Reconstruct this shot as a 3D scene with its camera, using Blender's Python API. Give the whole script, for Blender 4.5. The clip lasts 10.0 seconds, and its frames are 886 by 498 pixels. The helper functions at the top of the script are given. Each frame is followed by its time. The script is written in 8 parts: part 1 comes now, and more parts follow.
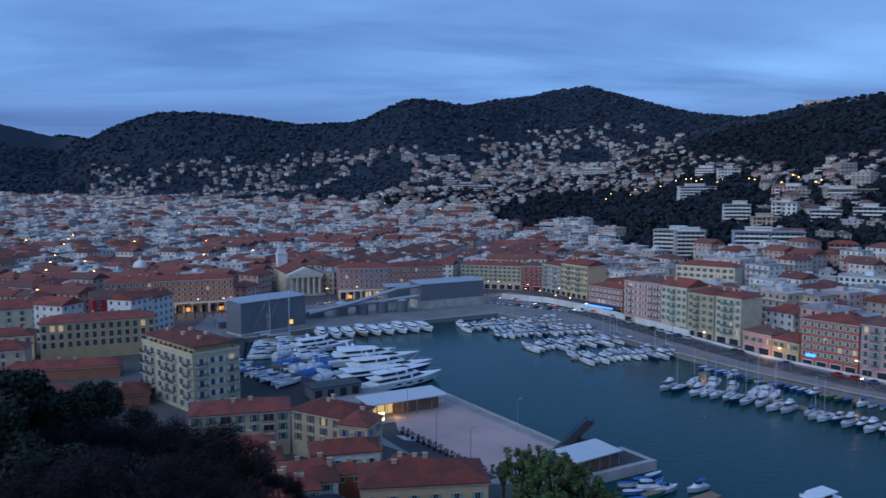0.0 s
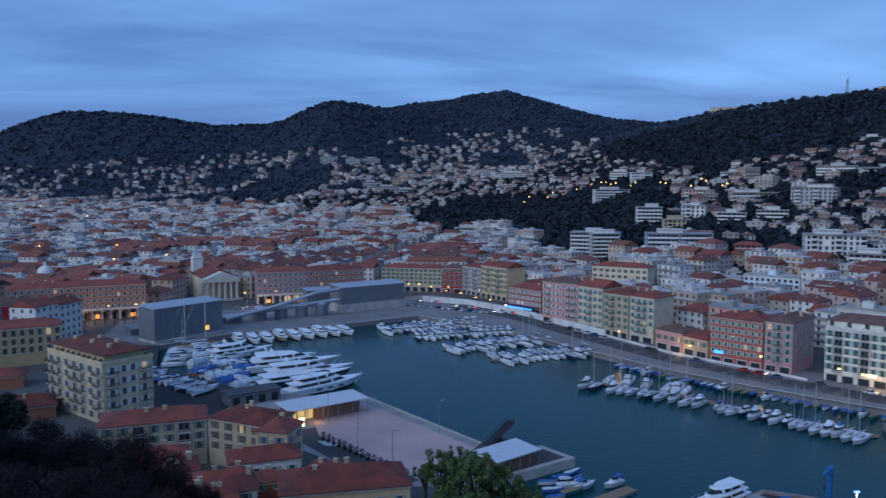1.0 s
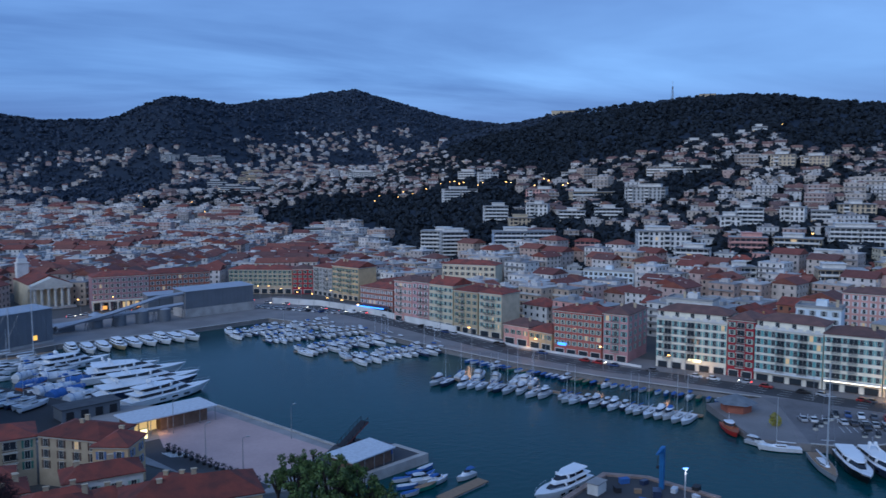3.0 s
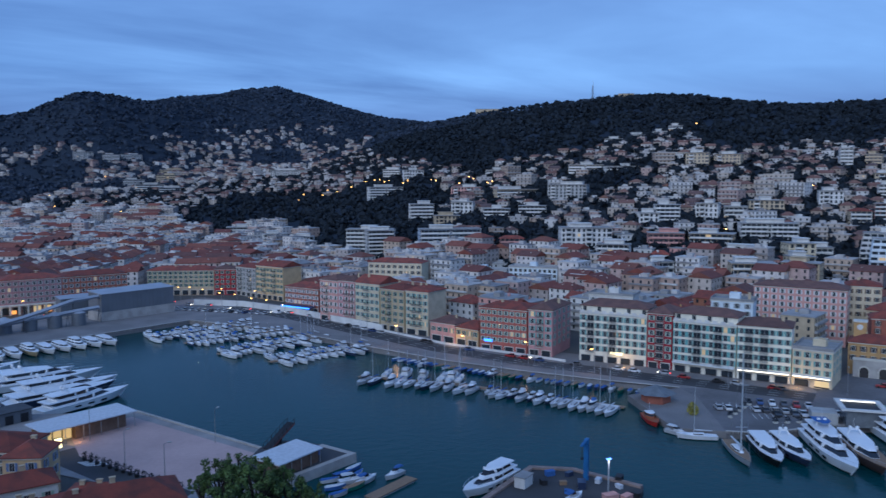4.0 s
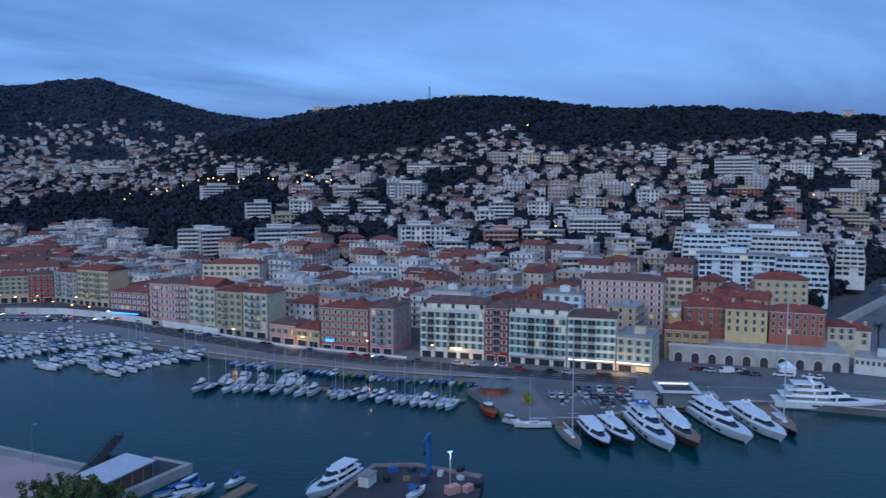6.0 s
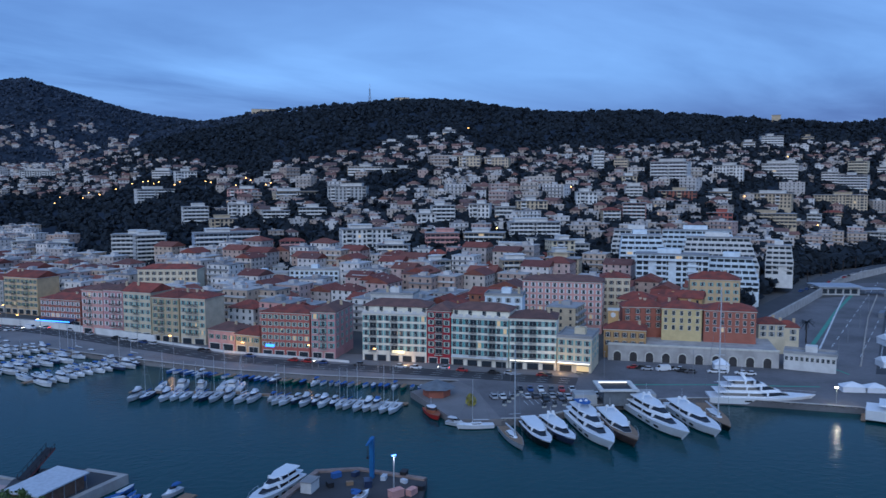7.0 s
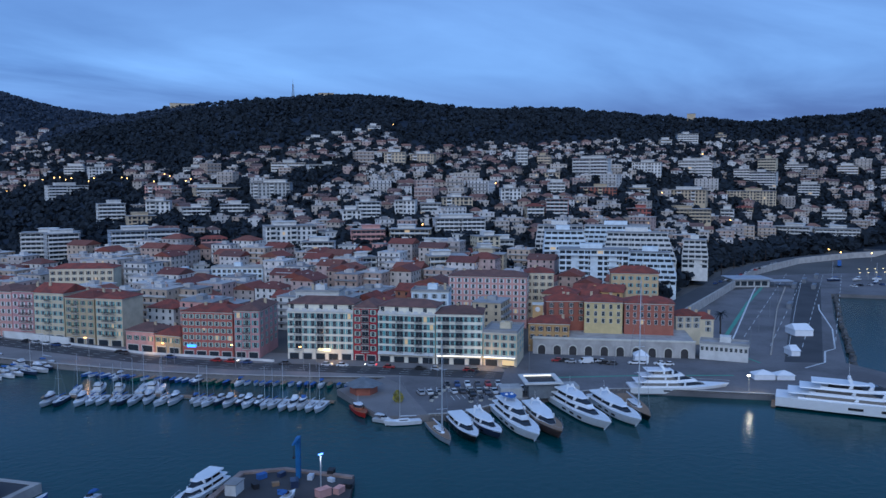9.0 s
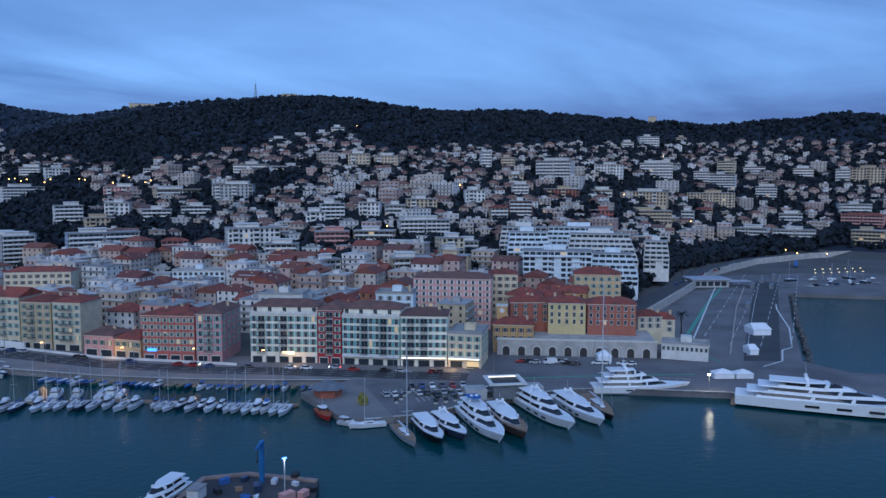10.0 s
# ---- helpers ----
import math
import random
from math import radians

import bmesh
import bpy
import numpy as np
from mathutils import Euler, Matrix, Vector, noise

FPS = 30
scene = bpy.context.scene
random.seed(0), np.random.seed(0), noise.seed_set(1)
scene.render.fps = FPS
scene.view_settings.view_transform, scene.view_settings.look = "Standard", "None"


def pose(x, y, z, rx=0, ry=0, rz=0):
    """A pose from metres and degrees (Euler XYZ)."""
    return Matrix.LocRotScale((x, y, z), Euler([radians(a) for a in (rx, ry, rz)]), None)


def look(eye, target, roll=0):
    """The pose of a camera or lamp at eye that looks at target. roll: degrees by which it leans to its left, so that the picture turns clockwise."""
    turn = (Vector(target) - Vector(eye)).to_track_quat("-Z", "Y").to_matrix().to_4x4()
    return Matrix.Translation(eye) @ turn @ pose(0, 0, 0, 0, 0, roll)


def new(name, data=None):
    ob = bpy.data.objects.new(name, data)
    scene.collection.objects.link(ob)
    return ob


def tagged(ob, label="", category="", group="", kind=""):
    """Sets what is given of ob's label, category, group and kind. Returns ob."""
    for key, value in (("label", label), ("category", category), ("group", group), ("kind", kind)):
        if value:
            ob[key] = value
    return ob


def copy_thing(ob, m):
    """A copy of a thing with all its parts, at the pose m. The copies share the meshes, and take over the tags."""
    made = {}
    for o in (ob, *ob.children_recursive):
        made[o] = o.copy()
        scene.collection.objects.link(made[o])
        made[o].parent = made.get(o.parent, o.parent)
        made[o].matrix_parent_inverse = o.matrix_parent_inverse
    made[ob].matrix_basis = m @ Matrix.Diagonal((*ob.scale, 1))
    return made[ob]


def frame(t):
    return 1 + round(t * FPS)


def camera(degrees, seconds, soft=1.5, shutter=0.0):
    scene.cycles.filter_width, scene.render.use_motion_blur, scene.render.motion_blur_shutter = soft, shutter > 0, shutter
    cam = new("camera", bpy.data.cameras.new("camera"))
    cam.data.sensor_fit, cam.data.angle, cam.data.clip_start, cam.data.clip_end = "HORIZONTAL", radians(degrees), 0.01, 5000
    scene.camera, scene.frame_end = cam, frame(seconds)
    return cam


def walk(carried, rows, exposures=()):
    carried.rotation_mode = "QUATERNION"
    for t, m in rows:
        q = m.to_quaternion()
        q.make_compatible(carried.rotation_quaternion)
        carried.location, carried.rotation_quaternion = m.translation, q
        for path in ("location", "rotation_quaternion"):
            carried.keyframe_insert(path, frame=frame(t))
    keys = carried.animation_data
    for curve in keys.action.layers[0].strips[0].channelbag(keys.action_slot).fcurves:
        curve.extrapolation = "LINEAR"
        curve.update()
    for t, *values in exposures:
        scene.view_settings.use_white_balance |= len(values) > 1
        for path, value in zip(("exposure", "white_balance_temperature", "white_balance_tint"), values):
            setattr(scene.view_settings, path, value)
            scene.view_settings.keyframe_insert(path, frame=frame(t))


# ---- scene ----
# ---------- camera: a lookout high over the harbour, turning where it stands ----------
H = 70.0
cam = camera(58.8, 10.0, soft=1.42, shutter=0.5)
walk(cam, [
    (0.0, pose(0, 0, H, 85.069, 0.152, -0.000)),
    (0.5, pose(0, 0, H, 85.176, 0.056, -2.917)),
    (1.0, pose(0, 0, H, 85.265, -0.006, -5.787)),
    (1.5, pose(0, 0, H, 85.280, -0.119, -8.667)),
    (2.0, pose(0, 0, H, 85.269, -0.163, -11.411)),
    (2.5, pose(0, 0, H, 85.262, -0.130, -14.045)),
    (4.0, pose(0, 0, H, 85.089, 0.077, -22.047)),
    (4.5, pose(0, 0, H, 84.982, 0.107, -25.044)),
    (5.0, pose(0, 0, H, 84.914, 0.033, -28.087)),
    (5.5, pose(0, 0, H, 84.912, -0.005, -31.016)),
    (6.0, pose(0, 0, H, 85.001, -0.055, -33.680)),
    (7.5, pose(0, 0, H, 85.221, 0.089, -39.597)),
    (8.0, pose(0, 0, H, 85.160, 0.062, -40.992)),
    (8.5, pose(0, 0, H, 85.062, 0.029, -42.217)),
    (9.0, pose(0, 0, H, 84.934, 0.012, -43.350)),
    (9.5, pose(0, 0, H, 84.934, -0.040, -44.598)),
    (10.0, pose(0, 0, H, 85.061, -0.061, -45.940)),
], exposures=[(0.0, 0.0, 6250, 10), (4.0, 0.0, 6100, 10), (10.0, 0.0, 6000, 10)])

# ---------- dusk sky and the afterglow in the west, behind the lookout ----------
world = bpy.data.worlds.new("dusk_sky")
scene.world = world
world.use_nodes = True
WT = world.node_tree
WT.nodes.clear()


def wn(kind, **kw):
    n = WT.nodes.new(kind)
    for k, v in kw.items():
        n.inputs[k].default_value = v
    return n


w_co = wn("ShaderNodeTexCoord")
w_sep = wn("ShaderNodeSeparateXYZ")
WT.links.new(w_co.outputs["Generated"], w_sep.inputs[0])
w_ramp = wn("ShaderNodeValToRGB")
WT.links.new(w_sep.outputs["Z"], w_ramp.inputs[0])
els = w_ramp.color_ramp.elements
els[0].position, els[0].color = 0.0, (0.075, 0.165, 0.42, 1)
els[1].position, els[1].color = 1.0, (0.13, 0.25, 0.55, 1)
for p, c in ((0.07, (0.085, 0.19, 0.47, 1)), (0.13, (0.13, 0.295, 0.66, 1)), (0.24, (0.105, 0.23, 0.55, 1))):
    e = els.new(p)
    e.color = c
# cloud streaks: the direction flattened onto a high layer
w_add = wn("ShaderNodeMath")
w_add.operation = "ADD"
w_add.inputs[1].default_value = 0.06
WT.links.new(w_sep.outputs["Z"], w_add.inputs[0])
w_dx, w_dy = wn("ShaderNodeMath"), wn("ShaderNodeMath")
w_xy = wn("ShaderNodeCombineXYZ")
for n, axis in ((w_dx, "X"), (w_dy, "Y")):
    n.operation = "DIVIDE"
    WT.links.new(w_sep.outputs[axis], n.inputs[0])
    WT.links.new(w_add.outputs[0], n.inputs[1])
    WT.links.new(n.outputs[0], w_xy.inputs[axis])
w_map = wn("ShaderNodeMapping", Rotation=(0, 0, radians(28)), Scale=(0.42, 0.75, 1.0))
WT.links.new(w_xy.outputs[0], w_map.inputs["Vector"])
w_noise = wn("ShaderNodeTexNoise", Scale=0.55, Detail=6.0, Roughness=0.55, Distortion=0.5)
WT.links.new(w_map.outputs[0], w_noise.inputs["Vector"])
w_cl = wn("ShaderNodeValToRGB")
WT.links.new(w_noise.outputs["Fac"], w_cl.inputs[0])
ce = w_cl.color_ramp.elements
ce[0].position, ce[0].color = 0.36, (0.86, 0.88, 0.92, 1)
ce[1].position, ce[1].color = 0.64, (1.9, 1.75, 1.52, 1)
w_mul = wn("ShaderNodeMix")
w_mul.data_type, w_mul.blend_type = "RGBA", "MULTIPLY"
w_mul.inputs["Factor"].default_value = 1.0
WT.links.new(w_ramp.outputs[0], w_mul.inputs["A"])
WT.links.new(w_cl.outputs[0], w_mul.inputs["B"])
w_sky = wn("ShaderNodeTexSky")
w_sky.sky_type, w_sky.sun_disc = "NISHITA", False
w_sky.sun_elevation, w_sky.sun_rotation = radians(1.0), radians(250)
w_bg, w_bg2 = wn("ShaderNodeBackground", Strength=1.0), wn("ShaderNodeBackground", Strength=0.02)
w_sum, w_out = wn("ShaderNodeAddShader"), wn("ShaderNodeOutputWorld")
WT.links.new(w_mul.outputs["Result"], w_bg.inputs[0])
WT.links.new(w_sky.outputs[0], w_bg2.inputs[0])
WT.links.new(w_bg.outputs[0], w_sum.inputs[0])
WT.links.new(w_bg2.outputs[0], w_sum.inputs[1])
WT.links.new(w_sum.outputs[0], w_out.inputs[0])

glow = new("afterglow", bpy.data.lights.new("afterglow", "SUN"))
glow.data.energy, glow.data.angle, glow.data.color = 1.82, radians(60), (0.76, 0.85, 0.98)
glow.matrix_world = look((-300, -240, 150), (0, 0, 0))

# ---------- materials ----------
MATS = {}


def material(name, col, rough=0.8, metal=0.0, var=0.25, scale=0.6, fine=8.0, bump=0.0, alt=None, rand=0.0, island=0.0, alpha_alt=0.5, spec=0.4):
    """Grain and stains at two scales over a base colour; alt: a second colour that comes in patches;
    rand / island: brightness that varies from object to object / piece to piece."""
    if name in MATS:
        return MATS[name]
    m = bpy.data.materials.new(name)
    MATS[name] = m
    m.use_nodes = True
    m.diffuse_color = (*col, 1)
    nt = m.node_tree
    b = nt.nodes["Principled BSDF"]
    b.inputs["Roughness"].default_value = rough
    b.inputs["Metallic"].default_value = metal
    b.inputs["Specular IOR Level"].default_value = spec
    co = nt.nodes.new("ShaderNodeNewGeometry")
    n1 = nt.nodes.new("ShaderNodeTexNoise")
    n1.inputs["Scale"].default_value, n1.inputs["Detail"].default_value = scale, 3
    n2 = nt.nodes.new("ShaderNodeTexNoise")
    n2.inputs["Scale"].default_value, n2.inputs["Detail"].default_value = fine, 2
    nt.links.new(co.outputs["Position"], n1.inputs["Vector"])
    nt.links.new(co.outputs["Position"], n2.inputs["Vector"])
    mix = nt.nodes.new("ShaderNodeMix")
    mix.data_type = "RGBA"
    c2 = alt or tuple(c * (1 - var) for c in col)
    mix.inputs["A"].default_value, mix.inputs["B"].default_value = (*col, 1), (*c2, 1)
    rp = nt.nodes.new("ShaderNodeMapRange")
    rp.inputs["From Min"].default_value, rp.inputs["From Max"].default_value = alpha_alt - 0.12, alpha_alt + 0.15
    nt.links.new(n1.outputs["Fac"], rp.inputs["Value"])
    nt.links.new(rp.outputs[0], mix.inputs["Factor"])
    hsv = nt.nodes.new("ShaderNodeHueSaturation")
    nt.links.new(mix.outputs["Result"], hsv.inputs["Color"])
    ma = nt.nodes.new("ShaderNodeMapRange")
    ma.inputs["To Min"].default_value, ma.inputs["To Max"].default_value = 1 - var * 0.6, 1 + var * 0.6
    nt.links.new(n2.outputs["Fac"], ma.inputs["Value"])
    val = ma.outputs[0]
    for amount, src in ((rand, "ShaderNodeObjectInfo"), (island, "geo")):
        if amount:
            r = co.outputs["Random Per Island"] if src == "geo" else nt.nodes.new(src).outputs["Random"]
            mr = nt.nodes.new("ShaderNodeMapRange")
            mr.inputs["To Min"].default_value, mr.inputs["To Max"].default_value = 1 - amount, 1 + amount
            nt.links.new(r, mr.inputs["Value"])
            mm = nt.nodes.new("ShaderNodeMath")
            mm.operation = "MULTIPLY"
            nt.links.new(val, mm.inputs[0])
            nt.links.new(mr.outputs[0], mm.inputs[1])
            val = mm.outputs[0]
    nt.links.new(val, hsv.inputs["Value"])
    nt.links.new(hsv.outputs["Color"], b.inputs["Base Color"])
    if bump:
        bp = nt.nodes.new("ShaderNodeBump")
        bp.inputs["Strength"].default_value, bp.inputs["Distance"].default_value = bump, 0.1
        nt.links.new(n2.outputs["Fac"], bp.inputs["Height"])
        nt.links.new(bp.outputs[0], b.inputs["Normal"])
    return m


def glowing(name, col, power):
    """What gives off light: lit lamps, lit shop fronts and rooms."""
    if name in MATS:
        return MATS[name]
    m = bpy.data.materials.new(name)
    MATS[name] = m
    m.use_nodes = True
    m.diffuse_color = (*col, 1)
    b = m.node_tree.nodes["Principled BSDF"]
    b.inputs["Base Color"].default_value = (*(c * 0.5 for c in col), 1)
    b.inputs["Emission Color"].default_value = (*col, 1)
    b.inputs["Emission Strength"].default_value = power
    return m


def piece_colours(name, cols, rough=0.85, var=0.2, scale=0.4):
    """A colour picked piece by piece out of a few: for joined houses."""
    m = material(name, cols[0], rough=rough, var=var, scale=scale)
    nt = m.node_tree
    geo = [n for n in nt.nodes if n.type == "NEW_GEOMETRY"][0]
    mix = [n for n in nt.nodes if n.type == "MIX"][0]
    ramp = nt.nodes.new("ShaderNodeValToRGB")
    ramp.color_ramp.interpolation = "CONSTANT"
    el = ramp.color_ramp.elements
    el[0].position, el[0].color = 0, (*cols[0], 1)
    el[1].position, el[1].color = 1 / len(cols), (*cols[1], 1)
    for i, c in enumerate(cols[2:], 2):
        e = el.new(i / len(cols))
        e.color = (*c, 1)
    nt.links.new(geo.outputs["Random Per Island"], ramp.inputs[0])
    dark = nt.nodes.new("ShaderNodeMix")
    dark.data_type, dark.blend_type = "RGBA", "MULTIPLY"
    dark.inputs["Factor"].default_value = 1
    dark.inputs["B"].default_value = (1 - var, 1 - var, 1 - var, 1)
    nt.links.new(ramp.outputs[0], mix.inputs["A"])
    nt.links.new(ramp.outputs[0], dark.inputs["A"])
    nt.links.new(dark.outputs["Result"], mix.inputs["B"])
    return m


M_GROUND = material("town_ground", (0.10, 0.095, 0.09), 0.9, var=0.3, scale=0.02, fine=0.6)
# scrub colour leans to blue: haze over the hills is mixed into it
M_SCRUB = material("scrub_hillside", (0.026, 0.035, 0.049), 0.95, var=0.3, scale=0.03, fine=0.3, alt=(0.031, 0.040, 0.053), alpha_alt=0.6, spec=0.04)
M_PAVE = material("quay_paving", (0.22, 0.205, 0.20), 0.85, var=0.22, scale=0.08, fine=1.5)
M_PINK = material("pink_plaza_paving", (0.48, 0.335, 0.31), 0.85, var=0.16, scale=0.06, fine=1.2)
M_ASPHALT = material("asphalt", (0.06, 0.06, 0.064), 0.85, var=0.3, scale=0.08, fine=2.0)
M_WESTROAD = material("dark_west_asphalt", (0.035, 0.035, 0.038), 0.85, var=0.3, scale=0.08, fine=2.0)
M_APRON = material("worn_apron_concrete", (0.165, 0.157, 0.16), 0.9, var=0.35, scale=0.05, fine=0.8)
M_PALEQUAY = material("worn_pale_quay_slabs", (0.30, 0.28, 0.27), 0.85, var=0.3, scale=0.12, fine=1.5)
M_STONE = material("pale_quay_stone", (0.44, 0.41, 0.38), 0.85, var=0.25, scale=0.25, fine=2.0, bump=0.2)
M_PAINT = material("white_road_paint", (0.7, 0.7, 0.68), 0.7, var=0.25, scale=1.0)
M_GREEN_LANE = material("green_lane_paint", (0.08, 0.30, 0.22), 0.8, var=0.2)
M_RAIL = material("grey_metal_rail", (0.30, 0.31, 0.32), 0.5, metal=0.6, var=0.1)
M_TILE = material("terracotta_roof_tiles", (0.25, 0.058, 0.038), 0.9, var=0.35, scale=0.3, fine=4.0, alt=(0.14, 0.045, 0.035), rand=0.22, bump=0.3)
M_TILE_OLD = material("weathered_brown_tiles", (0.17, 0.085, 0.068), 0.9, var=0.35, scale=0.3, fine=4.0, alt=(0.12, 0.065, 0.055), rand=0.15, bump=0.3)
M_GLASS = material("dark_window_glass", (0.03, 0.04, 0.05), 0.12, var=0.1, spec=0.6)
# leaf green pushed towards blue for the hazy slopes
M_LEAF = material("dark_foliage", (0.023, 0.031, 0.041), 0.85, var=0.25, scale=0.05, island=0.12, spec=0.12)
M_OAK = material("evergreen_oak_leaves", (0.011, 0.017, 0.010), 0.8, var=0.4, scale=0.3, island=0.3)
# distance haze painted into the leaf colour: paler and bluer than the near foliage
M_LEAF_HAZE = material("far_woods_haze_tint", (0.048, 0.064, 0.092), 0.85, var=0.2, scale=0.02, island=0.08, spec=0.06)
M_LEAF_LIGHT = material("fresh_green_foliage", (0.075, 0.125, 0.034), 0.7, var=0.3, scale=0.5, island=0.45)
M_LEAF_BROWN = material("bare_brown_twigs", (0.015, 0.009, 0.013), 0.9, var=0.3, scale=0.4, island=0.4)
M_BARK = material("bark", (0.045, 0.034, 0.03), 0.95, var=0.3)
M_WHITE = material("white_gelcoat", (0.78, 0.79, 0.80), 0.3, var=0.05, rand=0.06)
M_LAMP = glowing("warm_street_lamp", (1.0, 0.52, 0.14), 9.0)
M_LIT = glowing("lit_room_window", (1.0, 0.70, 0.36), 0.32)
M_SHOP = glowing("lit_shop_front", (1.0, 0.72, 0.36), 0.6)
M_BLUE = glowing("blue_neon", (0.05, 0.25, 1.0), 3.0)

# ---------- mesh helpers ----------


class Mesh:
    """Collects points and faces; faces carry a material slot."""

    def __init__(self):
        self.v, self.f, self.m = [], [], []

    def face(self, pts, mat=0):
        n = len(self.v)
        self.v.extend(tuple(p) for p in pts)
        self.f.append(tuple(range(n, n + len(pts))))
        self.m.append(mat)
        return self

    def hull(self, rings, mat=0, cap=(True, True)):
        """Rings of equally many points, joined one to the next."""
        n, k = len(self.v), len(rings[0])
        for r in rings:
            self.v.extend(tuple(p) for p in r)
        for i in range(len(rings) - 1):
            for j in range(k):
                a, b = n + i * k + j, n + i * k + (j + 1) % k
                self.f.append((a, b, b + k, a + k))
                self.m.append(mat)
        if cap[0]:
            self.f.append(tuple(n + j for j in reversed(range(k))))
            self.m.append(mat)
        if cap[1]:
            self.f.append(tuple(n + (len(rings) - 1) * k + j for j in range(k)))
            self.m.append(mat)
        return self

    def box(self, x0, y0, z0, x1, y1, z1, mat=0, m=None):
        r = [[(x0, y0, z), (x1, y0, z), (x1, y1, z), (x0, y1, z)] for z in (z0, z1)]
        if m is not None:
            r = [[m @ Vector(p) for p in q] for q in r]
        return self.hull(r, mat)

    def prism(self, poly, z0, z1, mat=0):
        area = sum(poly[i][0] * poly[(i + 1) % len(poly)][1] - poly[(i + 1) % len(poly)][0] * poly[i][1] for i in range(len(poly)))
        p = poly if area > 0 else poly[::-1]
        return self.hull([[(x, y, z0) for x, y in p], [(x, y, z1) for x, y in p]], mat)

    def tube(self, a, b, r0, r1=None, n=6, mat=0):
        a, b = Vector(a), Vector(b)
        q = (b - a).to_track_quat("Z", "Y")
        r1 = r0 if r1 is None else r1
        ring = [Vector((math.cos(2 * math.pi * i / n), math.sin(2 * math.pi * i / n), 0)) for i in range(n)]
        return self.hull([[a + q @ (p * r0) for p in ring], [b + q @ (p * r1) for p in ring]], mat)

    def data(self, name, mats):
        me = bpy.data.meshes.new(name)
        me.from_pydata(self.v, [], self.f)
        for m in mats:
            me.materials.append(m)
        if len(mats) > 1:
            me.polygons.foreach_set("material_index", self.m)
        me.update()
        return me


def thing(name, mesh, mats, label, category, group="", kind="", m=None):
    ob = new(name, mesh.data(name, mats) if mesh is not None else None)
    if m is not None:
        ob.matrix_world = m
    return tagged(ob, label, category, group, kind)


def part(name, mesh, mats, parent, label="", kind="", m=None):
    ob = new(name, mesh if isinstance(mesh, bpy.types.Mesh) else mesh.data(name, mats))
    ob.parent = parent
    if m is not None:
        ob.matrix_local = m
    return tagged(ob, label, "", "", kind)


def lerp(a, b, f):
    return tuple(p + (q - p) * f for p, q in zip(a, b))


def inside(poly, x, y):
    c = False
    for i in range(len(poly)):
        (x1, y1), (x2, y2) = poly[i - 1], poly[i]
        if (y1 > y) != (y2 > y) and x < (x2 - x1) * (y - y1) / (y2 - y1) + x1:
            c = not c
    return c


def offset(pts, w):
    """A line moved w to its left, with mitred corners."""
    out = []
    for i, p in enumerate(pts):
        a = Vector(pts[max(i - 1, 0)])
        b = Vector(pts[min(i + 1, len(pts) - 1)])
        d0 = (Vector(p) - a).normalized() if i else (b - Vector(p)).normalized()
        d1 = (b - Vector(p)).normalized() if i < len(pts) - 1 else d0
        n0, n1 = Vector((-d0.y, d0.x)), Vector((-d1.y, d1.x))
        n = (n0 + n1)
        n = n / max(0.5, n.length_squared / 2)
        out.append((p[0] + n.x * w, p[1] + n.y * w))
    return out


def ribbon(mesh, pts, w0, w1, z0, z1, mat=0):
    """A solid band along a line, from w0 to w1 to its left."""
    a, b = offset(pts, w0), offset(pts, w1)
    for i in range(len(pts) - 1):
        mesh.prism([a[i], a[i + 1], b[i + 1], b[i]], z0, z1, mat)
    return mesh


# ---------- the lie of the land ----------
BASIN = [(-37, 258), (-78, 300), (-86, 338), (-62, 360), (-11, 381), (28, 402), (66, 358), (92, 307), (112, 272), (130, 248),
         (150, 225), (168, 207), (147, 204), (137, 174), (148, 162), (180, 158), (209, 147), (222, 136), (243, 107), (262, 70), (330, -40),
         (420, -200), (900, -1500), (-400, -1500), (20, -200), (75, 40), (78, 110), (36, 160), (27, 173), (30, 199), (1, 246)]
OUTER = [(300, 88), (306, 106), (405, 147), (487, 179), (560, 60), (2000, -1200), (900, -1500), (420, -200), (372, -40)]
QUAY = 2.0


def smooth(a, b, x):
    t = np.clip((np.asarray(x, float) - a) / (b - a), 0, 1)
    return t * t * (3 - 2 * t)


# skyline of the near ridge and of the far hills: bearing in degrees, elevation in degrees
NEAR_AZ = (-40, 12, 17, 20.3, 22, 25, 27, 29, 32.3, 34.8, 37, 39.5, 41, 43.3, 46.3, 49, 52, 54.8, 58, 60.5, 62.4, 64.3, 66.4, 70.6, 72.6, 74, 76, 80, 100)
NEAR_EL = (-3, 1.5, 3.4, 4.35, 4.5, 5.15, 5.4, 5.6, 5.9, 6.15, 6.15, 6.05, 5.8, 5.45, 5.2, 5.2, 5.2, 4.9, 4.6, 4.35, 4.25, 3.95, 4.1, 4.4, 4.62, 4.5, 4.1, 3.6, 2)
FAR_AZ = (-60, -34, -29.1, -27.6, -26.1, -25, -24.1, -22.6, -21.1, -19.7, -17, -14.5, -13.3, -11.4, -9.8, -8.2, -6.6, -5.4, -3.8, -2.6, -1.5, 0.3, 1.7, 3.8, 6.6, 7.6, 10.4, 11.5, 13.8, 16.2, 17.8, 19.5, 21, 24, 60)
FAR_EL = (3, 4.2, 3.82, 3.41, 3.1, 3.12, 2.9, 3.75, 4.35, 4.77, 4.84, 4.74, 4.55, 4.25, 4.1, 4.25, 4.3, 4.6, 5.45, 5.85, 5.95, 5.7, 5.48, 5.82, 6.1, 6.45, 6.7, 6.35, 5.7, 5, 4.65, 4.5, 4.3, 4, 3)
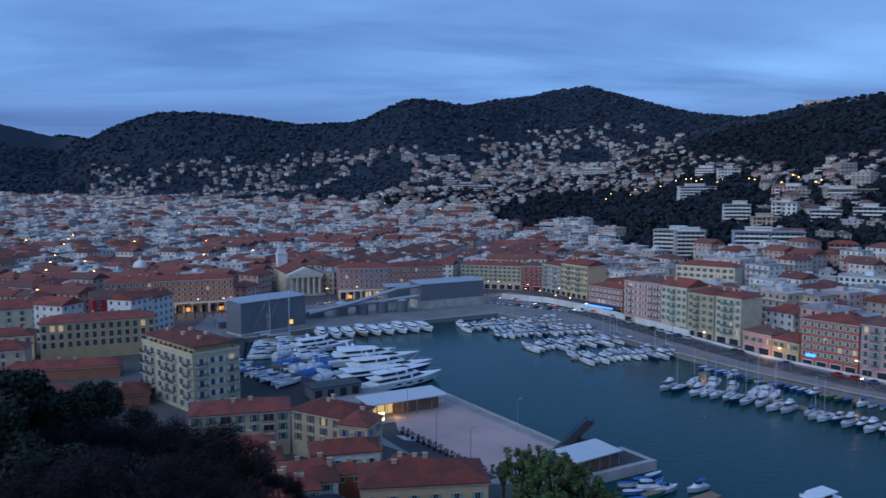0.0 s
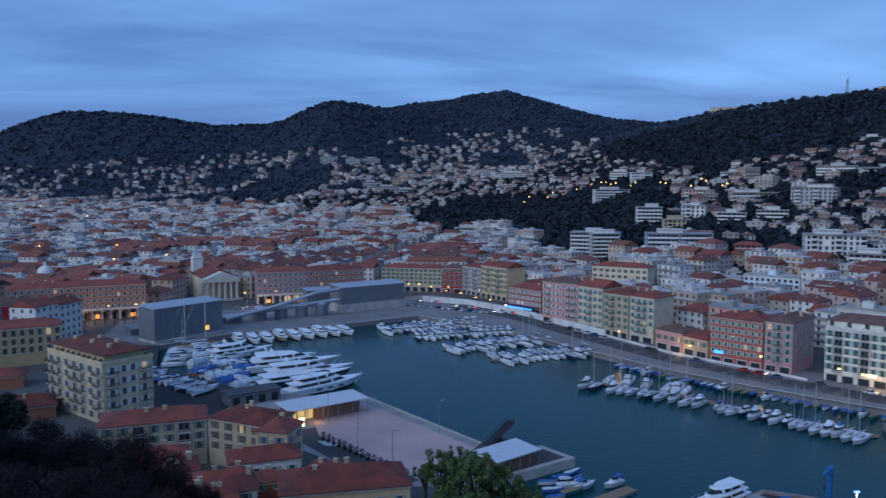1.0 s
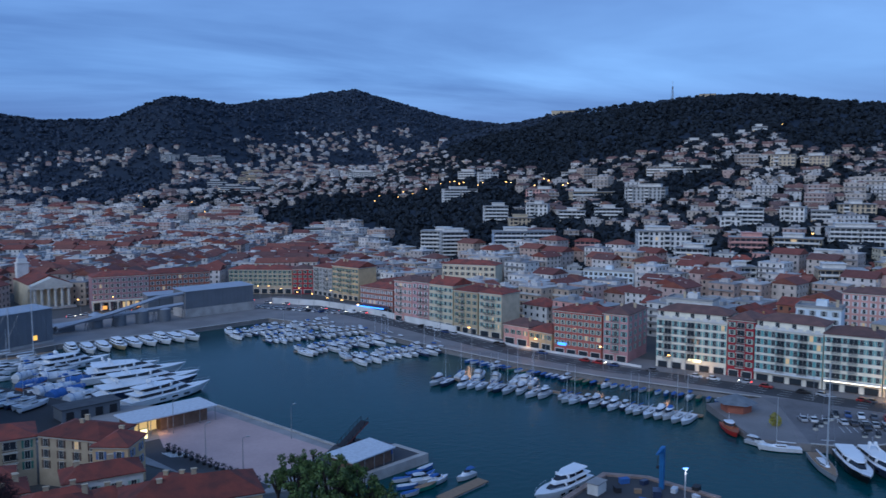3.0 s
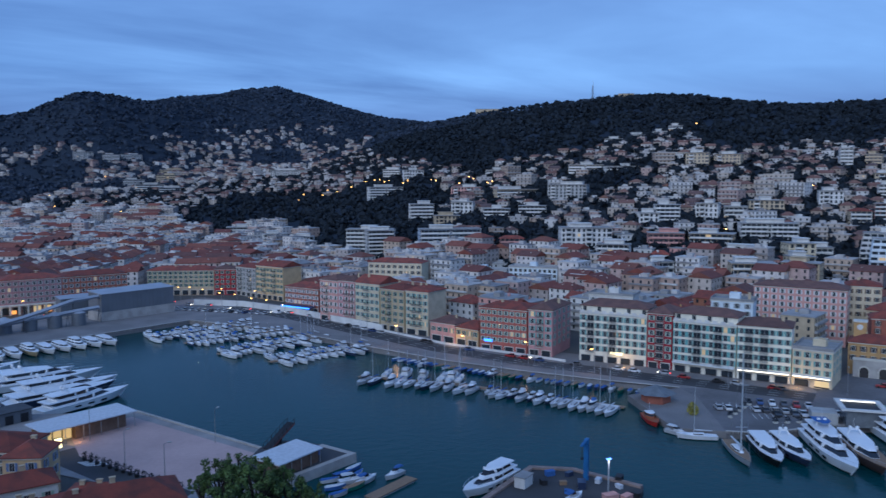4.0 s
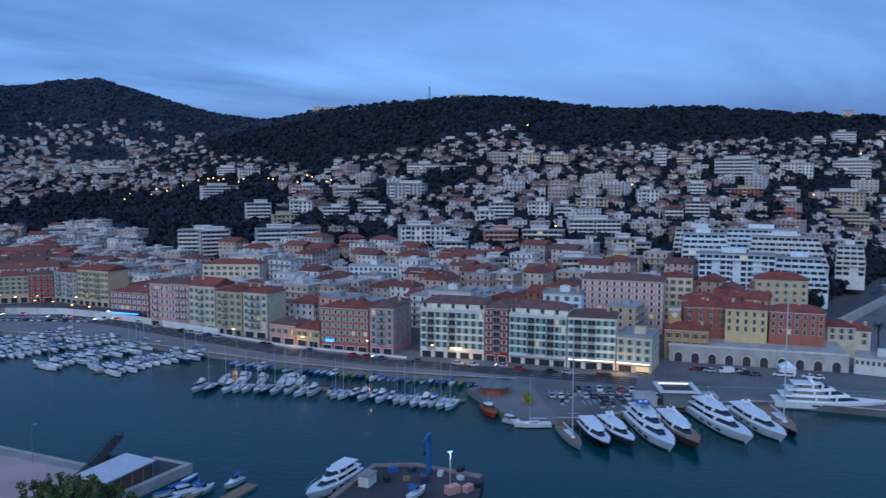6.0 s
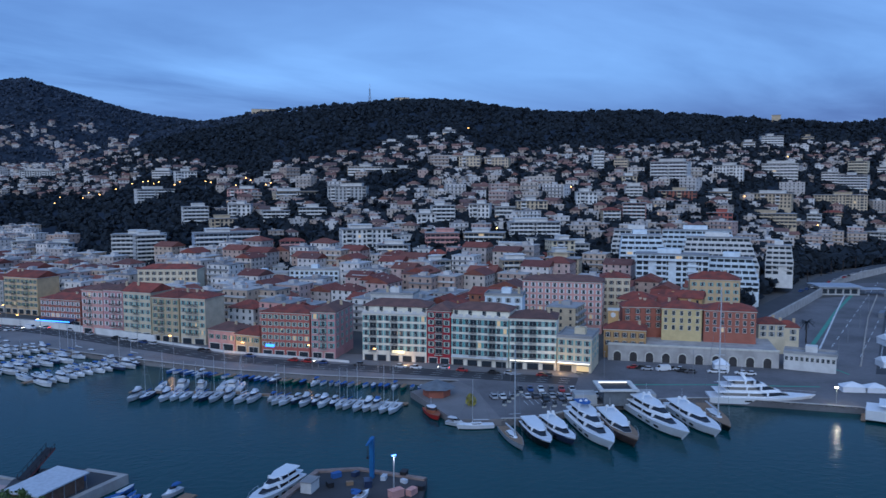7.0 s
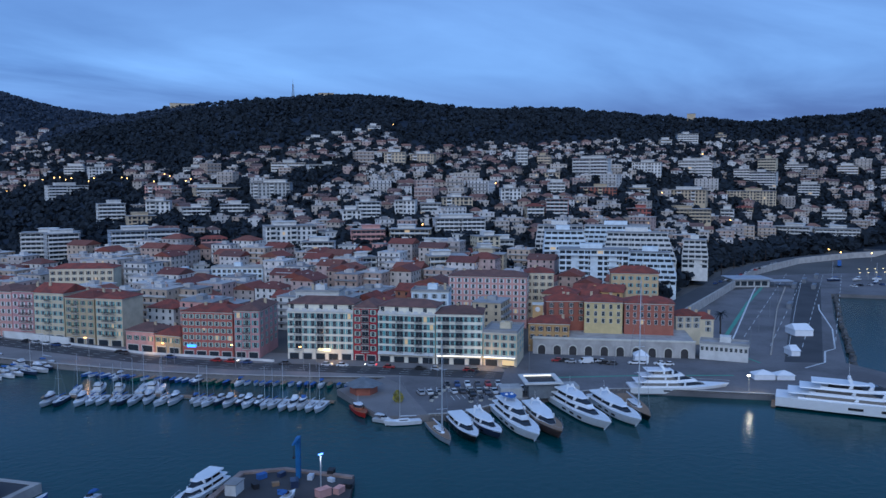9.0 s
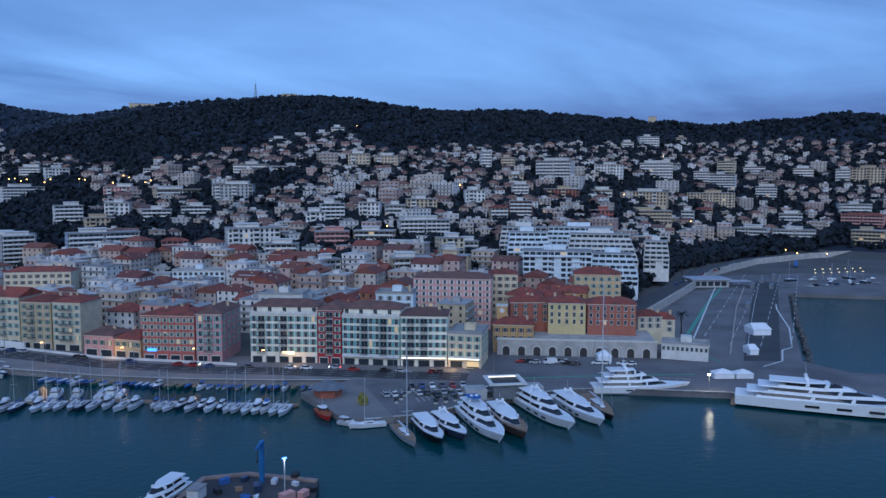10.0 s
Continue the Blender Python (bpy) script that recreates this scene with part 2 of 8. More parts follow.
FAR_DAZ = (-60, -26, -24, -18, -8, -3, -1.4, 2.5, 5, 8.5, 10.6, 13, 16, 60)
FAR_D = (4500, 4300, 3300, 3000, 2700, 2500, 2500, 2700, 3200, 3700, 3700, 3500, 3300, 3300)


def height(x, y):
    """Height of the land over the water, for arrays of x and y."""
    x, y = np.asarray(x, float), np.asarray(y, float)
    r = np.hypot(x, y)
    az = np.degrees(np.arctan2(x, y))
    # near ridge
    near_d = np.interp(az, (-40, 10, 20, 35, 60, 80), (1500, 1500, 1500, 1300, 1250, 1300))
    crest = np.maximum(0, 68 + near_d * np.tan(np.radians(np.interp(az, NEAR_AZ, NEAR_EL))) - 8)
    foot = np.interp(az, (-40, 0, 12, 20, 30, 45, 56, 60, 63, 67, 72, 80), (1100, 900, 620, 430, 400, 360, 430, 520, 640, 740, 780, 780))
    f = (r - foot) / (near_d - foot)
    near = crest * np.clip(0.62 * np.clip(f, 0, 1) + 0.38 * smooth(0.05, 1.0, f) - 0.25 * np.clip(f - 1, 0, 1.2), 0, 1.1)
    # far hills
    far_d = np.interp(az, FAR_DAZ, FAR_D)
    crest2 = 68 + far_d * np.tan(np.radians(np.interp(az, FAR_AZ, FAR_EL))) - 10
    foot2 = np.interp(az, (-60, -30, -20, 0, 12, 30), (1900, 1900, 1700, 1200, 1000, 1200))
    f2 = (r - foot2) / (far_d - foot2)
    far = crest2 * np.clip(0.45 * np.clip(f2, 0, 1) + 0.55 * smooth(0.1, 1.0, f2) - 0.2 * np.clip(f2 - 1, 0, 1), 0, 1.1)
    plain = 1.75 + 14 * smooth(500, 1500, r) * smooth(30, -30, az)
    z = np.maximum(np.maximum(near, far), plain)
    keep = smooth(100, 84, az) * smooth(-75, -50, az)
    z = plain + (z - plain) * keep
    # the hill under the lookout
    hill = 63 - r * np.interp(az, (-180, -60, -8, 0, 12, 25, 180), (0.3, 0.36, 0.36, 0.45, 0.45, 0.6, 0.85))
    # out-of-view rises of the hill, added to keep the low glow off the foreground
    behind = 100 * np.exp(-((x + 130) ** 2 + (y + 90) ** 2) / 20000)
    shade_rise = np.maximum(0, 112 * np.exp(-((x + 185) ** 2 + (y - 70) ** 2) / 9000) - 14)
    return np.maximum(np.maximum(np.maximum(z, np.minimum(hill, 62)), behind), shade_rise)


def land(x, y):
    return float(height(x, y))


def ground_sheet():
    az = np.concatenate([np.arange(-180, -34, 4.0), np.arange(-34, 80, 0.3), np.arange(80, 180, 4.0)])
    rr = np.concatenate([np.arange(4, 90, 6.0), np.arange(90, 520, 2.6), 520 * 1.014 ** np.arange(0, 160)])
    rr = np.append(rr[rr < 4800], 4850)
    A, Rr = np.meshgrid(np.radians(az), rr, indexing="ij")
    X, Y = Rr * np.sin(A), Rr * np.cos(A)
    Z = height(X, Y)
    rng = np.random.default_rng(3)
    wob = rng.normal(0, 1, Z.shape) * np.clip((Rr - 700) / 900, 0, 1) * 2.5
    Z = Z + np.where(Z > 25, wob, 0)
    wet = np.zeros(Z.shape, bool)
    for poly in (BASIN, OUTER):
        px, py = np.array(poly, float).T
        for ox, oy in ((0, 0), (4, 0), (-4, 0), (0, 4), (0, -4)):
            c = np.zeros(Z.shape, bool)
            for i in range(len(px)):
                x1, y1, x2, y2 = px[i - 1], py[i - 1], px[i], py[i]
                if y1 != y2:
                    c ^= ((y1 > Y + oy) != (y2 > Y + oy)) & (X + ox < (x2 - x1) * (Y + oy - y1) / (y2 - y1) + x1)
            wet |= c
    sea = (np.degrees(A) > 84) & (np.degrees(A) < 176) & (Rr > 90)
    Z = np.where((wet | sea) & (Z < 30), -6.0, Z)
    n, k = Z.shape
    verts = np.stack([X, Y, Z], -1).reshape(-1, 3)
    i, j = np.meshgrid(np.arange(n), np.arange(k - 1), indexing="ij")
    i2 = (i + 1) % n
    faces = np.stack([i * k + j, i * k + j + 1, i2 * k + j + 1, i2 * k + j], -1).reshape(-1, 4)
    me = bpy.data.meshes.new("ground")
    centre = len(verts)
    verts = np.vstack([verts, [(0, 0, 62.0)]])
    fl = faces.tolist() + [(centre, ((q + 1) % n) * k, q * k)[::-1] for q in range(n)]
    me.from_pydata(verts.tolist(), [], fl)
    me.materials.append(M_GROUND)
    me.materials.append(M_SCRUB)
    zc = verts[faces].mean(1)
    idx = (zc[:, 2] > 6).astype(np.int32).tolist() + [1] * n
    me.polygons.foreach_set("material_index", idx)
    me.update()
    ob = new("ground", me)
    for p in me.polygons:
        p.use_smooth = True
    return tagged(ob, "dark scrubby hills and flat town ground around the harbour", "ground", kind="structure")


ground_sheet()

M_WATER = material("harbour_water", (0.002, 0.050, 0.056), 0.13, var=0.15, scale=0.01, fine=0.35, spec=0.09)
wnt = M_WATER.node_tree
w1 = wnt.nodes.new("ShaderNodeTexNoise")
w1.inputs["Scale"].default_value, w1.inputs["Detail"].default_value, w1.inputs["Roughness"].default_value = 0.45, 5, 0.6
wb = wnt.nodes.new("ShaderNodeBump")
wb.inputs["Strength"].default_value, wb.inputs["Distance"].default_value = 0.35, 0.35
wg = [n for n in wnt.nodes if n.type == "NEW_GEOMETRY"][0]
wnt.links.new(wg.outputs["Position"], w1.inputs["Vector"])
wnt.links.new(w1.outputs["Fac"], wb.inputs["Height"])
wnt.links.new(wb.outputs[0], wnt.nodes["Principled BSDF"].inputs["Normal"])
thing("water", Mesh().face([(-400, -4000, 0), (4500, -4000, 0), (4500, 420, 0), (-400, 420, 0)]), [M_WATER],
      "calm teal harbour water with fine ripples", "water", kind="structure")

# ---------- houses ----------
PLASTER = {
    "cream": (0.64, 0.54, 0.380), "yellow": (0.60, 0.42, 0.240), "pink": (0.60, 0.31, 0.270), "lilac": (0.52, 0.27, 0.270), "red": (0.43, 0.125, 0.10),
    "dark_red": (0.37, 0.028, 0.042), "olive": (0.46, 0.36, 0.230), "beige": (0.52, 0.41, 0.280), "white": (0.66, 0.64, 0.605), "greenish": (0.82, 0.76, 0.620),
    "orange": (0.34, 0.14, 0.085), "brick": (0.33, 0.11, 0.075), "grey": (0.40, 0.40, 0.39), "ochre": (0.50, 0.30, 0.130), "terracotta": (0.36, 0.125, 0.085), "tan": (0.46, 0.34, 0.180), "butter": (0.60, 0.50, 0.320), "bright_yellow": (0.60, 0.46, 0.23), "blue_grey": (0.36, 0.42, 0.50), "mauve": (0.34, 0.19, 0.200), "bright_white": (0.66, 0.73, 0.770),
}
SHUTTER = {"green": (0.06, 0.20, 0.15), "teal": (0.13, 0.35, 0.33), "grey": (0.28, 0.30, 0.31), "brown": (0.12, 0.07, 0.05), "white": (0.65, 0.65, 0.62),
           "blue": (0.12, 0.2, 0.36), "pale_green": (0.30, 0.46, 0.36)}


def plaster(c):
    return material("plaster_" + c, PLASTER[c], 0.9, var=0.16, scale=0.35, fine=3.0, rand=0.05)


def shutter_paint(c):
    return material("shutter_" + c, SHUTTER[c], 0.7, var=0.15, scale=1.0)


M_TRIM = material("pale_stone_trim", (0.60, 0.57, 0.50), 0.85, var=0.15, scale=0.6)
M_IRON = material("dark_wrought_iron", (0.035, 0.035, 0.04), 0.6, metal=0.4)
M_ROOF_FLAT = material("pale_flat_roofing", (0.34, 0.335, 0.33), 0.9, var=0.25, scale=0.2, rand=0.15)
M_SHEET = material("blue_grey_sheet_cladding", (0.165, 0.18, 0.20), 0.5, metal=0.2, var=0.1, scale=0.2)
M_SHEET_TOP = material("pale_sheet_roof", (0.34, 0.37, 0.42), 0.5, var=0.12, scale=0.2)
WIN = {}
RND = random.Random(7)


def window_mesh(w, h, shutter, lit=False):
    """A window facing -y: proud stone surround, glass set in, cross bars, louvred shutters folded back."""
    key = (w, h, shutter, lit)
    if key in WIN:
        return WIN[key]
    a, o = w / 2, 0.12
    b = Mesh()
    rect = lambda e, s, y: [(-a - e, y, -s), (a + e, y, -s), (a + e, y, h + e), (-a - e, y, h + e)]
    b.hull([rect(0.12, 0.14, 0.02), rect(0.12, 0.14, -o), rect(0, 0, -o), rect(0, 0, -0.03)], 0, (False, False))
    k = len(b.v) - 4
    m0 = len(b.v)
    b.v.extend([(-0.03, -0.03, 0), (0.03, -0.03, 0), (0.03, -0.03, h), (-0.03, -0.03, h), (-0.03, -0.09, 0), (0.03, -0.09, 0), (0.03, -0.09, h), (-0.03, -0.09, h)])
    for f, mt in (((k, m0, m0 + 3, k + 3), 1), ((m0 + 1, k + 1, k + 2, m0 + 2), 1), ((m0 + 4, m0 + 5, m0 + 6, m0 + 7), 2), ((m0, m0 + 4, m0 + 7, m0 + 3), 2), ((m0 + 5, m0 + 1, m0 + 2, m0 + 6), 2)):
        b.f.append(f)
        b.m.append(mt)
    mats = [M_TRIM, M_LIT if lit else M_GLASS, material("window_bars", (0.5, 0.5, 0.47))]
    if shutter:
        for s in (-1, 1):
            x0, x1 = sorted((s * (a + 0.12), s * (a + 0.12 + w * 0.48)))
            b.box(x0, -0.13, 0, x1, -0.04, h, 3)
        mats.append(shutter_paint(shutter))
    WIN[key] = b.data("window", mats)
    return WIN[key]


def shutter_mesh(w, h, paint):
    key = ("shutter", w, h, paint)
    if key not in WIN:
        b = Mesh().hull([[(-w / 2, -0.08, 0), (w / 2, -0.08, 0), (w / 2, 0, 0), (-w / 2, 0, 0)], [(-w / 2, -0.08, h), (w / 2, -0.08, h), (w / 2, 0, h), (-w / 2, 0, h)]])
        WIN[key] = b.data("shutter", [shutter_paint(paint)])
    return WIN[key]


def balcony_mesh(w, d):
    key = ("balcony", round(w, 1), d)
    if key not in WIN:
        b = Mesh().box(-w / 2, -d, -0.18, w / 2, 0, 0.0, 0)
        b.box(-w / 2, -d, 0.9, w / 2, -d + 0.08, 1.0, 1).box(-w / 2, -d, 0.45, w / 2, -d + 0.06, 0.52, 1)
        n = max(4, int(w / 0.2))
        for i in range(n + 1):
            x = -w / 2 + w * i / n
            b.box(x - 0.022, -d + 0.01, 0, x + 0.022, -d + 0.05, 0.9, 1)
        for s in (-1, 1):
            b.box(s * w / 2 - 0.04, -d, 0.85, s * w / 2 + 0.04, 0, 0.98, 1)
        WIN[key] = b.data("balcony", [M_TRIM, M_IRON])
    return WIN[key]


def shop_mesh(w, h, lit):
    key = ("shop", round(w, 1), h, lit)
    if key not in WIN:
        b = Mesh().box(-w / 2, -0.1, 0, -w / 2 + 0.25, 0.02, h, 0).box(w / 2 - 0.25, -0.1, 0, w / 2, 0.02, h, 0).box(-w / 2, -0.1, h - 0.3, w / 2, 0.02, h, 0)
        b.face([(-w / 2, -0.03, 0), (w / 2, -0.03, 0), (w / 2, -0.03, h - 0.3), (-w / 2, -0.03, h - 0.3)], 1)
        b.box(-w / 2, -0.07, 0, w / 2, 0.02, 0.4, 2)
        WIN[key] = b.data("shop_front", [M_TRIM, M_SHOP if lit else M_GLASS, M_IRON])
    return WIN[key]


def hip_roof(w, d, z, rise, over=0.5, gable=False):
    b = Mesh()
    x0, y0, x1, y1 = -over, -over, w + over, d + over
    t = 0.22
    if w >= d:
        k = 0 if gable else min(d, w) / 2 * 0.95
        r0, r1 = (x0 + k, d / 2), (x1 - k - 0.001, d / 2)
    else:
        k = 0 if gable else min(d, w) / 2 * 0.95
        r0, r1 = (w / 2, y0 + k), (w / 2, y1 - k - 0.001)
    A, B, C, D = (x0, y0, z), (x1, y0, z), (x1, y1, z), (x0, y1, z)
    P, Q = (*r0, z + rise), (*r1, z + rise)
    if w >= d:
        b.face([A, B, Q, P]).face([C, D, P, Q]).face([B, C, Q]).face([D, A, P])
    else:
        b.face([B, C, Q, P]).face([D, A, P, Q]).face([A, B, P]).face([C, D, Q])
    lo = [(p[0], p[1], z - t) for p in (A, B, C, D)]
    for i in range(4):
        b.face([lo[i], lo[(i + 1) % 4], (A, B, C, D)[(i + 1) % 4], (A, B, C, D)[i]])
    b.face(lo[::-1])
    return b


def frame_of(p0, p1, z=QUAY):
    yaw = math.atan2(p1[1] - p0[1], p1[0] - p0[0])
    return pose(p0[0], p0[1], z, 0, 0, math.degrees(yaw)), math.hypot(p1[0] - p0[0], p1[1] - p0[1])


SITES = []       # plan circles already built on: x, y, radius


def claim(m, w, d):
    for i in range(max(1, int(w / 8)) + 1):
        n = max(1, int(w / 8))
        for j in (0.0, 0.5, 1.0):
            c = m @ Vector((w * i / n, d * j, 0))
            SITES.append((c.x, c.y, 6.0))


def house(p0, p1, d, h, wall, shutter, label, levels=5, cols=None, roof="hip", rise=2.2, shops=True, lit=0.02, balconies=(), win=(1.05, 1.75),
          sides=False, z=QUAY, ground=None, lit_row=None, split=False, name="apartment_house", group="houses along the quay", chimneys=2, roof_mat=None, cornice=True, attic=0.0):
    """A plastered house whose front runs from p0 to p1 and that stands d deep behind it."""
    m, w = frame_of(p0, p1, z)
    claim(m, w, d)
    ob = thing(name, None, [], label, "house", group, m=m)
    part("wall", Mesh().box(0, 0, -3, w, d, h), [plaster(wall)], ob)
    if cornice:
        b = Mesh()
        for x0, y0, x1, y1 in ((-0.3, -0.3, w + 0.3, 0.1), (-0.3, d - 0.1, w + 0.3, d + 0.3), (-0.3, 0.1, 0.1, d - 0.1), (w - 0.1, 0.1, w + 0.3, d - 0.1)):
            b.box(x0, y0, h - 0.55, x1, y1, h - 0.2)
        part("cornice", b, [M_TRIM], ob)
    if roof == "flat":
        b = Mesh().box(-0.2, -0.2, h - 0.15, w + 0.2, d + 0.2, h + 0.05)
        for x0, y0, x1, y1 in ((-0.2, -0.2, w + 0.2, 0.1), (-0.2, d - 0.1, w + 0.2, d + 0.2), (-0.2, 0.1, 0.1, d - 0.1), (w - 0.1, 0.1, w + 0.2, d - 0.1)):
            b.box(x0, y0, h + 0.05, x1, y1, h + 0.8)
        part("roof", b, [roof_mat or M_ROOF_FLAT], ob)
        part("stair_head", Mesh().box(w * 0.4, d * 0.4, h, w * 0.4 + 4, d * 0.4 + 4, h + 2.4), [plaster(wall)], ob)
    elif attic:
        part("attic", Mesh().box(0.02, 1.7, h, w - 0.02, d - 0.3, h + attic), [plaster(wall)], ob)
        k = max(3, int(w / 2.6))
        for i in range(k):
            part("parapet", WIN.setdefault(("parapet", round(w / k, 2)), Mesh().box(0.15, -0.25, 0, w / k * 0.62, 0.1, 1.1).box(w / k * 0.62, -0.15, 0, w / k + 0.15, 0.0, 0.45).data("parapet", [plaster("white")])), [], ob, m=pose(w * i / k, 0, h - 0.2))
            if i % 2 == 0:
                part("window", window_mesh(1.3, 1.7, None), [], ob, m=pose(w * (i + 0.5) / k, 1.7, h + 0.4))
        part("roof", hip_roof(w, d - 2.0, 0, rise), [M_TILE_OLD], ob, "weathered brown tiled roof", m=pose(0, 1.7, h + attic))
    else:
        part("roof", hip_roof(w, d, h, rise, gable=roof == "gable"), [roof_mat or (M_TILE_OLD if wall in ("greenish", "dark_red", "lilac", "pink") else M_TILE)], ob, "terracotta tiled roof")
    if roof == "gable":
        g = Mesh()
        if w >= d:
            for x in (0.0, w):
                g.face([(x, 0, h), (x, d, h), (x, d / 2, h + rise * 0.95)])
        else:
            for y in (0.0, d):
                g.face([(0, y, h), (w, y, h), (w / 2, y, h + rise * 0.95)])
        part("gable", g, [plaster(wall)], ob)
    for i in range(chimneys):
        cx, cy = w * RND.uniform(0.15, 0.85), d * RND.uniform(0.3, 0.7)
        top = h + rise * 0.75 + 1.0
        part("chimney", Mesh().box(cx, cy, h - 0.1, cx + 1.0, cy + 0.6, top).box(cx - 0.1, cy - 0.1, top, cx + 1.1, cy + 0.7, top + 0.15), [plaster("beige")], ob)
    gf = ground or (h / levels * 1.15)
    step = (h - gf - 0.6) / max(1, levels - 1)
    wh = min(win[1], step - 0.7)
    n = cols or max(2, int(w / 2.9))
    for lv in range(1, levels):
        for i in range(n):
            x = w * (i + 0.5) / n
            on = RND.random() < (lit_row[1] if lit_row and lit_row[0] == lv else lit)
            zz = gf + step * (lv - 1) + 0.55
            deep = split and i in balconies
            one = part("window", window_mesh(2.5 if deep else win[0], round(wh, 2), None if split else shutter, on), [], ob, m=pose(x, 0, zz))
            if split and shutter and not deep:
                for sx in (-1, 1):
                    part("shutter", shutter_mesh(win[0] * 0.48, round(wh, 2), shutter), [], one, m=pose(sx * (win[0] * 0.74 + 0.1), -0.04, 0))
            if i in balconies:
                part("balcony", balcony_mesh(min(w / n * 1.15, 3.0), 1.1), [], ob, m=pose(x, 0, zz - 0.5))
    if shops:
        k = max(2, int(w / 4.5))
        for i in range(k):
            part("shop_front", shop_mesh(w / k * 0.8, round(gf * 0.72, 1), RND.random() < lit * 2.0), [], ob, m=pose(w * (i + 0.5) / k, 0, 0.02))
    if sides:
        k = max(1, int(d / 4.5))
        for lv in range(1, levels):
            for i in range(k):
                zz = gf + step * (lv - 1) + 0.55
                y = d * (i + 0.5) / k
                if sides != "right":
                    part("window", window_mesh(win[0], round(wh, 2), shutter), [], ob, m=pose(0, d - y, zz, 0, 0, -90))
                if sides != "left":
                    part("window", window_mesh(win[0], round(wh, 2), shutter), [], ob, m=pose(w, y, zz, 0, 0, 90))
    return ob


def block(x, y, w, h, yaw, wall="white", d=13, band="white", label="", glass=0.0, roof="flat", group="apartment blocks on the hillside", z=None, solid=False):
    """A balconied apartment block on the slope: x, y is the middle of its front, yaw its turn."""
    zb = (land(x, y) if z is None else z) - 1.0
    m = pose(x, y, zb, 0, 0, yaw) @ pose(-w / 2, 0, 0)
    claim(m, w, d)
    h = h + 1.0
    ob = thing("apartment_block", None, [], label or "%s apartment block with continuous balconies" % wall.replace("_", " "), "apartment block", group, m=m)
    part("wall", Mesh().box(0, 0, -8, w, d, h), [plaster(wall)], ob)
    n = max(2, round(h / 3.0))
    s = h / n
    g = Mesh()
    for i in range(n):
        zz = s * i
        cells = max(2, int(w / 3.2))
        for j in range(cells):
            e = 0.27 if (solid and j % 4 != 1) or (wall == "bright_white" and j % 3) else 0.05 if i else 0.15
            x0 = w * (j + e) / cells
            x1 = w * (j + 1 - e) / cells
            g.face([(x0, -0.04, zz + 0.4), (x1, -0.04, zz + 0.4), (x1, -0.04, zz + 2.45), (x0, -0.04, zz + 2.45)], 1 if RND.random() < 0.008 + glass else 0)
        if i:
            k = max(1, int(w / 16))
            b = Mesh()
            for j in range(max(1, cells // 4) if solid else k):
                x0, x1 = (w * (4 * j + 0.9) / cells, w * min(cells, 4 * j + 2.1) / cells) if solid else (w * (j + 0.04) / k, w * (j + 0.96) / k)
                b.box(x0, -1.5, zz - 0.2, x1, 0, zz, 0).box(x0, -1.5, zz, x1, -1.38, zz + 0.95, 0)
                b.box(x0, -1.38, zz, x0 + 0.12, 0, zz + 2.4, 0).box(x1 - 0.12, -1.38, zz, x1, 0, zz + 2.4, 0)
            part("balcony", b, [plaster(band)], ob)
    sw = g
    for i in range(n):
        for j in range(max(1, int(d / 4))):
            yy = d * (j + 0.5) / max(1, int(d / 4))
            for xx in (-0.04, w + 0.04):
                q = [(xx, yy - 0.6, s * i + 1), (xx, yy + 0.6, s * i + 1), (xx, yy + 0.6, s * i + 2.4), (xx, yy - 0.6, s * i + 2.4)]
                sw.face(q if xx > 0 else q[::-1])
    part("glazing", g, [M_GLASS, M_LIT], ob, kind="stuff")
    if roof == "flat":
        part("roof", Mesh().box(-0.3, -1.6, h, w + 0.3, d + 0.3, h + 0.35), [M_ROOF_FLAT], ob)
        a, e = RND.uniform(0.1, 0.4), RND.uniform(0.55, 0.9)
        part("penthouse", Mesh().box(w * a, d * 0.3, h + 0.35, w * e, d * 0.9, h + 2.7).box(w * a - 0.4, d * 0.2, h + 2.7, w * e + 0.4, d * 0.95, h + 2.95), [plaster(band)], ob)
    else:
        part("roof", hip_roof(w, d, h, 2.0), [M_TILE], ob, "terracotta tiled roof")
    return ob


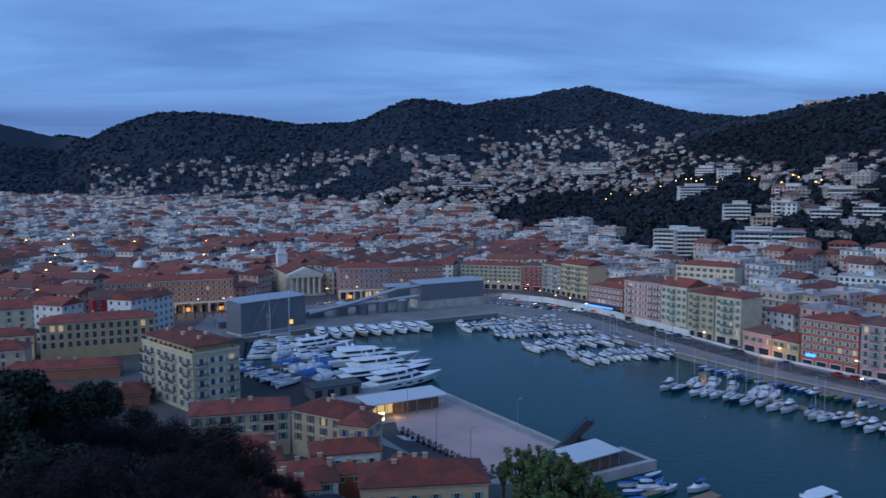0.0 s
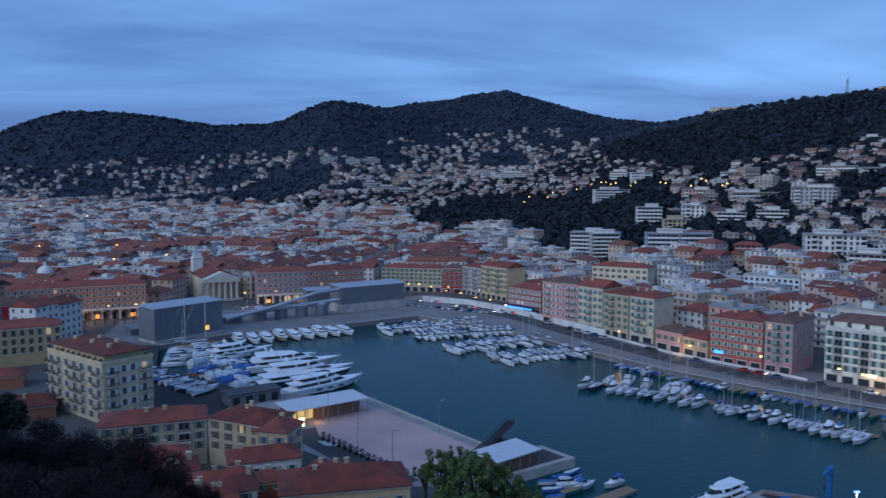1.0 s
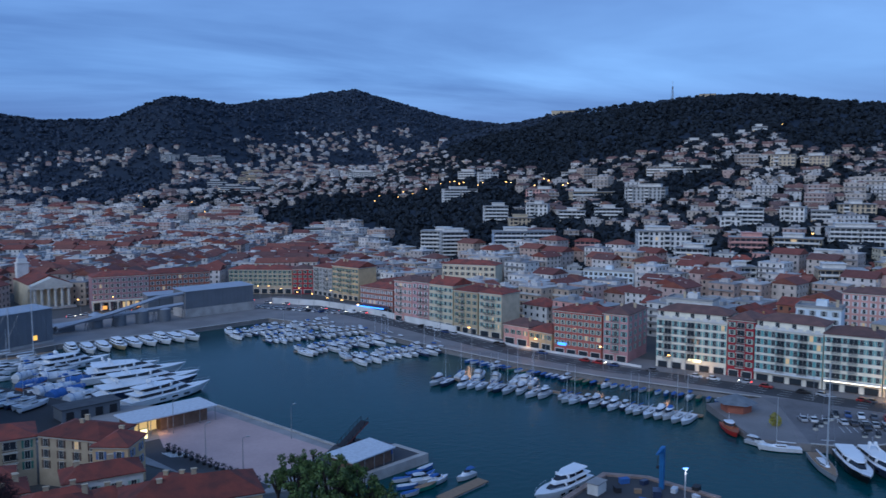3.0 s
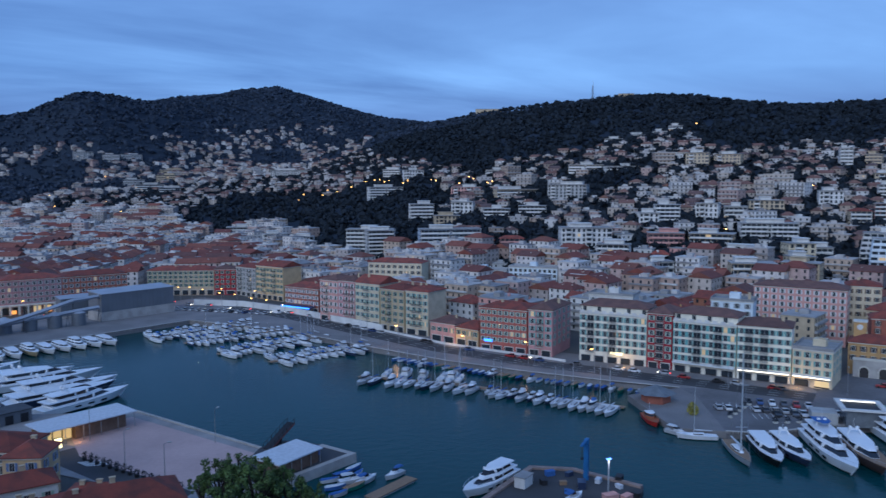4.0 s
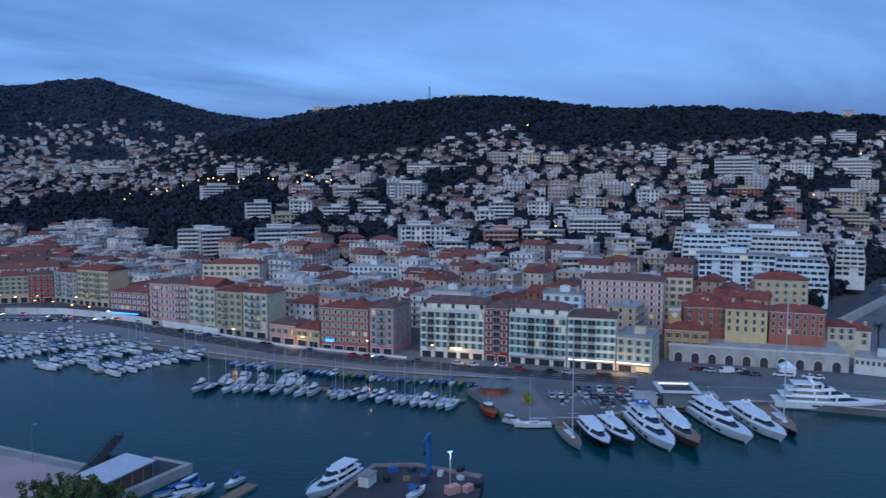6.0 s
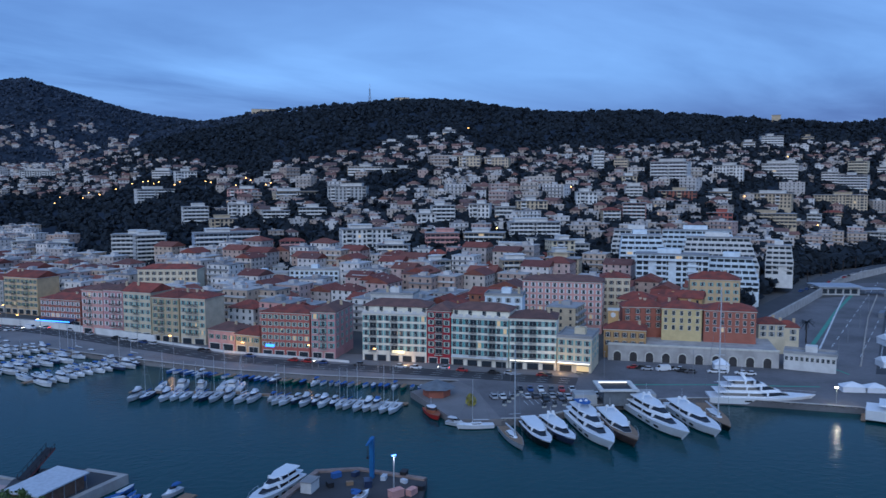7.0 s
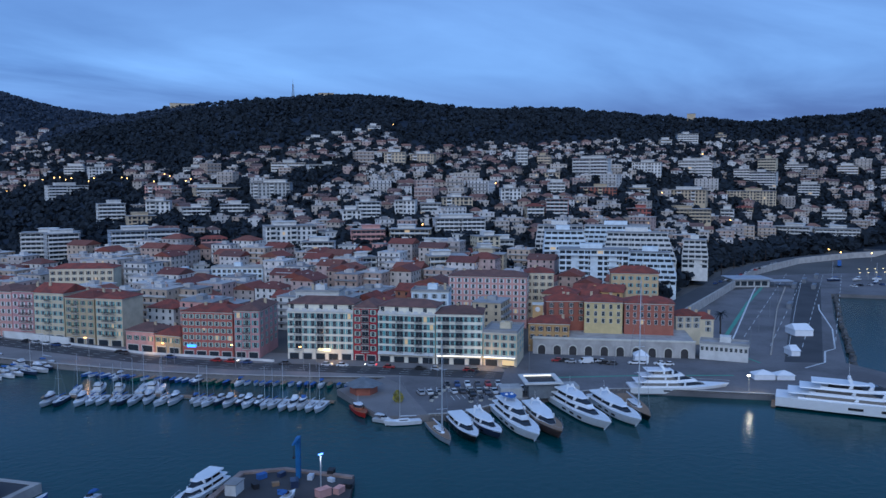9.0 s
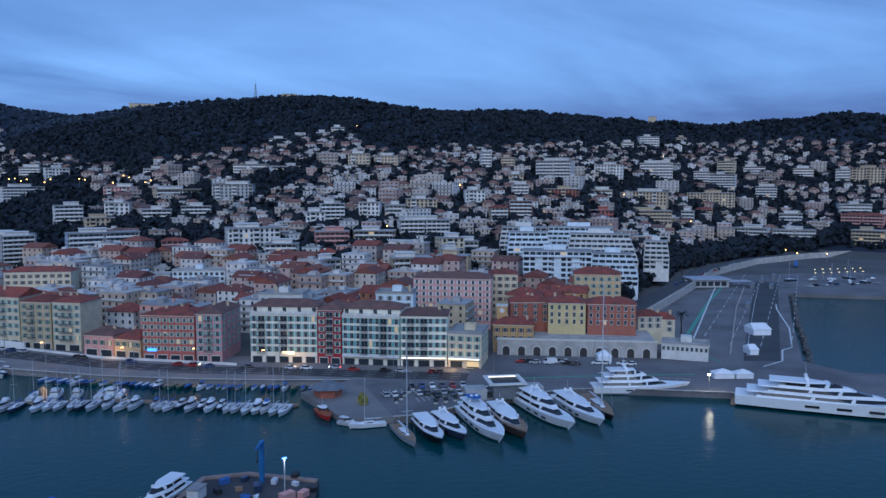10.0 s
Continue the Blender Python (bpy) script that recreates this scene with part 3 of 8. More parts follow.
def villa(x, y, w, d, h, yaw, wall, roof, joined=None, group="villas on the hillside", label=""):
    """A small house on the slope; joined: six meshes that collect the pieces instead."""
    zb = land(x, y)
    SITES.append((x, y, max(w, d) * 0.62))
    m = pose(x, y, zb, 0, 0, yaw) @ pose(-w / 2, 0, 0)
    walls, roofs, glass = Mesh().box(0, 0, -6, w, d, h), None, Mesh()
    if roof == "flat":
        roofs = Mesh().box(-0.3, -0.3, h, w + 0.3, d + 0.3, h + 0.4)
        if w > 9:
            roofs.box(w * 0.35, d * 0.3, h + 0.4, w * 0.35 + 3.5, d * 0.3 + 3.5, h + 2.2)
        if h > 8:
            for lv in range(1, max(1, round(h / 3.1))):
                z0 = h * lv / max(1, round(h / 3.1))
                roofs.box(0.4, -1.1, z0 - 0.1, w - 0.4, -0.01, z0 + 0.75)
    else:
        roofs = hip_roof(w, d, h, 1.6 + 0.1 * d, gable=roof == "gable")
    n, k = max(2, int(w / 3.4)), max(1, round(h / 3.1))
    kd = max(1, int(d / 4))
    for lv in range(k):
        z0 = h * lv / k + 0.9
        for i in range(n):
            x0 = w * (i + 0.5) / n
            glass.face([(x0 - 0.55, -0.05, z0), (x0 + 0.55, -0.05, z0), (x0 + 0.55, -0.05, z0 + 1.5), (x0 - 0.55, -0.05, z0 + 1.5)])
        for i in range(kd):
            y0 = d * (i + 0.5) / kd
            glass.face([(w + 0.05, y0 - 0.5, z0), (w + 0.05, y0 + 0.5, z0), (w + 0.05, y0 + 0.5, z0 + 1.5), (w + 0.05, y0 - 0.5, z0 + 1.5)])
            glass.face([(-0.05, y0 + 0.5, z0), (-0.05, y0 - 0.5, z0), (-0.05, y0 - 0.5, z0 + 1.5), (-0.05, y0 + 0.5, z0 + 1.5)])
    for _ in range(RND.choice((1, 2, 2, 3))):
        cx, cy, cs = RND.uniform(0.12, 0.8) * w, RND.uniform(0.2, 0.75) * d, RND.uniform(0.5, 1.1)
        walls.box(cx, cy, h - 0.5, cx + cs, cy + cs, h + RND.uniform(1.4, 2.6 if roof != "flat" else 1.8))
    if joined is not None:
        dark, lamp = Mesh(), Mesh()
        for face in glass.f:
            (lamp if RND.random() < 0.006 else dark).face([glass.v[q] for q in face])
        for key, src in (("wall", walls), ("flat" if roof == "flat" else "roof", roofs), ("glass", dark), ("lit", lamp)):
            dst = joined[key]
            k0 = len(dst.v)
            dst.v.extend(tuple(m @ Vector(p)) for p in src.v)
            dst.f.extend(tuple(i + k0 for i in f) for f in src.f)
            dst.m.extend([0] * len(src.f))
        return None
    ob = thing("town_house" if "town" in group else "villa", None, [], label or "%s plastered house with a %s roof" % (wall.replace("_", " "), "flat pale" if roof == "flat" else "red tiled"), "house", group, m=m)
    part("wall", walls, [plaster(wall)], ob)
    part("roof", roofs, [M_ROOF_FLAT if roof == "flat" else M_TILE], ob)
    part("glazing", glass, [M_GLASS], ob, kind="stuff")
    return ob

# ---------- quays, roads and open ground ----------
EAST = [(28, 402), (66, 358), (92, 307), (112, 272), (130, 248), (150, 225), (168, 207)]
ROWS = [(62, 440), (86, 392), (106, 342), (125, 297), (146, 262), (160, 246), (206, 186)]      # kerb in front of the east houses


def slab(name, poly, z0, z1, mat, label, category="pavement"):
    return thing(name, Mesh().prism(poly, z0, z1), [mat], label, category, kind="structure")


slab("pavement_east", EAST + [(206, 186), (215, 205), (160, 268), (130, 310), (98, 385), (75, 440), (40, 480), (10, 460)], -6, QUAY, M_PAVE, "grey paved quay along the marina")
slab("pavement_north", [(-86, 338), (-62, 360), (-11, 381), (28, 402), (10, 460), (-60, 440), (-120, 400), (-115, 345)], -6, QUAY - 0.004, M_PAVE, "paved quay at the head of the harbour")
slab("pavement_west", [(-37, 258), (-78, 300), (-86, 338), (-115, 345), (-112, 300), (-62, 238), (-45, 225)], -6, QUAY, M_WESTROAD, "dark asphalt quay beside the yachts")
slab("pavement_plaza", [(1, 246), (30, 199), (27, 173), (10, 172), (-22, 205), (-45, 225), (-37, 258)], -6, QUAY - 0.004, M_PALEQUAY, "pale stone quay round the plaza")
slab("plaza", [(-16, 232), (0, 241), (28.5, 196), (10, 179), (-12.4, 210.4)], 1.9, QUAY + 0.03, M_PINK, "broad pinkish paved plaza beside the water")
slab("pavement_terminal", [(206, 186), (168, 207), (166, 196), (150, 165), (158, 159.5), (180, 158), (209, 147), (222, 136), (243, 107), (262, 70), (330, -40), (372, -40), (300, 88), (306, 106),
                           (405, 147), (487, 179), (500, 215), (420, 235), (330, 190), (272, 160), (236, 200)], -6, QUAY - 0.008, M_APRON, "wide grey apron of the ferry terminal")
slab("pavement_mole", [(487, 179), (560, 60), (600, 66), (640, 190), (540, 250), (500, 215)], -6, QUAY, M_APRON, "grey concrete mole across the outer harbour")
slab("road_west", [(-22, 214), (-14, 218), (12, 176), (6, 168)], 1.9, QUAY + 0.02, M_ASPHALT, "asphalt road with a crossing beside the plaza", "road")

b = Mesh()
ribbon(b, ROWS, -13.5, -3.0, 1.9, QUAY + 0.02)
thing("road_east", b, [M_ASPHALT], "asphalt road along the quay houses", "road", kind="structure")
b = Mesh()
for i in range(len(ROWS) - 1):
    p, q = Vector(ROWS[i]), Vector(ROWS[i + 1])
    n = int((q - p).length / 7)
    for k in range(n):
        a, c = lerp(p, q, (k + 0.2) / n), lerp(p, q, (k + 0.65) / n)
        for w in (-5.2, -8.2, -11.2):
            ribbon(b, [a, c], w - 0.08, w + 0.08, QUAY + 0.01, QUAY + 0.026)
for k in range(7):
    ribbon(b, [(-12.5 + k * 0.75, 206 - k * 0.1), (-10 + k * 0.75, 202 - k * 0.1)], -0.2, 0.2, QUAY + 0.01, QUAY + 0.032)
thing("road_marking", b, [M_PAINT], "worn white lane lines and a crossing on the roads", "road marking", kind="structure")
b = Mesh()
ribbon(b, ROWS, -3.0, 0.0, 1.9, QUAY + 0.16)
thing("kerb_east", b, [M_PAVE], "raised pavement in front of the quay houses", "pavement", kind="structure")
# quay edge stones and the white wall under the upper road
b = Mesh()
ribbon(b, EAST, 0.0, 1.0, 1.5, QUAY + 0.12)
ribbon(b, [(-86, 338), (-62, 360), (-11, 381), (28, 402)], 0.0, 1.0, 1.5, QUAY + 0.12)
ribbon(b, [(30, 199), (1, 246)], -0.8, 0, 1.5, QUAY + 0.35)
ribbon(b, [(150, 165), (158, 159.5), (180, 158), (209, 147), (222, 136), (243, 107), (262, 70)], 0, 0.9, 1.5, QUAY + 0.14)
thing("quay_edge", b, [M_STONE], "pale stone edge of the quay over the water", "quay", kind="structure")
b = Mesh()
ribbon(b, [(34, 452), (58, 436), (78, 404), (94, 368), (107, 338)], 0, 0.8, 1.8, QUAY + 3.0)
ribbon(b, [(107, 338), (122, 300), (140, 272), (152, 253)], 0, 0.5, 1.8, QUAY + 1.0)
thing("wall_quay", b, [material("white_quay_wall", (0.68, 0.67, 0.64), 0.85, var=0.2, scale=0.15)], "white retaining wall between the upper road and the quay", "wall", kind="structure")


def railing(pts, label, h=1.05, gap=2.2):
    ob = thing("railing", None, [], label, "railing", "quay railings")
    rails = Mesh()
    for i in range(len(pts) - 1):
        p, q = Vector((*pts[i], QUAY)), Vector((*pts[i + 1], QUAY))
        for z in (0.35, 0.7, h):
            rails.tube(p + Vector((0, 0, z)), q + Vector((0, 0, z)), 0.035, n=4)
        n = max(1, int((q - p).length / gap))
        for k in range(n):
            a = p.lerp(q, k / n)
            part("post", WIN.setdefault("post", Mesh().tube((0, 0, 0), (0, 0, h), 0.05, n=5).data("post", [M_RAIL])), [], ob, m=pose(*a))
    part("rail", rails, [M_RAIL], ob)


railing([(92, 318), (112, 284), (130, 259), (152, 232)], "thin grey metal railing along the marina promenade")

# ---------- houses along the east quay, from the harbour head outwards ----------
house((11.4, 501.3), (48.7, 488.4), 16, 15, "beige", "green", "long beige arcaded house with a red tiled roof", 5, lit=0.04, ground=4.5)
house((48.9, 488.4), (61.1, 485), 14, 15.5, "dark_red", "green", "narrow dark red house with a tiled roof", 5)
house((61.3, 485), (70.3, 468.2), 14, 17.3, "grey", "grey", "grey plastered house with six storeys", 6, balconies=(1, 4))
house((70.4, 466), (82.3, 445.8), 14, 19.5, "yellow", "green", "yellow house with a blank gable wall and tiled roof", 6, roof="gable", rise=3.0, balconies=(2, 5))
house((77.8, 415.6), (91.1, 395.8), 15, 13.0, "brick", "white", "low brick-red house over a blue-lit bar", 4, lit=0.04)
house((88, 379), (94.4, 369), 14, 20.4, "pink", "white", "pink striped house with white shutters", 6, balconies=(1,))
house((94.5, 368.8), (100.4, 359.6), 14, 20.8, "lilac", "white", "faded rose house with pale shutters", 6, balconies=(1, 2))
house((100.5, 359.4), (108.3, 346.4), 14, 20.6, "cream", "teal", "white and pink house with a pointed gable", 6, roof="gable", rise=3.2, balconies=(2,))
house((107.8, 343.3), (115.2, 331), 14, 19.4, "olive", "green", "olive-beige house with a bright tiled roof", 6, balconies=(1,))
house((115.3, 329.4), (122.1, 319.1), 14, 19.8, "cream", "teal", "cream house with teal balconies", 6, balconies=(1, 2))
house((120.3, 311.5), (126.7, 299.7), 12, 8.4, "pink", "green", "low pink two-storey house with a cafe", 2, rise=2.6, lit=0.06, ground=4.0)
house((126.9, 299.2), (132.2, 288.3), 12, 7.6, "yellow", "green", "low yellow house with restaurant front", 2, rise=2.8, lit=0.08, ground=4.0)
house((132.4, 286.8), (145.0, 270.5), 14, 17.6, "red", "pale_green", "red corner house with white window frames and lit top rooms", 6, cols=8, lit_row=(4, 0.22), win=(0.95, 1.6))
house((145.4, 270), (151.8, 262.5), 22, 18.4, "lilac", "teal", "rose-pink house with teal bow windows at the corner", 6, cols=3, balconies=(1,), win=(1.2, 1.9), sides="right")
house((159.3, 254.7), (175.7, 235.5), 14, 18.6, "greenish", "teal", "large white apartment house with green shutters and stacked balconies", 6, attic=2.5, cols=9, win=(1.15, 1.95), balconies=(1, 4), lit=0.02, split=True, sides="left")
house((175.9, 235.3), (181.2, 227.9), 14, 20.4, "dark_red", "pale_green", "deep red recessed bay of the white apartment house", 7, cols=3, balconies=(1,), chimneys=0, split=True, win=(1.1, 1.7))
house((181.4, 227.6), (193.9, 209.8), 14, 18.4, "greenish", "teal", "white apartment house with green shutters over dark shops", 6, attic=2.5, cols=9, win=(1.15, 1.95), balconies=(3, 6), split=True)
house((194.1, 209.4), (205.3, 196.5), 14, 19.0, "greenish", "teal", "white apartment house with teal shutters over bright shops", 6, cols=7, balconies=(1, 3), lit=0.02, split=True)
house((205.5, 196.2), (212.1, 185.8), 17, 12.6, "cream", "teal", "lower cream house with roof terraces", 4, cols=4, roof="flat", lit=0.05, split=True, sides="right")
for p, q in (((181.4, 227.6), (193.9, 209.8)), ((194.1, 209.4), (205.3, 196.5)), ((205.5, 196.2), (212.1, 185.8))):
    m, w = frame_of(p, q)
    bar = thing("shop_awning", None, [], "pale awning over the shop fronts", "awning", "shop awnings", m=m)
    part("canopy", Mesh().hull([[(0.2, -1.6, 3.2), (w - 0.2, -1.6, 3.2), (w - 0.2, -1.6, 3.35), (0.2, -1.6, 3.35)], [(0.2, -0.12, 3.7), (w - 0.2, -0.12, 3.7), (w - 0.2, -0.12, 3.9), (0.2, -0.12, 3.9)]]), [plaster("white")], bar)
    if p[0] > 190:
        part("light_strip", Mesh().box(0.5, -1.75, 3.36, w - 0.5, -1.62, 3.62), [glowing("shop_light_strip", (1.0, 0.9, 0.7), 2.6)], bar, "bright lit strip")
m, w = frame_of((159.3, 254.7), (175.7, 235.5))
bar = thing("shop_sign", None, [], "bright cream lit sign over a shop", "sign", m=m)
part("sign_box", Mesh().box(12, -0.9, 3.4, 16.5, -0.15, 4.3), [glowing("cream_sign", (1.0, 0.86, 0.55), 1.8)], bar)
m, w = frame_of((77.8, 415.6), (91.1, 395.8))
bar = thing("bar_awning", None, [], "blue-lit awning over a bar terrace", "awning", m=m)
part("canopy", Mesh().hull([[(2, -5, 2.8), (22, -5, 2.8), (22, -5, 3.0), (2, -5, 3.0)], [(2, -0.15, 3.6), (22, -0.15, 3.6), (22, -0.15, 3.8), (2, -0.15, 3.8)]]), [material("dark_canvas", (0.05, 0.06, 0.12))], bar)
part("neon", Mesh().box(2, -5.2, 2.9, 22, -5.05, 3.5), [M_BLUE], bar, "blue neon strip")
m, w = frame_of((132.4, 286.8), (145.0, 270.5))
bar = thing("neon_sign", None, [], "blue neon sign on the red house", "sign", m=m)
part("neon", Mesh().box(2.0, -0.5, 3.6, 5.5, -0.2, 4.6), [M_BLUE], bar)

# ---------- houses at the head of the harbour ----------
house((-172, 395), (-112, 416), 16, 17, "orange", "grey", "long ochre-red arcaded palace with a tiled roof", 5, cols=22, lit=0.03, ground=5.0)
house((-60.3, 452), (-32, 458.5), 16, 18, "mauve", "grey", "mauve arcaded palace at the harbour square", 5, lit=0.03, ground=5.5)
house((-31.8, 458.5), (0, 466), 16, 18, "brick", "grey", "deep red arcaded palace at the harbour square", 5, lit=0.05, ground=5.5)


def arcade(p0, p1, label):
    m, w = frame_of(p0, p1)
    ob = thing("arcade", None, [], label, "arcade", "arcades of the square", m=m)
    n = int(w / 4)
    for i in range(n + 1):
        x = w * i / n
        part("pier", WIN.setdefault("pier", Mesh().box(-0.45, -3.2, 0, 0.45, -2.3, 4.6).box(-0.6, -3.3, 4.3, 0.6, -2.2, 4.6).data("pier", [M_TRIM])), [], ob, m=pose(x, 0, 0))
        if i % 4 == 1 and i < n:
            part("lit_bay", WIN.setdefault("lit_bay", Mesh().box(0.9, -0.3, 0.3, 3.1, -0.2, 2.2).data("lit_bay", [glowing("amber_shop", (1.0, 0.42, 0.10), 1.2)])), [], ob, m=pose(x, 0, 0))
    part("gallery", Mesh().box(-0.5, -3.3, 4.62, w + 0.5, -0.05, 5.2), [M_TRIM], ob)


arcade((-172, 395), (-112, 416), "stone arcade in front of the ochre palace")
arcade((-60.3, 452), (0, 466), "stone arcade in front of the mauve palace")


def church():
    m, w = frame_of((-92, 463), (-73, 471))
    claim(m, 21, 40)
    ob = thing("church", None, [], "cream neoclassical church with a columned portico", "church", m=m)
    part("nave", Mesh().box(0, 6, -1, 21, 42, 13), [plaster("cream")], ob)
    part("roof", Mesh().hull([[(-0.6, 5, 13), (21.6, 5, 13), (10.5, 5, 18.0)], [(-0.6, 42.5, 13), (21.6, 42.5, 13), (10.5, 42.5, 18.0)]]), [M_TILE], ob, "orange tiled roof")
    part("steps", Mesh().box(-1, -3, 0, 22, 5.9, 1.0).box(0, -4, 0, 21, -3, 0.5), [M_STONE], ob)
    for i in range(6):
        part("column", WIN.setdefault("column", Mesh().tube((0, 0, 1), (0, 0, 10.4), 0.85, 0.72, 10).box(-1, -1, 10.4, 1, 1, 11).data("column", [M_TRIM])), [], ob, m=pose(2 + i * 3.4, 0, 0))
    part("entablature", Mesh().box(0, -1.3, 11, 21, 6, 12.6), [M_TRIM], ob)
    part("pediment", Mesh().hull([[(-0.4, -1.5, 12.6), (21.4, -1.5, 12.6), (10.5, -1.5, 17)], [(-0.4, 5, 12.6), (21.4, 5, 12.6), (10.5, 5, 17)]]), [M_TRIM], ob)
    tw = part("bell_tower", Mesh().box(1, 36, 13, 7, 42, 22).box(0.6, 35.6, 22, 7.4, 42.4, 22.6).box(1.6, 36.6, 22.6, 6.4, 41.4, 25), [plaster("white")], ob)
    part("spire", Mesh().hull([[(1.8, 36.8, 25), (6.2, 36.8, 25), (6.2, 41.2, 25), (1.8, 41.2, 25)], [(3.9, 38.9, 29), (4.1, 38.9, 29), (4.1, 39.1, 29), (3.9, 39.1, 29)]]), [M_SHEET_TOP], tw)


church()


def shed(p0, p1, d, h, label, z0=0.0):
    """A windowless box clad in ribbed sheet, on a plinth."""
    m, w = frame_of(p0, p1)
    claim(m, w, d)
    ob = thing("storage_shed", None, [], label, "shed", "clad sheds at the harbour head", m=m)
    part("plinth", Mesh().box(-0.3, -0.3, 0, w + 0.3, d, 1.0 + z0), [M_STONE], ob)
    part("cladding", Mesh().box(0, 0, 1.0 + z0, w, d, h), [M_SHEET], ob)
    for i in range(int(w / 2.2)):
        part("rib", WIN.setdefault(("rib", h, z0), Mesh().box(-0.06, -0.1, 1.0 + z0, 0.06, 0, h).data("rib", [M_SHEET])), [], ob, m=pose(1.1 + i * 2.2, 0, 0))
    part("roof", Mesh().hull([[(-0.4, -0.4, h), (w + 0.4, -0.4, h), (w + 0.4, -0.4, h + 0.3), (-0.4, -0.4, h + 0.3)],
                              [(-0.4, d + 0.4, h + 0.8), (w + 0.4, d + 0.4, h + 0.8), (w + 0.4, d + 0.4, h + 1.1), (-0.4, d + 0.4, h + 1.1)]]), [M_SHEET_TOP], ob, "pale sheet roof")
    return ob


s = shed((-88.9, 341.5), (-65, 366.9), 12, 14.6, "blue-grey clad storage shed beside the yachts")
part("lit_door", Mesh().box(25.5, -0.12, 2.2, 27.5, 0.0, 4.2), [glowing("amber_door", (1.0, 0.55, 0.1), 1.2)], s)
shed((-11.9, 414.1), (22.4, 432.9), 13, 13.2, "tall blue-grey clad hall on a pale plinth", 3.5)
shed((-31, 431.5), (-14, 438), 8, 9.5, "smaller blue-grey clad shed beside silos")
for i in range(4):
    c = lerp((-52, 398), (-22, 409), i / 3)
    si = thing("silo", None, [], "squat grey cement silo at the harbour head", "silo", "silos", m=pose(c[0], c[1], QUAY))
    part("drum", Mesh().tube((0, 0, 0), (0, 0, 6), 3.2, n=20), [M_SHEET], si)
    part("cone_top", Mesh().tube((0, 0, 6), (0, 0, 7.4), 3.25, 0.8, n=20), [M_SHEET_TOP], si)


def conveyor(pts, label):
    ob = thing("conveyor", None, [], label, "conveyor", "conveyors")
    for i in range(len(pts) - 1):
        a, c = Vector(pts[i]), Vector(pts[i + 1])
        part("gallery", Mesh().tube(a, c, 0.95, n=4), [M_SHEET_TOP], ob)
        n = max(1, int((c - a).length / 12))
        for k in range(n + 1):
            p = a.lerp(c, k / n)
            part("trestle", Mesh().tube((p.x - 0.9, p.y, QUAY - 0.3), (p.x, p.y, p.z - 0.7), 0.16, n=4).tube((p.x + 0.9, p.y, QUAY - 0.3), (p.x, p.y, p.z - 0.7), 0.16, n=4), [M_SHEET], ob)


conveyor([(-66, 384, 5.0), (-44, 396, 9.0), (-24, 408, 14.0), (-13, 416, 14.4)], "long pale sloping conveyor gallery on trestles")
conveyor([(-68, 386, 5.5), (-40, 400, 7.6), (-13, 412, 9.6)], "pale low conveyor gallery between the sheds")
slab("loading_deck", [(-110, 372), (-66, 400), (-60, 392), (-104, 360)], 1.8, 5.0, M_SHEET, "long low grey loading deck", "deck")

# ---------- foreground houses below the lookout ----------


def terrace_block():
    """Six-storey apartment house: long balconied side towards the lookout, roof terrace all round a red roof."""
    c = (-73.5, 226.5)
    m = pose(c[0], c[1], QUAY, 0, 0, 45.5)
    w, d, h = 15.5, 33.0, 17.0
    claim(m, w, d)
    ob = thing("apartment_house", None, [], "pale six-storey apartment house with balconies and a red roof", "house", "houses below the lookout", m=m)
    part("wall", Mesh().box(0, 0, -2, w, d, h), [plaster("butter")], ob)
    part("attic", Mesh().box(1.5, 1.9, h, w - 1.5, d - 1.0, h + 2.6), [plaster("butter")], ob)
    part("parapet", Mesh().box(-0.2, -0.2, h, w + 0.2, 0.1, h + 0.9).box(-0.2, 0.1, h, 0.1, d, h + 0.9).box(w - 0.1, 0.1, h, w + 0.2, d, h + 0.9), [plaster("butter")], ob)
    rf = hip_roof(w - 1.6, d - 1.4, h + 2.6, 1.7, over=0.7)
    part("roof", rf, [M_TILE], ob, "red tiled roof", m=pose(0.8, 0.9, 0))
    for i in range(5):
        part("chimney", Mesh().box(5 + i % 2 * 5, 5 + i * 5, h + 3, 6.0 + i % 2 * 5, 6.4 + i * 5, h + 4.7), [plaster("beige")], ob)
    for lv in range(5):
        z = 0.9 + lv * 3.3
        for x in (2.8, 6.4, 9.2, 12.8):
            part("window", window_mesh(1.3, 1.8, "white", lv == 4 and x > 11), [], ob, m=pose(x, 0, z))
        for x in (2.8, 12.8):
            if lv:
                part("balcony", balcony_mesh(3.6, 1.0), [], ob, m=pose(x, 0, z - 0.4))
        for i in range(7):
            part("window", window_mesh(1.5, 1.9, "grey"), [], ob, m=pose(0, d - (i + 0.5) * d / 7, z, 0, 0, -90))
            if lv and i in (0, 1, 3, 4, 6):
                part("balcony", balcony_mesh(4.0, 1.2), [], ob, m=pose(0, d - (i + 0.5) * d / 7, z - 0.4, 0, 0, -90))
    for i in range(9):
        part("roof_plant", leaf_clump(0.7, 40, i), [M_LEAF], ob, m=pose(1.1, 3 + i * 3.2, h + 0.8))


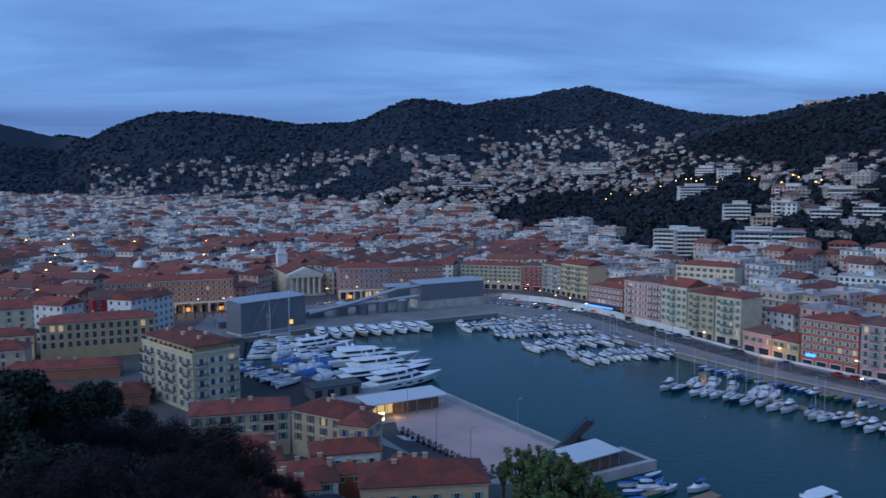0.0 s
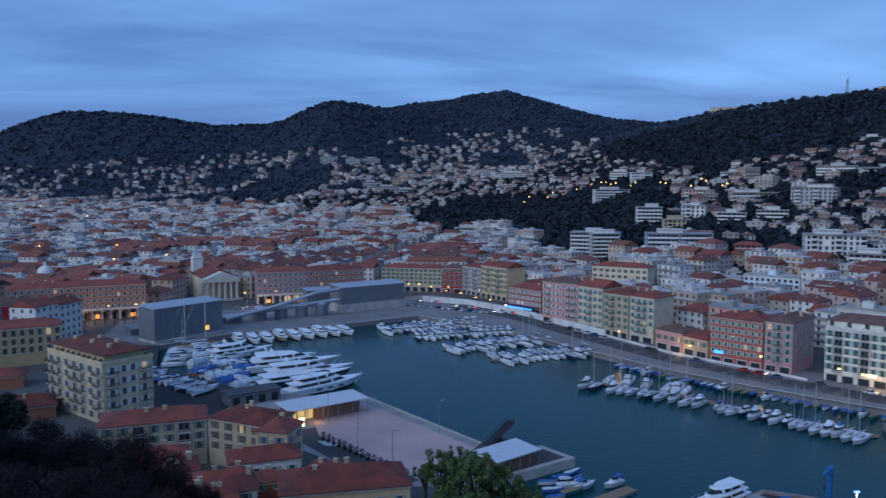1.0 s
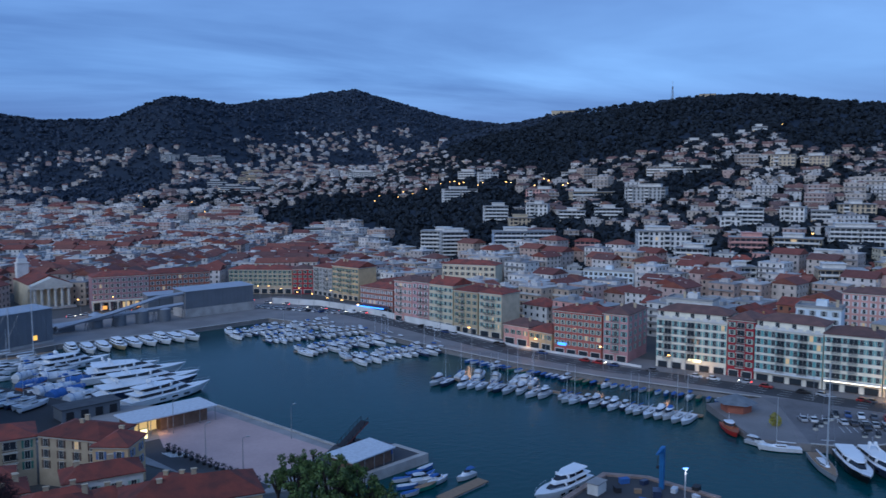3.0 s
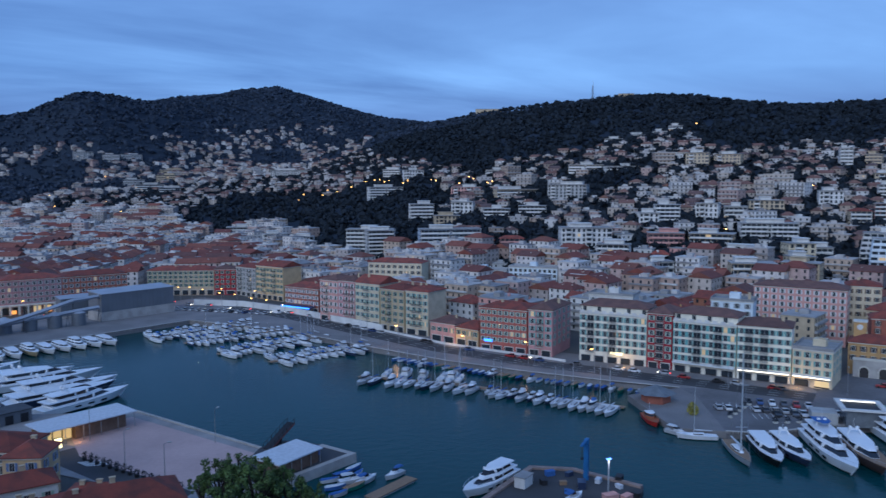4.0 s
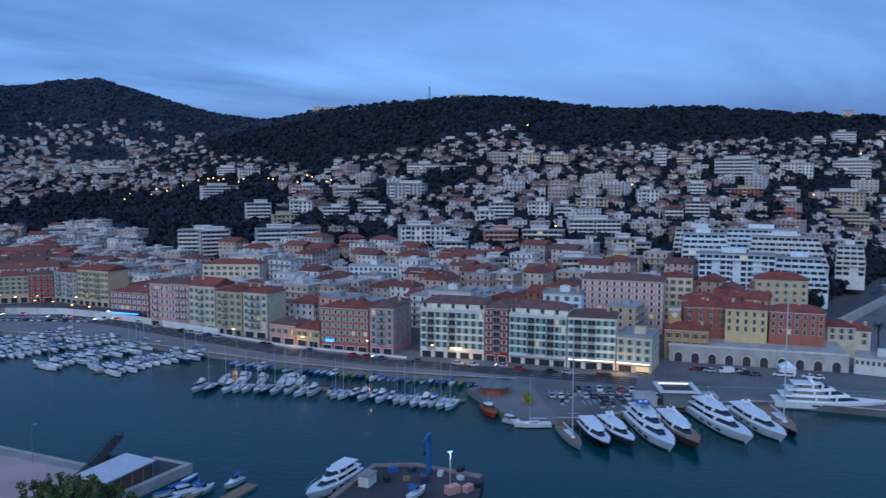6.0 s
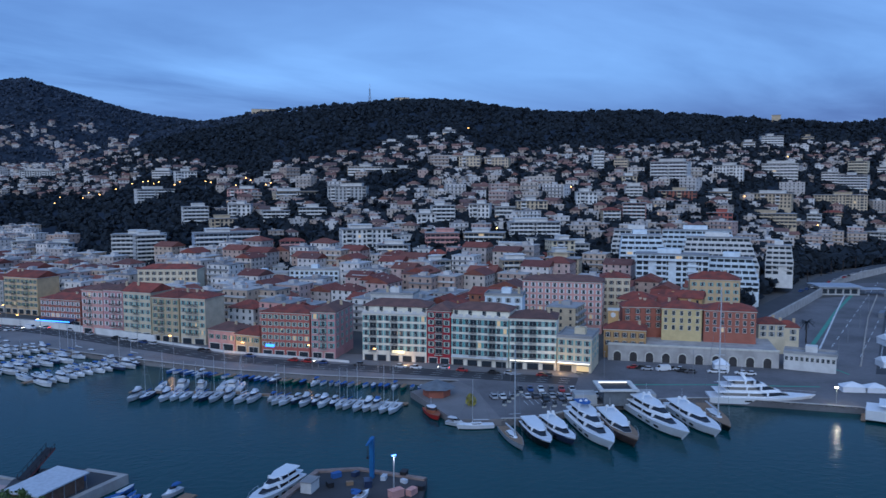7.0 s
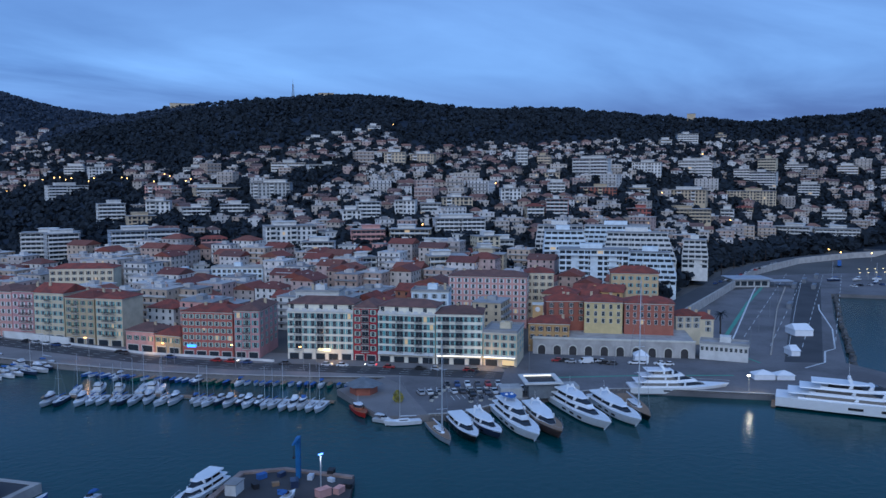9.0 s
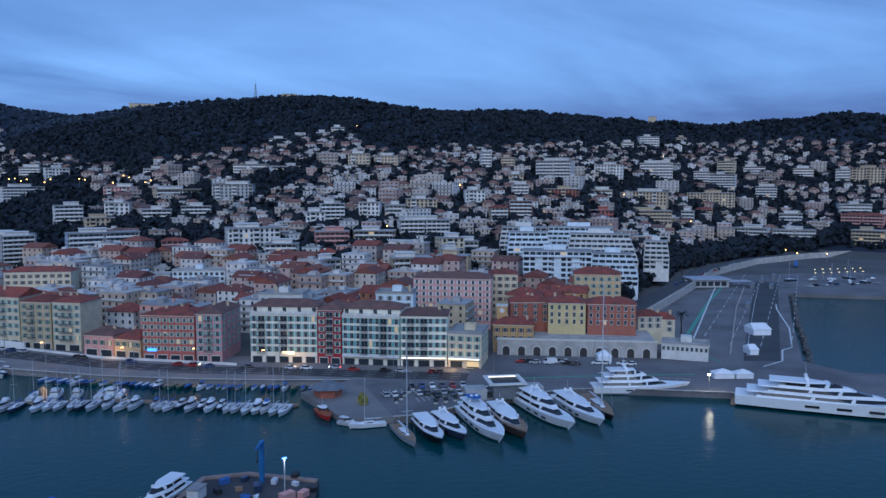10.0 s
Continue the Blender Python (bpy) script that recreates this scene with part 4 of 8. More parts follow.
def leaf_clump(r, n, seed, flat=0.8, size=0.35):
    """Leaves as small folded quads scattered through a rounded, uneven volume."""
    rng = random.Random(seed)
    b = Mesh()
    for _ in range(n):
        v = Vector((rng.gauss(0, 1), rng.gauss(0, 1), rng.gauss(0, 1))).normalized() * r * rng.uniform(0.45, 1.0)
        v.z *= flat
        e = Euler((rng.uniform(0, 6.3), rng.uniform(0, 6.3), rng.uniform(0, 6.3))).to_matrix()
        s = r * size * rng.uniform(0.6, 1.3)
        p = [v + e @ Vector(q) * s for q in ((-1, -0.4, 0), (0, -0.1, 0.25), (1, -0.4, 0), (1, 0.5, 0), (0, 0.3, 0.25), (-1, 0.5, 0))]
        b.face([p[0], p[1], p[4], p[5]]).face([p[1], p[2], p[3], p[4]])
    return b


terrace_block()
house((-153, 294), (-115.5, 311), 15, 14.4, "tan", None, "long pale yellow four-storey building with tall windows", 4, cols=14, lit=0.02, lit_row=(3, 0.2), group="houses below the lookout", win=(1.5, 2.3), shops=False)
house((-62, 187), (-38.5, 192.5), 12, 11.2, "beige", "green", "ochre apartment house with a long tiled roof", 4, cols=7, shops=False, balconies=(2, 5), group="houses below the lookout", rise=2.0, split=True, sides="right")
house((-38, 192.5), (-24, 184), 12, 11.4, "beige", "brown", "angled wing of the ochre apartment house", 4, cols=4, shops=False, group="houses below the lookout", rise=2.0, split=True, sides="right")
house((-25.5, 183), (-18, 180.5), 9, 10.6, "yellow", "blue", "short yellow wing with a blue-shuttered window", 3, cols=2, shops=False, group="houses below the lookout", chimneys=1, sides="right")
house((-29.5, 171), (-14.5, 174.5), 9, 7.0, "white", "pale_green", "white two-storey house with pale green shutters", 2, cols=4, shops=False, group="houses below the lookout", rise=2.0, ground=3.0, split=True, sides="right")
house((-16.5, 151), (9, 154), 13, 7.6, "yellow", "teal", "low yellow house with a broad red roof", 2, cols=6, shops=False, group="houses below the lookout", rise=3.0, ground=3.2, split=True, sides="right")
house((-31, 157), (-22, 159), 9, 6.0, "white", "green", "small white house with a red tiled roof", 2, cols=2, shops=False, group="houses below the lookout", rise=2.0, chimneys=1, sides="right")
house((-47, 168), (-36, 171), 9, 6.2, "brick", "brown", "small red-roofed house among other roofs", 2, cols=3, shops=False, group="houses below the lookout", rise=1.8, sides="right")
house((-35, 163), (-24, 166), 6, 6.0, "beige", "green", "low annex with a red tiled roof", 2, cols=3, shops=False, group="houses below the lookout", rise=1.5)
house((-14, 166), (-3, 162), 9, 6.0, "beige", "grey", "small house with a red roof and dormers", 2, cols=3, shops=False, group="houses below the lookout", rise=2.0, sides="right")
house((-52, 176), (-40, 178.5), 7, 7.0, "ochre", "brown", "narrow red-roofed house under the ochre block", 2, cols=3, shops=False, group="houses below the lookout", rise=1.6)
house((-150, 262), (-114, 272), 9, 4.0, "orange", "brown", "long low building with a red roof", 1, cols=8, shops=False, group="houses below the lookout", rise=2.2)
house((-132, 196), (-101, 214), 30, 5.6, "grey", "grey", "broad pale house under a sprawling red roof", 2, cols=8, shops=False, group="houses below the lookout", rise=5.0, chimneys=4, sides="right")
house((-106, 229), (-90, 236), 12, 3.8, "orange", "brown", "low range under a long red-brown roof", 1, cols=4, shops=False, group="houses below the lookout", rise=2.6, chimneys=2)
house((-172, 262), (-146, 270), 12, 10, "beige", "grey", "beige house with a weathered red roof", 3, cols=6, shops=False, group="houses below the lookout", rise=2.6)
house((-176, 292), (-158, 299), 12, 9.5, "cream", "grey", "cream house with red tiles beside the long building", 3, cols=5, shops=False, group="houses below the lookout", rise=2.4)
house((-196, 300), (-180, 308), 13, 11, "beige", "brown", "beige town house with a mottled tiled roof", 3, cols=5, shops=False, group="houses below the lookout", rise=2.6)
house((-64, 170), (-54, 173), 9, 6.0, "ochre", "brown", "red-roofed cottage under the trees", 2, cols=3, shops=False, group="houses below the lookout", rise=2.0)
house((-40, 155), (-32, 157), 8, 5.4, "white", "green", "small cottage with a bright red roof", 2, cols=2, shops=False, group="houses below the lookout", rise=2.0)
house((-44, 167), (-37.5, 168.5), 6, 6.0, "ochre", "brown", "small cottage with a patched red roof", 2, cols=2, shops=False, group="houses below the lookout", rise=1.6)
house((-30.5, 152), (-25, 153.5), 5.5, 6.4, "beige", "green", "little house with a red roof and chimney", 2, cols=2, shops=False, group="houses below the lookout", rise=1.6, chimneys=3)
house((-36.5, 146), (-29, 148), 6, 6.0, "orange", "brown", "terracotta cottage at the foot of the slope", 2, cols=2, shops=False, group="houses below the lookout", rise=1.8)
house((-23.5, 163.5), (-17, 165), 6, 5.4, "brick", "green", "narrow brick-red annex with a tiled roof", 2, cols=2, shops=False, group="houses below the lookout", rise=1.6)
house((-12, 143), (-2, 145), 6, 5.0, "beige", "green", "low lean-to house with tiled roof", 2, cols=3, shops=False, group="houses below the lookout", rise=1.4)
house((-196, 335), (-174, 348), 14, 13, "cream", "grey", "cream house with a blank gable", 4, cols=5, shops=False, group="houses below the lookout", roof="gable", rise=3.5)
house((-163, 362), (-150, 370), 12, 14, "dark_red", "brown", "dark red house with a gabled roof", 4, cols=3, shops=False, group="houses below the lookout", roof="gable", rise=3.0)

# ---------- the ferry terminal side ----------


def arcaded_terrace():
    m, w = frame_of((233.7, 196.4), (271.8, 148.2))
    claim(m, w, 16)
    ob = thing("terrace_wall", None, [], "pale stone terrace wall with round-arched doorways", "wall", m=m)
    part("wall", Mesh().box(0, 0, -1, w, 30, 6.0), [M_STONE], ob)
    part("coping", Mesh().box(-0.2, -0.25, 6.0, w + 0.2, 0.5, 6.7), [M_TRIM], ob)
    arch = Mesh()
    pts = [(-1.4, 0)] + [(-1.4 * math.cos(a), 2.2 + 1.4 * math.sin(a)) for a in np.linspace(0, math.pi, 9)] + [(1.4, 0)]
    arch.face([(x, -0.05, z) for x, z in pts], 1)
    for i in range(len(pts) - 1):
        (xa, za), (xb, zb) = pts[i], pts[i + 1]
        k = 1.22
        ka, kb = (xa * k, za * (1.1 if za else 1)), (xb * k, zb * (1.1 if zb else 1))
        arch.hull([[(xa, -0.06, za), (xb, -0.06, zb), (kb[0], -0.06, kb[1]), (ka[0], -0.06, ka[1])], [(xa, -0.22, za), (xb, -0.22, zb), (kb[0], -0.22, kb[1]), (ka[0], -0.22, ka[1])]], 0)
    me = arch.data("doorway", [M_TRIM, material("dark_doorway", (0.05, 0.045, 0.045))])
    for i in range(10):
        part("doorway", me, [], ob, m=pose(3.5 + i * 6.0, 0, 0))


arcaded_terrace()
house((236.5, 201), (246, 188.2), 11, 11.4, "ochre", "brown", "ochre harbour office with a clock turret and tiled roof", 3, cols=5, shops=False, group="terminal houses", rise=2.2, sides="right")
tur = thing("roof_turret", None, [], "square ochre turret on the harbour office", "turret", m=pose(244.5, 203, QUAY + 11.0, 0, 0, -53))
part("shaft", Mesh().box(-2, -2, 0, 2, 2, 6.5), [plaster("ochre")], tur)
part("cap", Mesh().box(-2.3, -2.3, 6.5, 2.3, 2.3, 7.0), [M_TRIM], tur)
part("dial", Mesh().tube((0, -2.02, 4.8), (0, -2.14, 4.8), 1.0, n=16), [plaster("white")], tur)
house((257.5, 189.5), (266.5, 177.5), 12, 13.0, "bright_yellow", None, "bright yellow house on the terrace with a tiled roof", 4, cols=5, shops=False, group="terminal houses", z=8.0)
house((267.2, 177), (278.5, 161.5), 12, 12.8, "terracotta", None, "brick-red house on the terrace with pale window frames", 4, cols=7, shops=False, group="terminal houses", z=8.0, sides="right")
house((250, 203), (262, 192), 9, 12.5, "brick", "brown", "red-brown house with a hipped roof behind the terrace", 4, cols=4, shops=False, group="terminal houses", z=8.0)
house((290, 167), (297, 160), 9, 9.0, "cream", "grey", "cream house with a shallow red roof", 3, cols=3, shops=False, group="terminal houses", z=5.0)
house((296.5, 163.5), (301.5, 156.5), 8, 9.6, "cream", "grey", "narrow cream house with a shallow red roof", 3, cols=2, shops=False, group="terminal houses", z=3.0, sides="right")
house((272.6, 146.8), (279.8, 131.2), 8, 6.2, "white", None, "low white office with rows of small windows", 2, cols=10, roof="flat", shops=False, group="terminal houses", win=(0.9, 1.4), chimneys=0, ground=3.0)
house((251, 262), (272.5, 233), 15, 23.5, "pink", "white", "large pink apartment house with a red roof", 8, cols=11, group="houses behind the quay", shops=False, sides="right")
house((283, 243), (292, 233), 13, 24, "cream", "brown", "tall cream house with arched windows", 7, cols=4, group="houses behind the quay", shops=False, sides="right")
house((326, 224), (340, 206), 14, 22, "yellow", "teal", "broad yellow house with a red hipped roof", 6, cols=6, group="houses behind the quay", shops=False, rise=3.0, sides="right")
house((132, 443), (158, 423.5), 14, 21, "cream", "brown", "cream five-storey house with a shallow roof", 6, cols=9, group="houses behind the quay", shops=False)
house((186, 432), (208, 414), 11, 12.5, "bright_white", None, "long white slab with ribbon windows", 4, cols=10, roof="flat", group="houses behind the quay", shops=False, chimneys=0, win=(1.6, 1.6), z=5.0)
house((209, 413), (230, 393), 11, 15.0, "bright_white", None, "white school slab with rows of windows", 5, cols=10, roof="flat", group="houses behind the quay", shops=False, chimneys=0, win=(1.6, 1.6), z=5.0, sides="right")

house((180, 281), (192, 267), 11, 21.0, "white", "grey", "white house with stepped roof terraces", 6, cols=5, roof="flat", group="houses behind the quay", shops=False, chimneys=3)
house((214, 246), (224, 234), 11, 21.5, "bright_white", "grey", "slim white house with a roof terrace", 7, cols=4, roof="flat", group="houses behind the quay", shops=False, chimneys=2)


def dome_church(x, y, z, r, cap, label):
    """A drum with a ring of windows, a rounded cupola and a small lantern over the roofs."""
    ob = thing("church_dome", None, [], label, "dome", "domes over the town", m=pose(x, y, 1.0))
    part("base", Mesh().box(-r * 1.3, -r * 1.3, 0, r * 1.3, r * 1.3, z - r * 1.4), [plaster("beige")], ob)
    part("drum", Mesh().tube((0, 0, z - r * 1.4), (0, 0, z - r * 0.3), r, n=16), [plaster("cream")], ob)
    for k in range(8):
        a = k * math.pi / 4
        part("window", Mesh().box(-0.5, -0.12, 0, 0.5, 0.12, r * 0.6), [M_GLASS], ob, m=pose(r * math.sin(a), -r * math.cos(a), z - r * 1.15, 0, 0, math.degrees(a)))
    part("cupola", Mesh().hull([[(r * 1.05 * math.cos(e) * math.cos(a), r * 1.05 * math.cos(e) * math.sin(a), z - r * 0.3 + r * 1.25 * math.sin(e)) for a in np.linspace(0, 2 * math.pi, 17)[:-1]] for e in np.linspace(0, 1.5, 7)]), [cap], ob)
    part("lantern", Mesh().tube((0, 0, z + r * 0.85), (0, 0, z + r * 1.4), r * 0.2, r * 0.16, 8), [plaster("white")], ob)


dome_church(-188, 485, 17, 4.2, plaster("white"), "white cupola over the red roofs")
dome_church(-188, 451, 15, 4.0, material("weathered_green_copper", (0.30, 0.42, 0.38), 0.7, var=0.2, scale=0.8), "weathered green cupola over the red roofs")

# ---------- apartment blocks on the hillside ----------
block(180, 570, 21, 22, -5, "grey", 11, "white")
block(219, 526, 45, 18, -14, "blue_grey", 15, "white")
block(241, 644, 21, 17, -13, "white", 11, "white")
block(272, 628, 19, 15, -34, "white", 11, "white", solid=True)
block(250, 607, 21, 11, -13, "beige", 11, "beige", solid=True)
block(289, 594, 22, 10, -29, "white", 12, "white")
block(313, 576, 23, 10, -30, "white", 12, "white")
block(287, 452, 34, 18, -23, "white", 15, "white", solid=True)
block(278, 408, 20, 16, -41, "white", 11, "white")
block(253, 495, 17, 10, -25, "pink", 9, "pink", roof="hip")
block(242, 518, 14, 7, -29, "beige", 9, "beige", roof="hip")
block(501, 600, 21, 15, -47, "beige", 11, "white", solid=True)
block(525, 587, 24, 14, -55, "beige", 13, "white", solid=True)
block(356, 593, 34, 16, -42, "grey", 15, "white", solid=True)
block(337, 646, 42, 9, -14, "beige", 15, "white")
block(308, 702, 29, 11, -34, "pink", 15, "white", solid=True)
block(263, 812, 37, 13, -5, "white", 15, "white")
block(300, 906, 21, 13, -30, "white", 12, "white")
block(308, 850, 23, 12, -11, "white", 12, "white", solid=True)
block(353, 473, 14, 12, -34, "white", 9, "white", solid=True)
block(367, 470, 18, 16, -30, "white", 10, "white")
block(393, 459, 16, 15, -53, "white", 9, "white", solid=True)
block(412, 450, 16, 12, -39, "white", 9, "white")
block(438, 447, 24, 13, -38, "beige", 13, "white", solid=True)
block(374, 750, 40, 6, -30, "white", 15, "white")
block(420, 665, 34, 10, -42, "beige", 15, "white")
block(445, 631, 41, 6, -22, "white", 15, "white")
block(585, 738, 15, 9, -32, "white", 9, "white")
block(562, 736, 15, 6, -30, "white", 9, "white")
block(534, 739, 17, 6, -22, "white", 9, "white")
block(505, 743, 20, 7, -34, "white", 11, "white")
block(321, 381, 11, 9, -28, "white", 9, "white", solid=True)
block(349, 378, 21, 7, -56, "white", 11, "white")
block(290, 385, 10, 10, -50, "cream", 9, "cream", roof="hip")
block(311, 325, 23, 15, -33, "beige", 13, "white")
block(331, 313, 19, 16, -58, "beige", 11, "beige", solid=True)
block(328, 421, 23, 12, -33, "pink", 12, "pink")
block(351, 405, 28, 11, -47, "beige", 15, "white")
block(392, 397, 36, 13, -35, "white", 15, "white")
block(389, 354, 16, 9, -36, "white", 9, "white")
block(609, 528, 11, 20, -40, "white", 9, "white")
block(631, 518, 14, 13, -59, "beige", 9, "beige")
block(633, 462, 35, 21, -68, "white", 15, "white")
block(709, 447, 29, 15, -63, "white", 15, "white", solid=True)
block(784, 434, 35, 18, -60, "white", 15, "white")
block(895, 506, 25, 16, -50, "white", 14, "white")
block(851, 510, 14, 11, -46, "beige", 9, "white")
block(984, 509, 14, 7, -68, "beige", 9, "beige")
block(847, 412, 17, 16, -65, "white", 9, "white")
block(854, 392, 29, 19, -75, "white", 15, "white")
block(907, 411, 20, 18, -77, "cream", 11, "cream")
block(938, 390, 26, 10, -66, "grey", 14, "white")
block(586, 418, 32, 10, -58, "brick", 15, "beige", solid=True)
block(633, 406, 20, 9, -46, "beige", 11, "white")
block(681, 389, 42, 12, -69, "beige", 15, "white", solid=True)
block(790, 373, 48, 16, -57, "beige", 15, "beige", solid=True)
block(572, 367, 20, 9, -59, "red", 11, "red", solid=True)
block(636, 358, 40, 11, -53, "beige", 15, "beige")
block(711, 359, 12, 12, -67, "white", 9, "white")
block(755, 363, 16, 8, -63, "beige", 9, "beige", roof="hip")
block(496, 442, 17, 15, -37, "white", 9, "white", solid=True)
block(553, 439, 15, 13, -46, "white", 9, "white")
block(594, 477, 14, 9, -39, "beige", 9, "white", solid=True)
block(497, 394, 18, 16, -54, "pink", 10, "white")
block(474, 397, 14, 13, -38, "beige", 9, "white", roof="hip")
block(746, 315, 38, 12, -80, "white", 15, "white")
block(763, 277, 38, 15, -63, "white", 15, "white")
block(844, 242, 38, 14, -84, "pink", 15, "pink", roof="hip")
block(797, 223, 28, 15, -84, "beige", 15, "beige")
block(869, 347, 22, 16, -68, "white", 12, "white")
block(950, 337, 22, 14, -67, "beige", 12, "white")
block(953, 295, 15, 18, -71, "white", 9, "white")
block(877, 258, 31, 12, -60, "white", 15, "white")
block(818, 301, 22, 12, -71, "white", 12, "white")
block(962, 273, 35, 20, -79, "beige", 15, "beige", solid=True)


def terraced_block(x, y, w, floors, yaw, z, step, d=14, wall="bright_white", first=0):
    """White flats whose upper floors step back behind planted terraces; the floors below `first` stand in one plane."""
    m = pose(x, y, z, 0, 0, yaw) @ pose(-w / 2, 0, 0)
    claim(m, w, d)
    ob = thing("apartment_block", None, [], "white stepped apartment block with long terraces", "apartment block", "white terraced complex", m=m)
    back = 0.0
    for k in range(floors):
        z0 = k * 3.0
        back = max(0, k - first) * step
        inset = max(0, k - first) * step * 0.6
        x0, x1 = inset * 0.5, w - inset
        part("storey", Mesh().box(x0, back, z0 - (8 if k == 0 else 0), x1, d + back * 0.3, z0 + 3.0), [plaster(wall)], ob)
        g, n = Mesh(), max(3, int((x1 - x0) / 3.4))
        for i in range(n):
            if k < first and i % 3 == 2:
                continue
            e = 0.13 if k < first and i % 4 else 0.08
            a, c = x0 + (x1 - x0) * (i + e) / n, x0 + (x1 - x0) * (i + 1 - e) / n
            g.face([(a, back - 0.04, z0 + 0.5), (c, back - 0.04, z0 + 0.5), (c, back - 0.04, z0 + 2.35), (a, back - 0.04, z0 + 2.35)], 1 if RND.random() < 0.01 else 0)
        part("glazing", g, [M_GLASS, M_LIT], ob, kind="stuff")
        if k:
            reach = max(1.3, step + 0.2) if k >= first else 1.2
            runs = [(x0, x1)] if k >= first else [(x0 + (x1 - x0) * f, x0 + (x1 - x0) * (f + 0.16)) for f in (0.26, 0.7)]
            for a, c in runs:
                b = Mesh().box(a, back - reach, z0 - 0.2, c, back, z0)
                b.box(a, back - reach, z0, c, back - reach + 0.14, z0 + 0.95)
                for q in np.linspace(a, c, max(2, int((c - a) / 7) + 1)):
                    b.box(q - 0.1, back - reach + 0.15, z0, q + 0.1, back, z0 + 2.5)
                part("balcony", b, [plaster(wall)], ob)
    top = floors * 3.0
    part("roof", Mesh().box(x0 - 0.4, back - 0.8, top, x1 + 0.4, d + back * 0.3 + 0.3, top + 0.35), [M_ROOF_FLAT], ob)
    part("penthouse", Mesh().box(w * 0.3, back + d * 0.35, top + 0.35, w * 0.62, back + d * 0.8, top + 2.8), [plaster(wall)], ob)
    return ob


terraced_block(360, 259, 38, 7, -53, 10, 2.2, first=6)
terraced_block(391, 242, 28, 6, -60, 10, 1.6, first=1)
terraced_block(377, 292, 26, 8, -48, 15, 1.3, first=4)
terraced_block(416, 266, 44, 8, -57, 13, 1.7, first=2, wall="white")
terraced_block(441, 298, 48, 6, -56, 21, 1.5, first=1)
terraced_block(416, 326, 34, 6, -52, 21, 1.5, first=2, wall="white")
terraced_block(462, 254, 16, 6, -62, 13, 0.8, first=2, wall="white")
block(179, 598, 37, 21, -27, "white", 15, "white")
block(110, 831, 27, 14, -9, "white", 15, "white")
block(134, 758, 23, 12, -2, "white", 13, "white")
block(151, 718, 20, 11, -20, "white", 11, "white", solid=True)
block(67, 1392, 34, 13, -15, "beige", 15, "beige")
block(16, 1390, 33, 11, -0, "grey", 15, "white")
block(67, 1246, 36, 11, 1, "grey", 15, "white")
block(-76, 1800, 38, 16, -2, "grey", 15, "white", solid=True)
block(-22, 1782, 33, 13, -2, "grey", 15, "white")
block(19, 1796, 40, 14, 12, "grey", 15, "white")
block(246, 1244, 66, 14, -22, "grey", 15, "white", solid=True)
block(92, 1697, 46, 14, -11, "beige", 15, "beige", solid=True)
block(38, 1301, 44, 12, 3, "grey", 15, "white")

# ---------- woods and gardens: plan ellipses with no houses: x, y, half-lengths, turn ----------
WOODS = [(-165, 1600, 110, 300), (150, 990, 85, 130), (235, 840, 85, 110), (245, 745, 60, 80), (205, 690, 62, 75), (208, 590, 22, 60), (405, 352, 30, 50), (212, 560, 20, 40), (276, 566, 18, 25),
         (410, 617, 40, 35), (705, 420, 70, 18), (810, 420, 20, 60), (288, 514, 18, 32), (500, 990, 90, 150)]


def wooded(x, y):
    return any(((x - a) / u) ** 2 + ((y - b) / v) ** 2 < 1 for a, b, u, v in WOODS)


FREE_CELL = 24.0
GRID = {}
for sx, sy, sr in SITES:
    GRID.setdefault((int(sx // FREE_CELL), int(sy // FREE_CELL)), []).append((sx, sy, sr))


def is_free(x, y, r):
    cx, cy = int(x // FREE_CELL), int(y // FREE_CELL)
    for i in (-1, 0, 1):
        for j in (-1, 0, 1):
            for sx, sy, sr in GRID.get((cx + i, cy + j), ()):
                if (sx - x) ** 2 + (sy - y) ** 2 < (sr + r) ** 2:
                    return False
    return True


def take(x, y, r):
    GRID.setdefault((int(x // FREE_CELL), int(y // FREE_CELL)), []).append((x, y, r))


KEEP_OFF = [(-120, 330), (-100, 250), (-40, 150), (60, 100), (420, -60), (640, 40), (640, 200), (520, 252), (300, 196), (236, 208), (165, 262), (118, 345), (90, 420), (60, 500), (-110, 430), (-130, 380)]
SQUARE = [(-108, 404), (-60, 385), (14, 405), (22, 470), (-55, 448), (-70, 474), (-100, 474)]
TERMINAL = [(300, 150), (640, 40), (760, 160), (830, 225), (850, 262), (740, 300), (650, 316), (560, 308), (480, 280), (420, 258), (345, 222), (320, 190)]


def open_ground(x, y):
    return inside(KEEP_OFF, x, y) or inside(TERMINAL, x, y) or inside(SQUARE, x, y) or inside(BASIN, x, y)


JOINED = {k: Mesh() for k in ("wall", "roof", "flat", "glass", "lit")}
JOINED2 = {k: Mesh() for k in ("wall", "roof", "flat", "glass", "lit")}


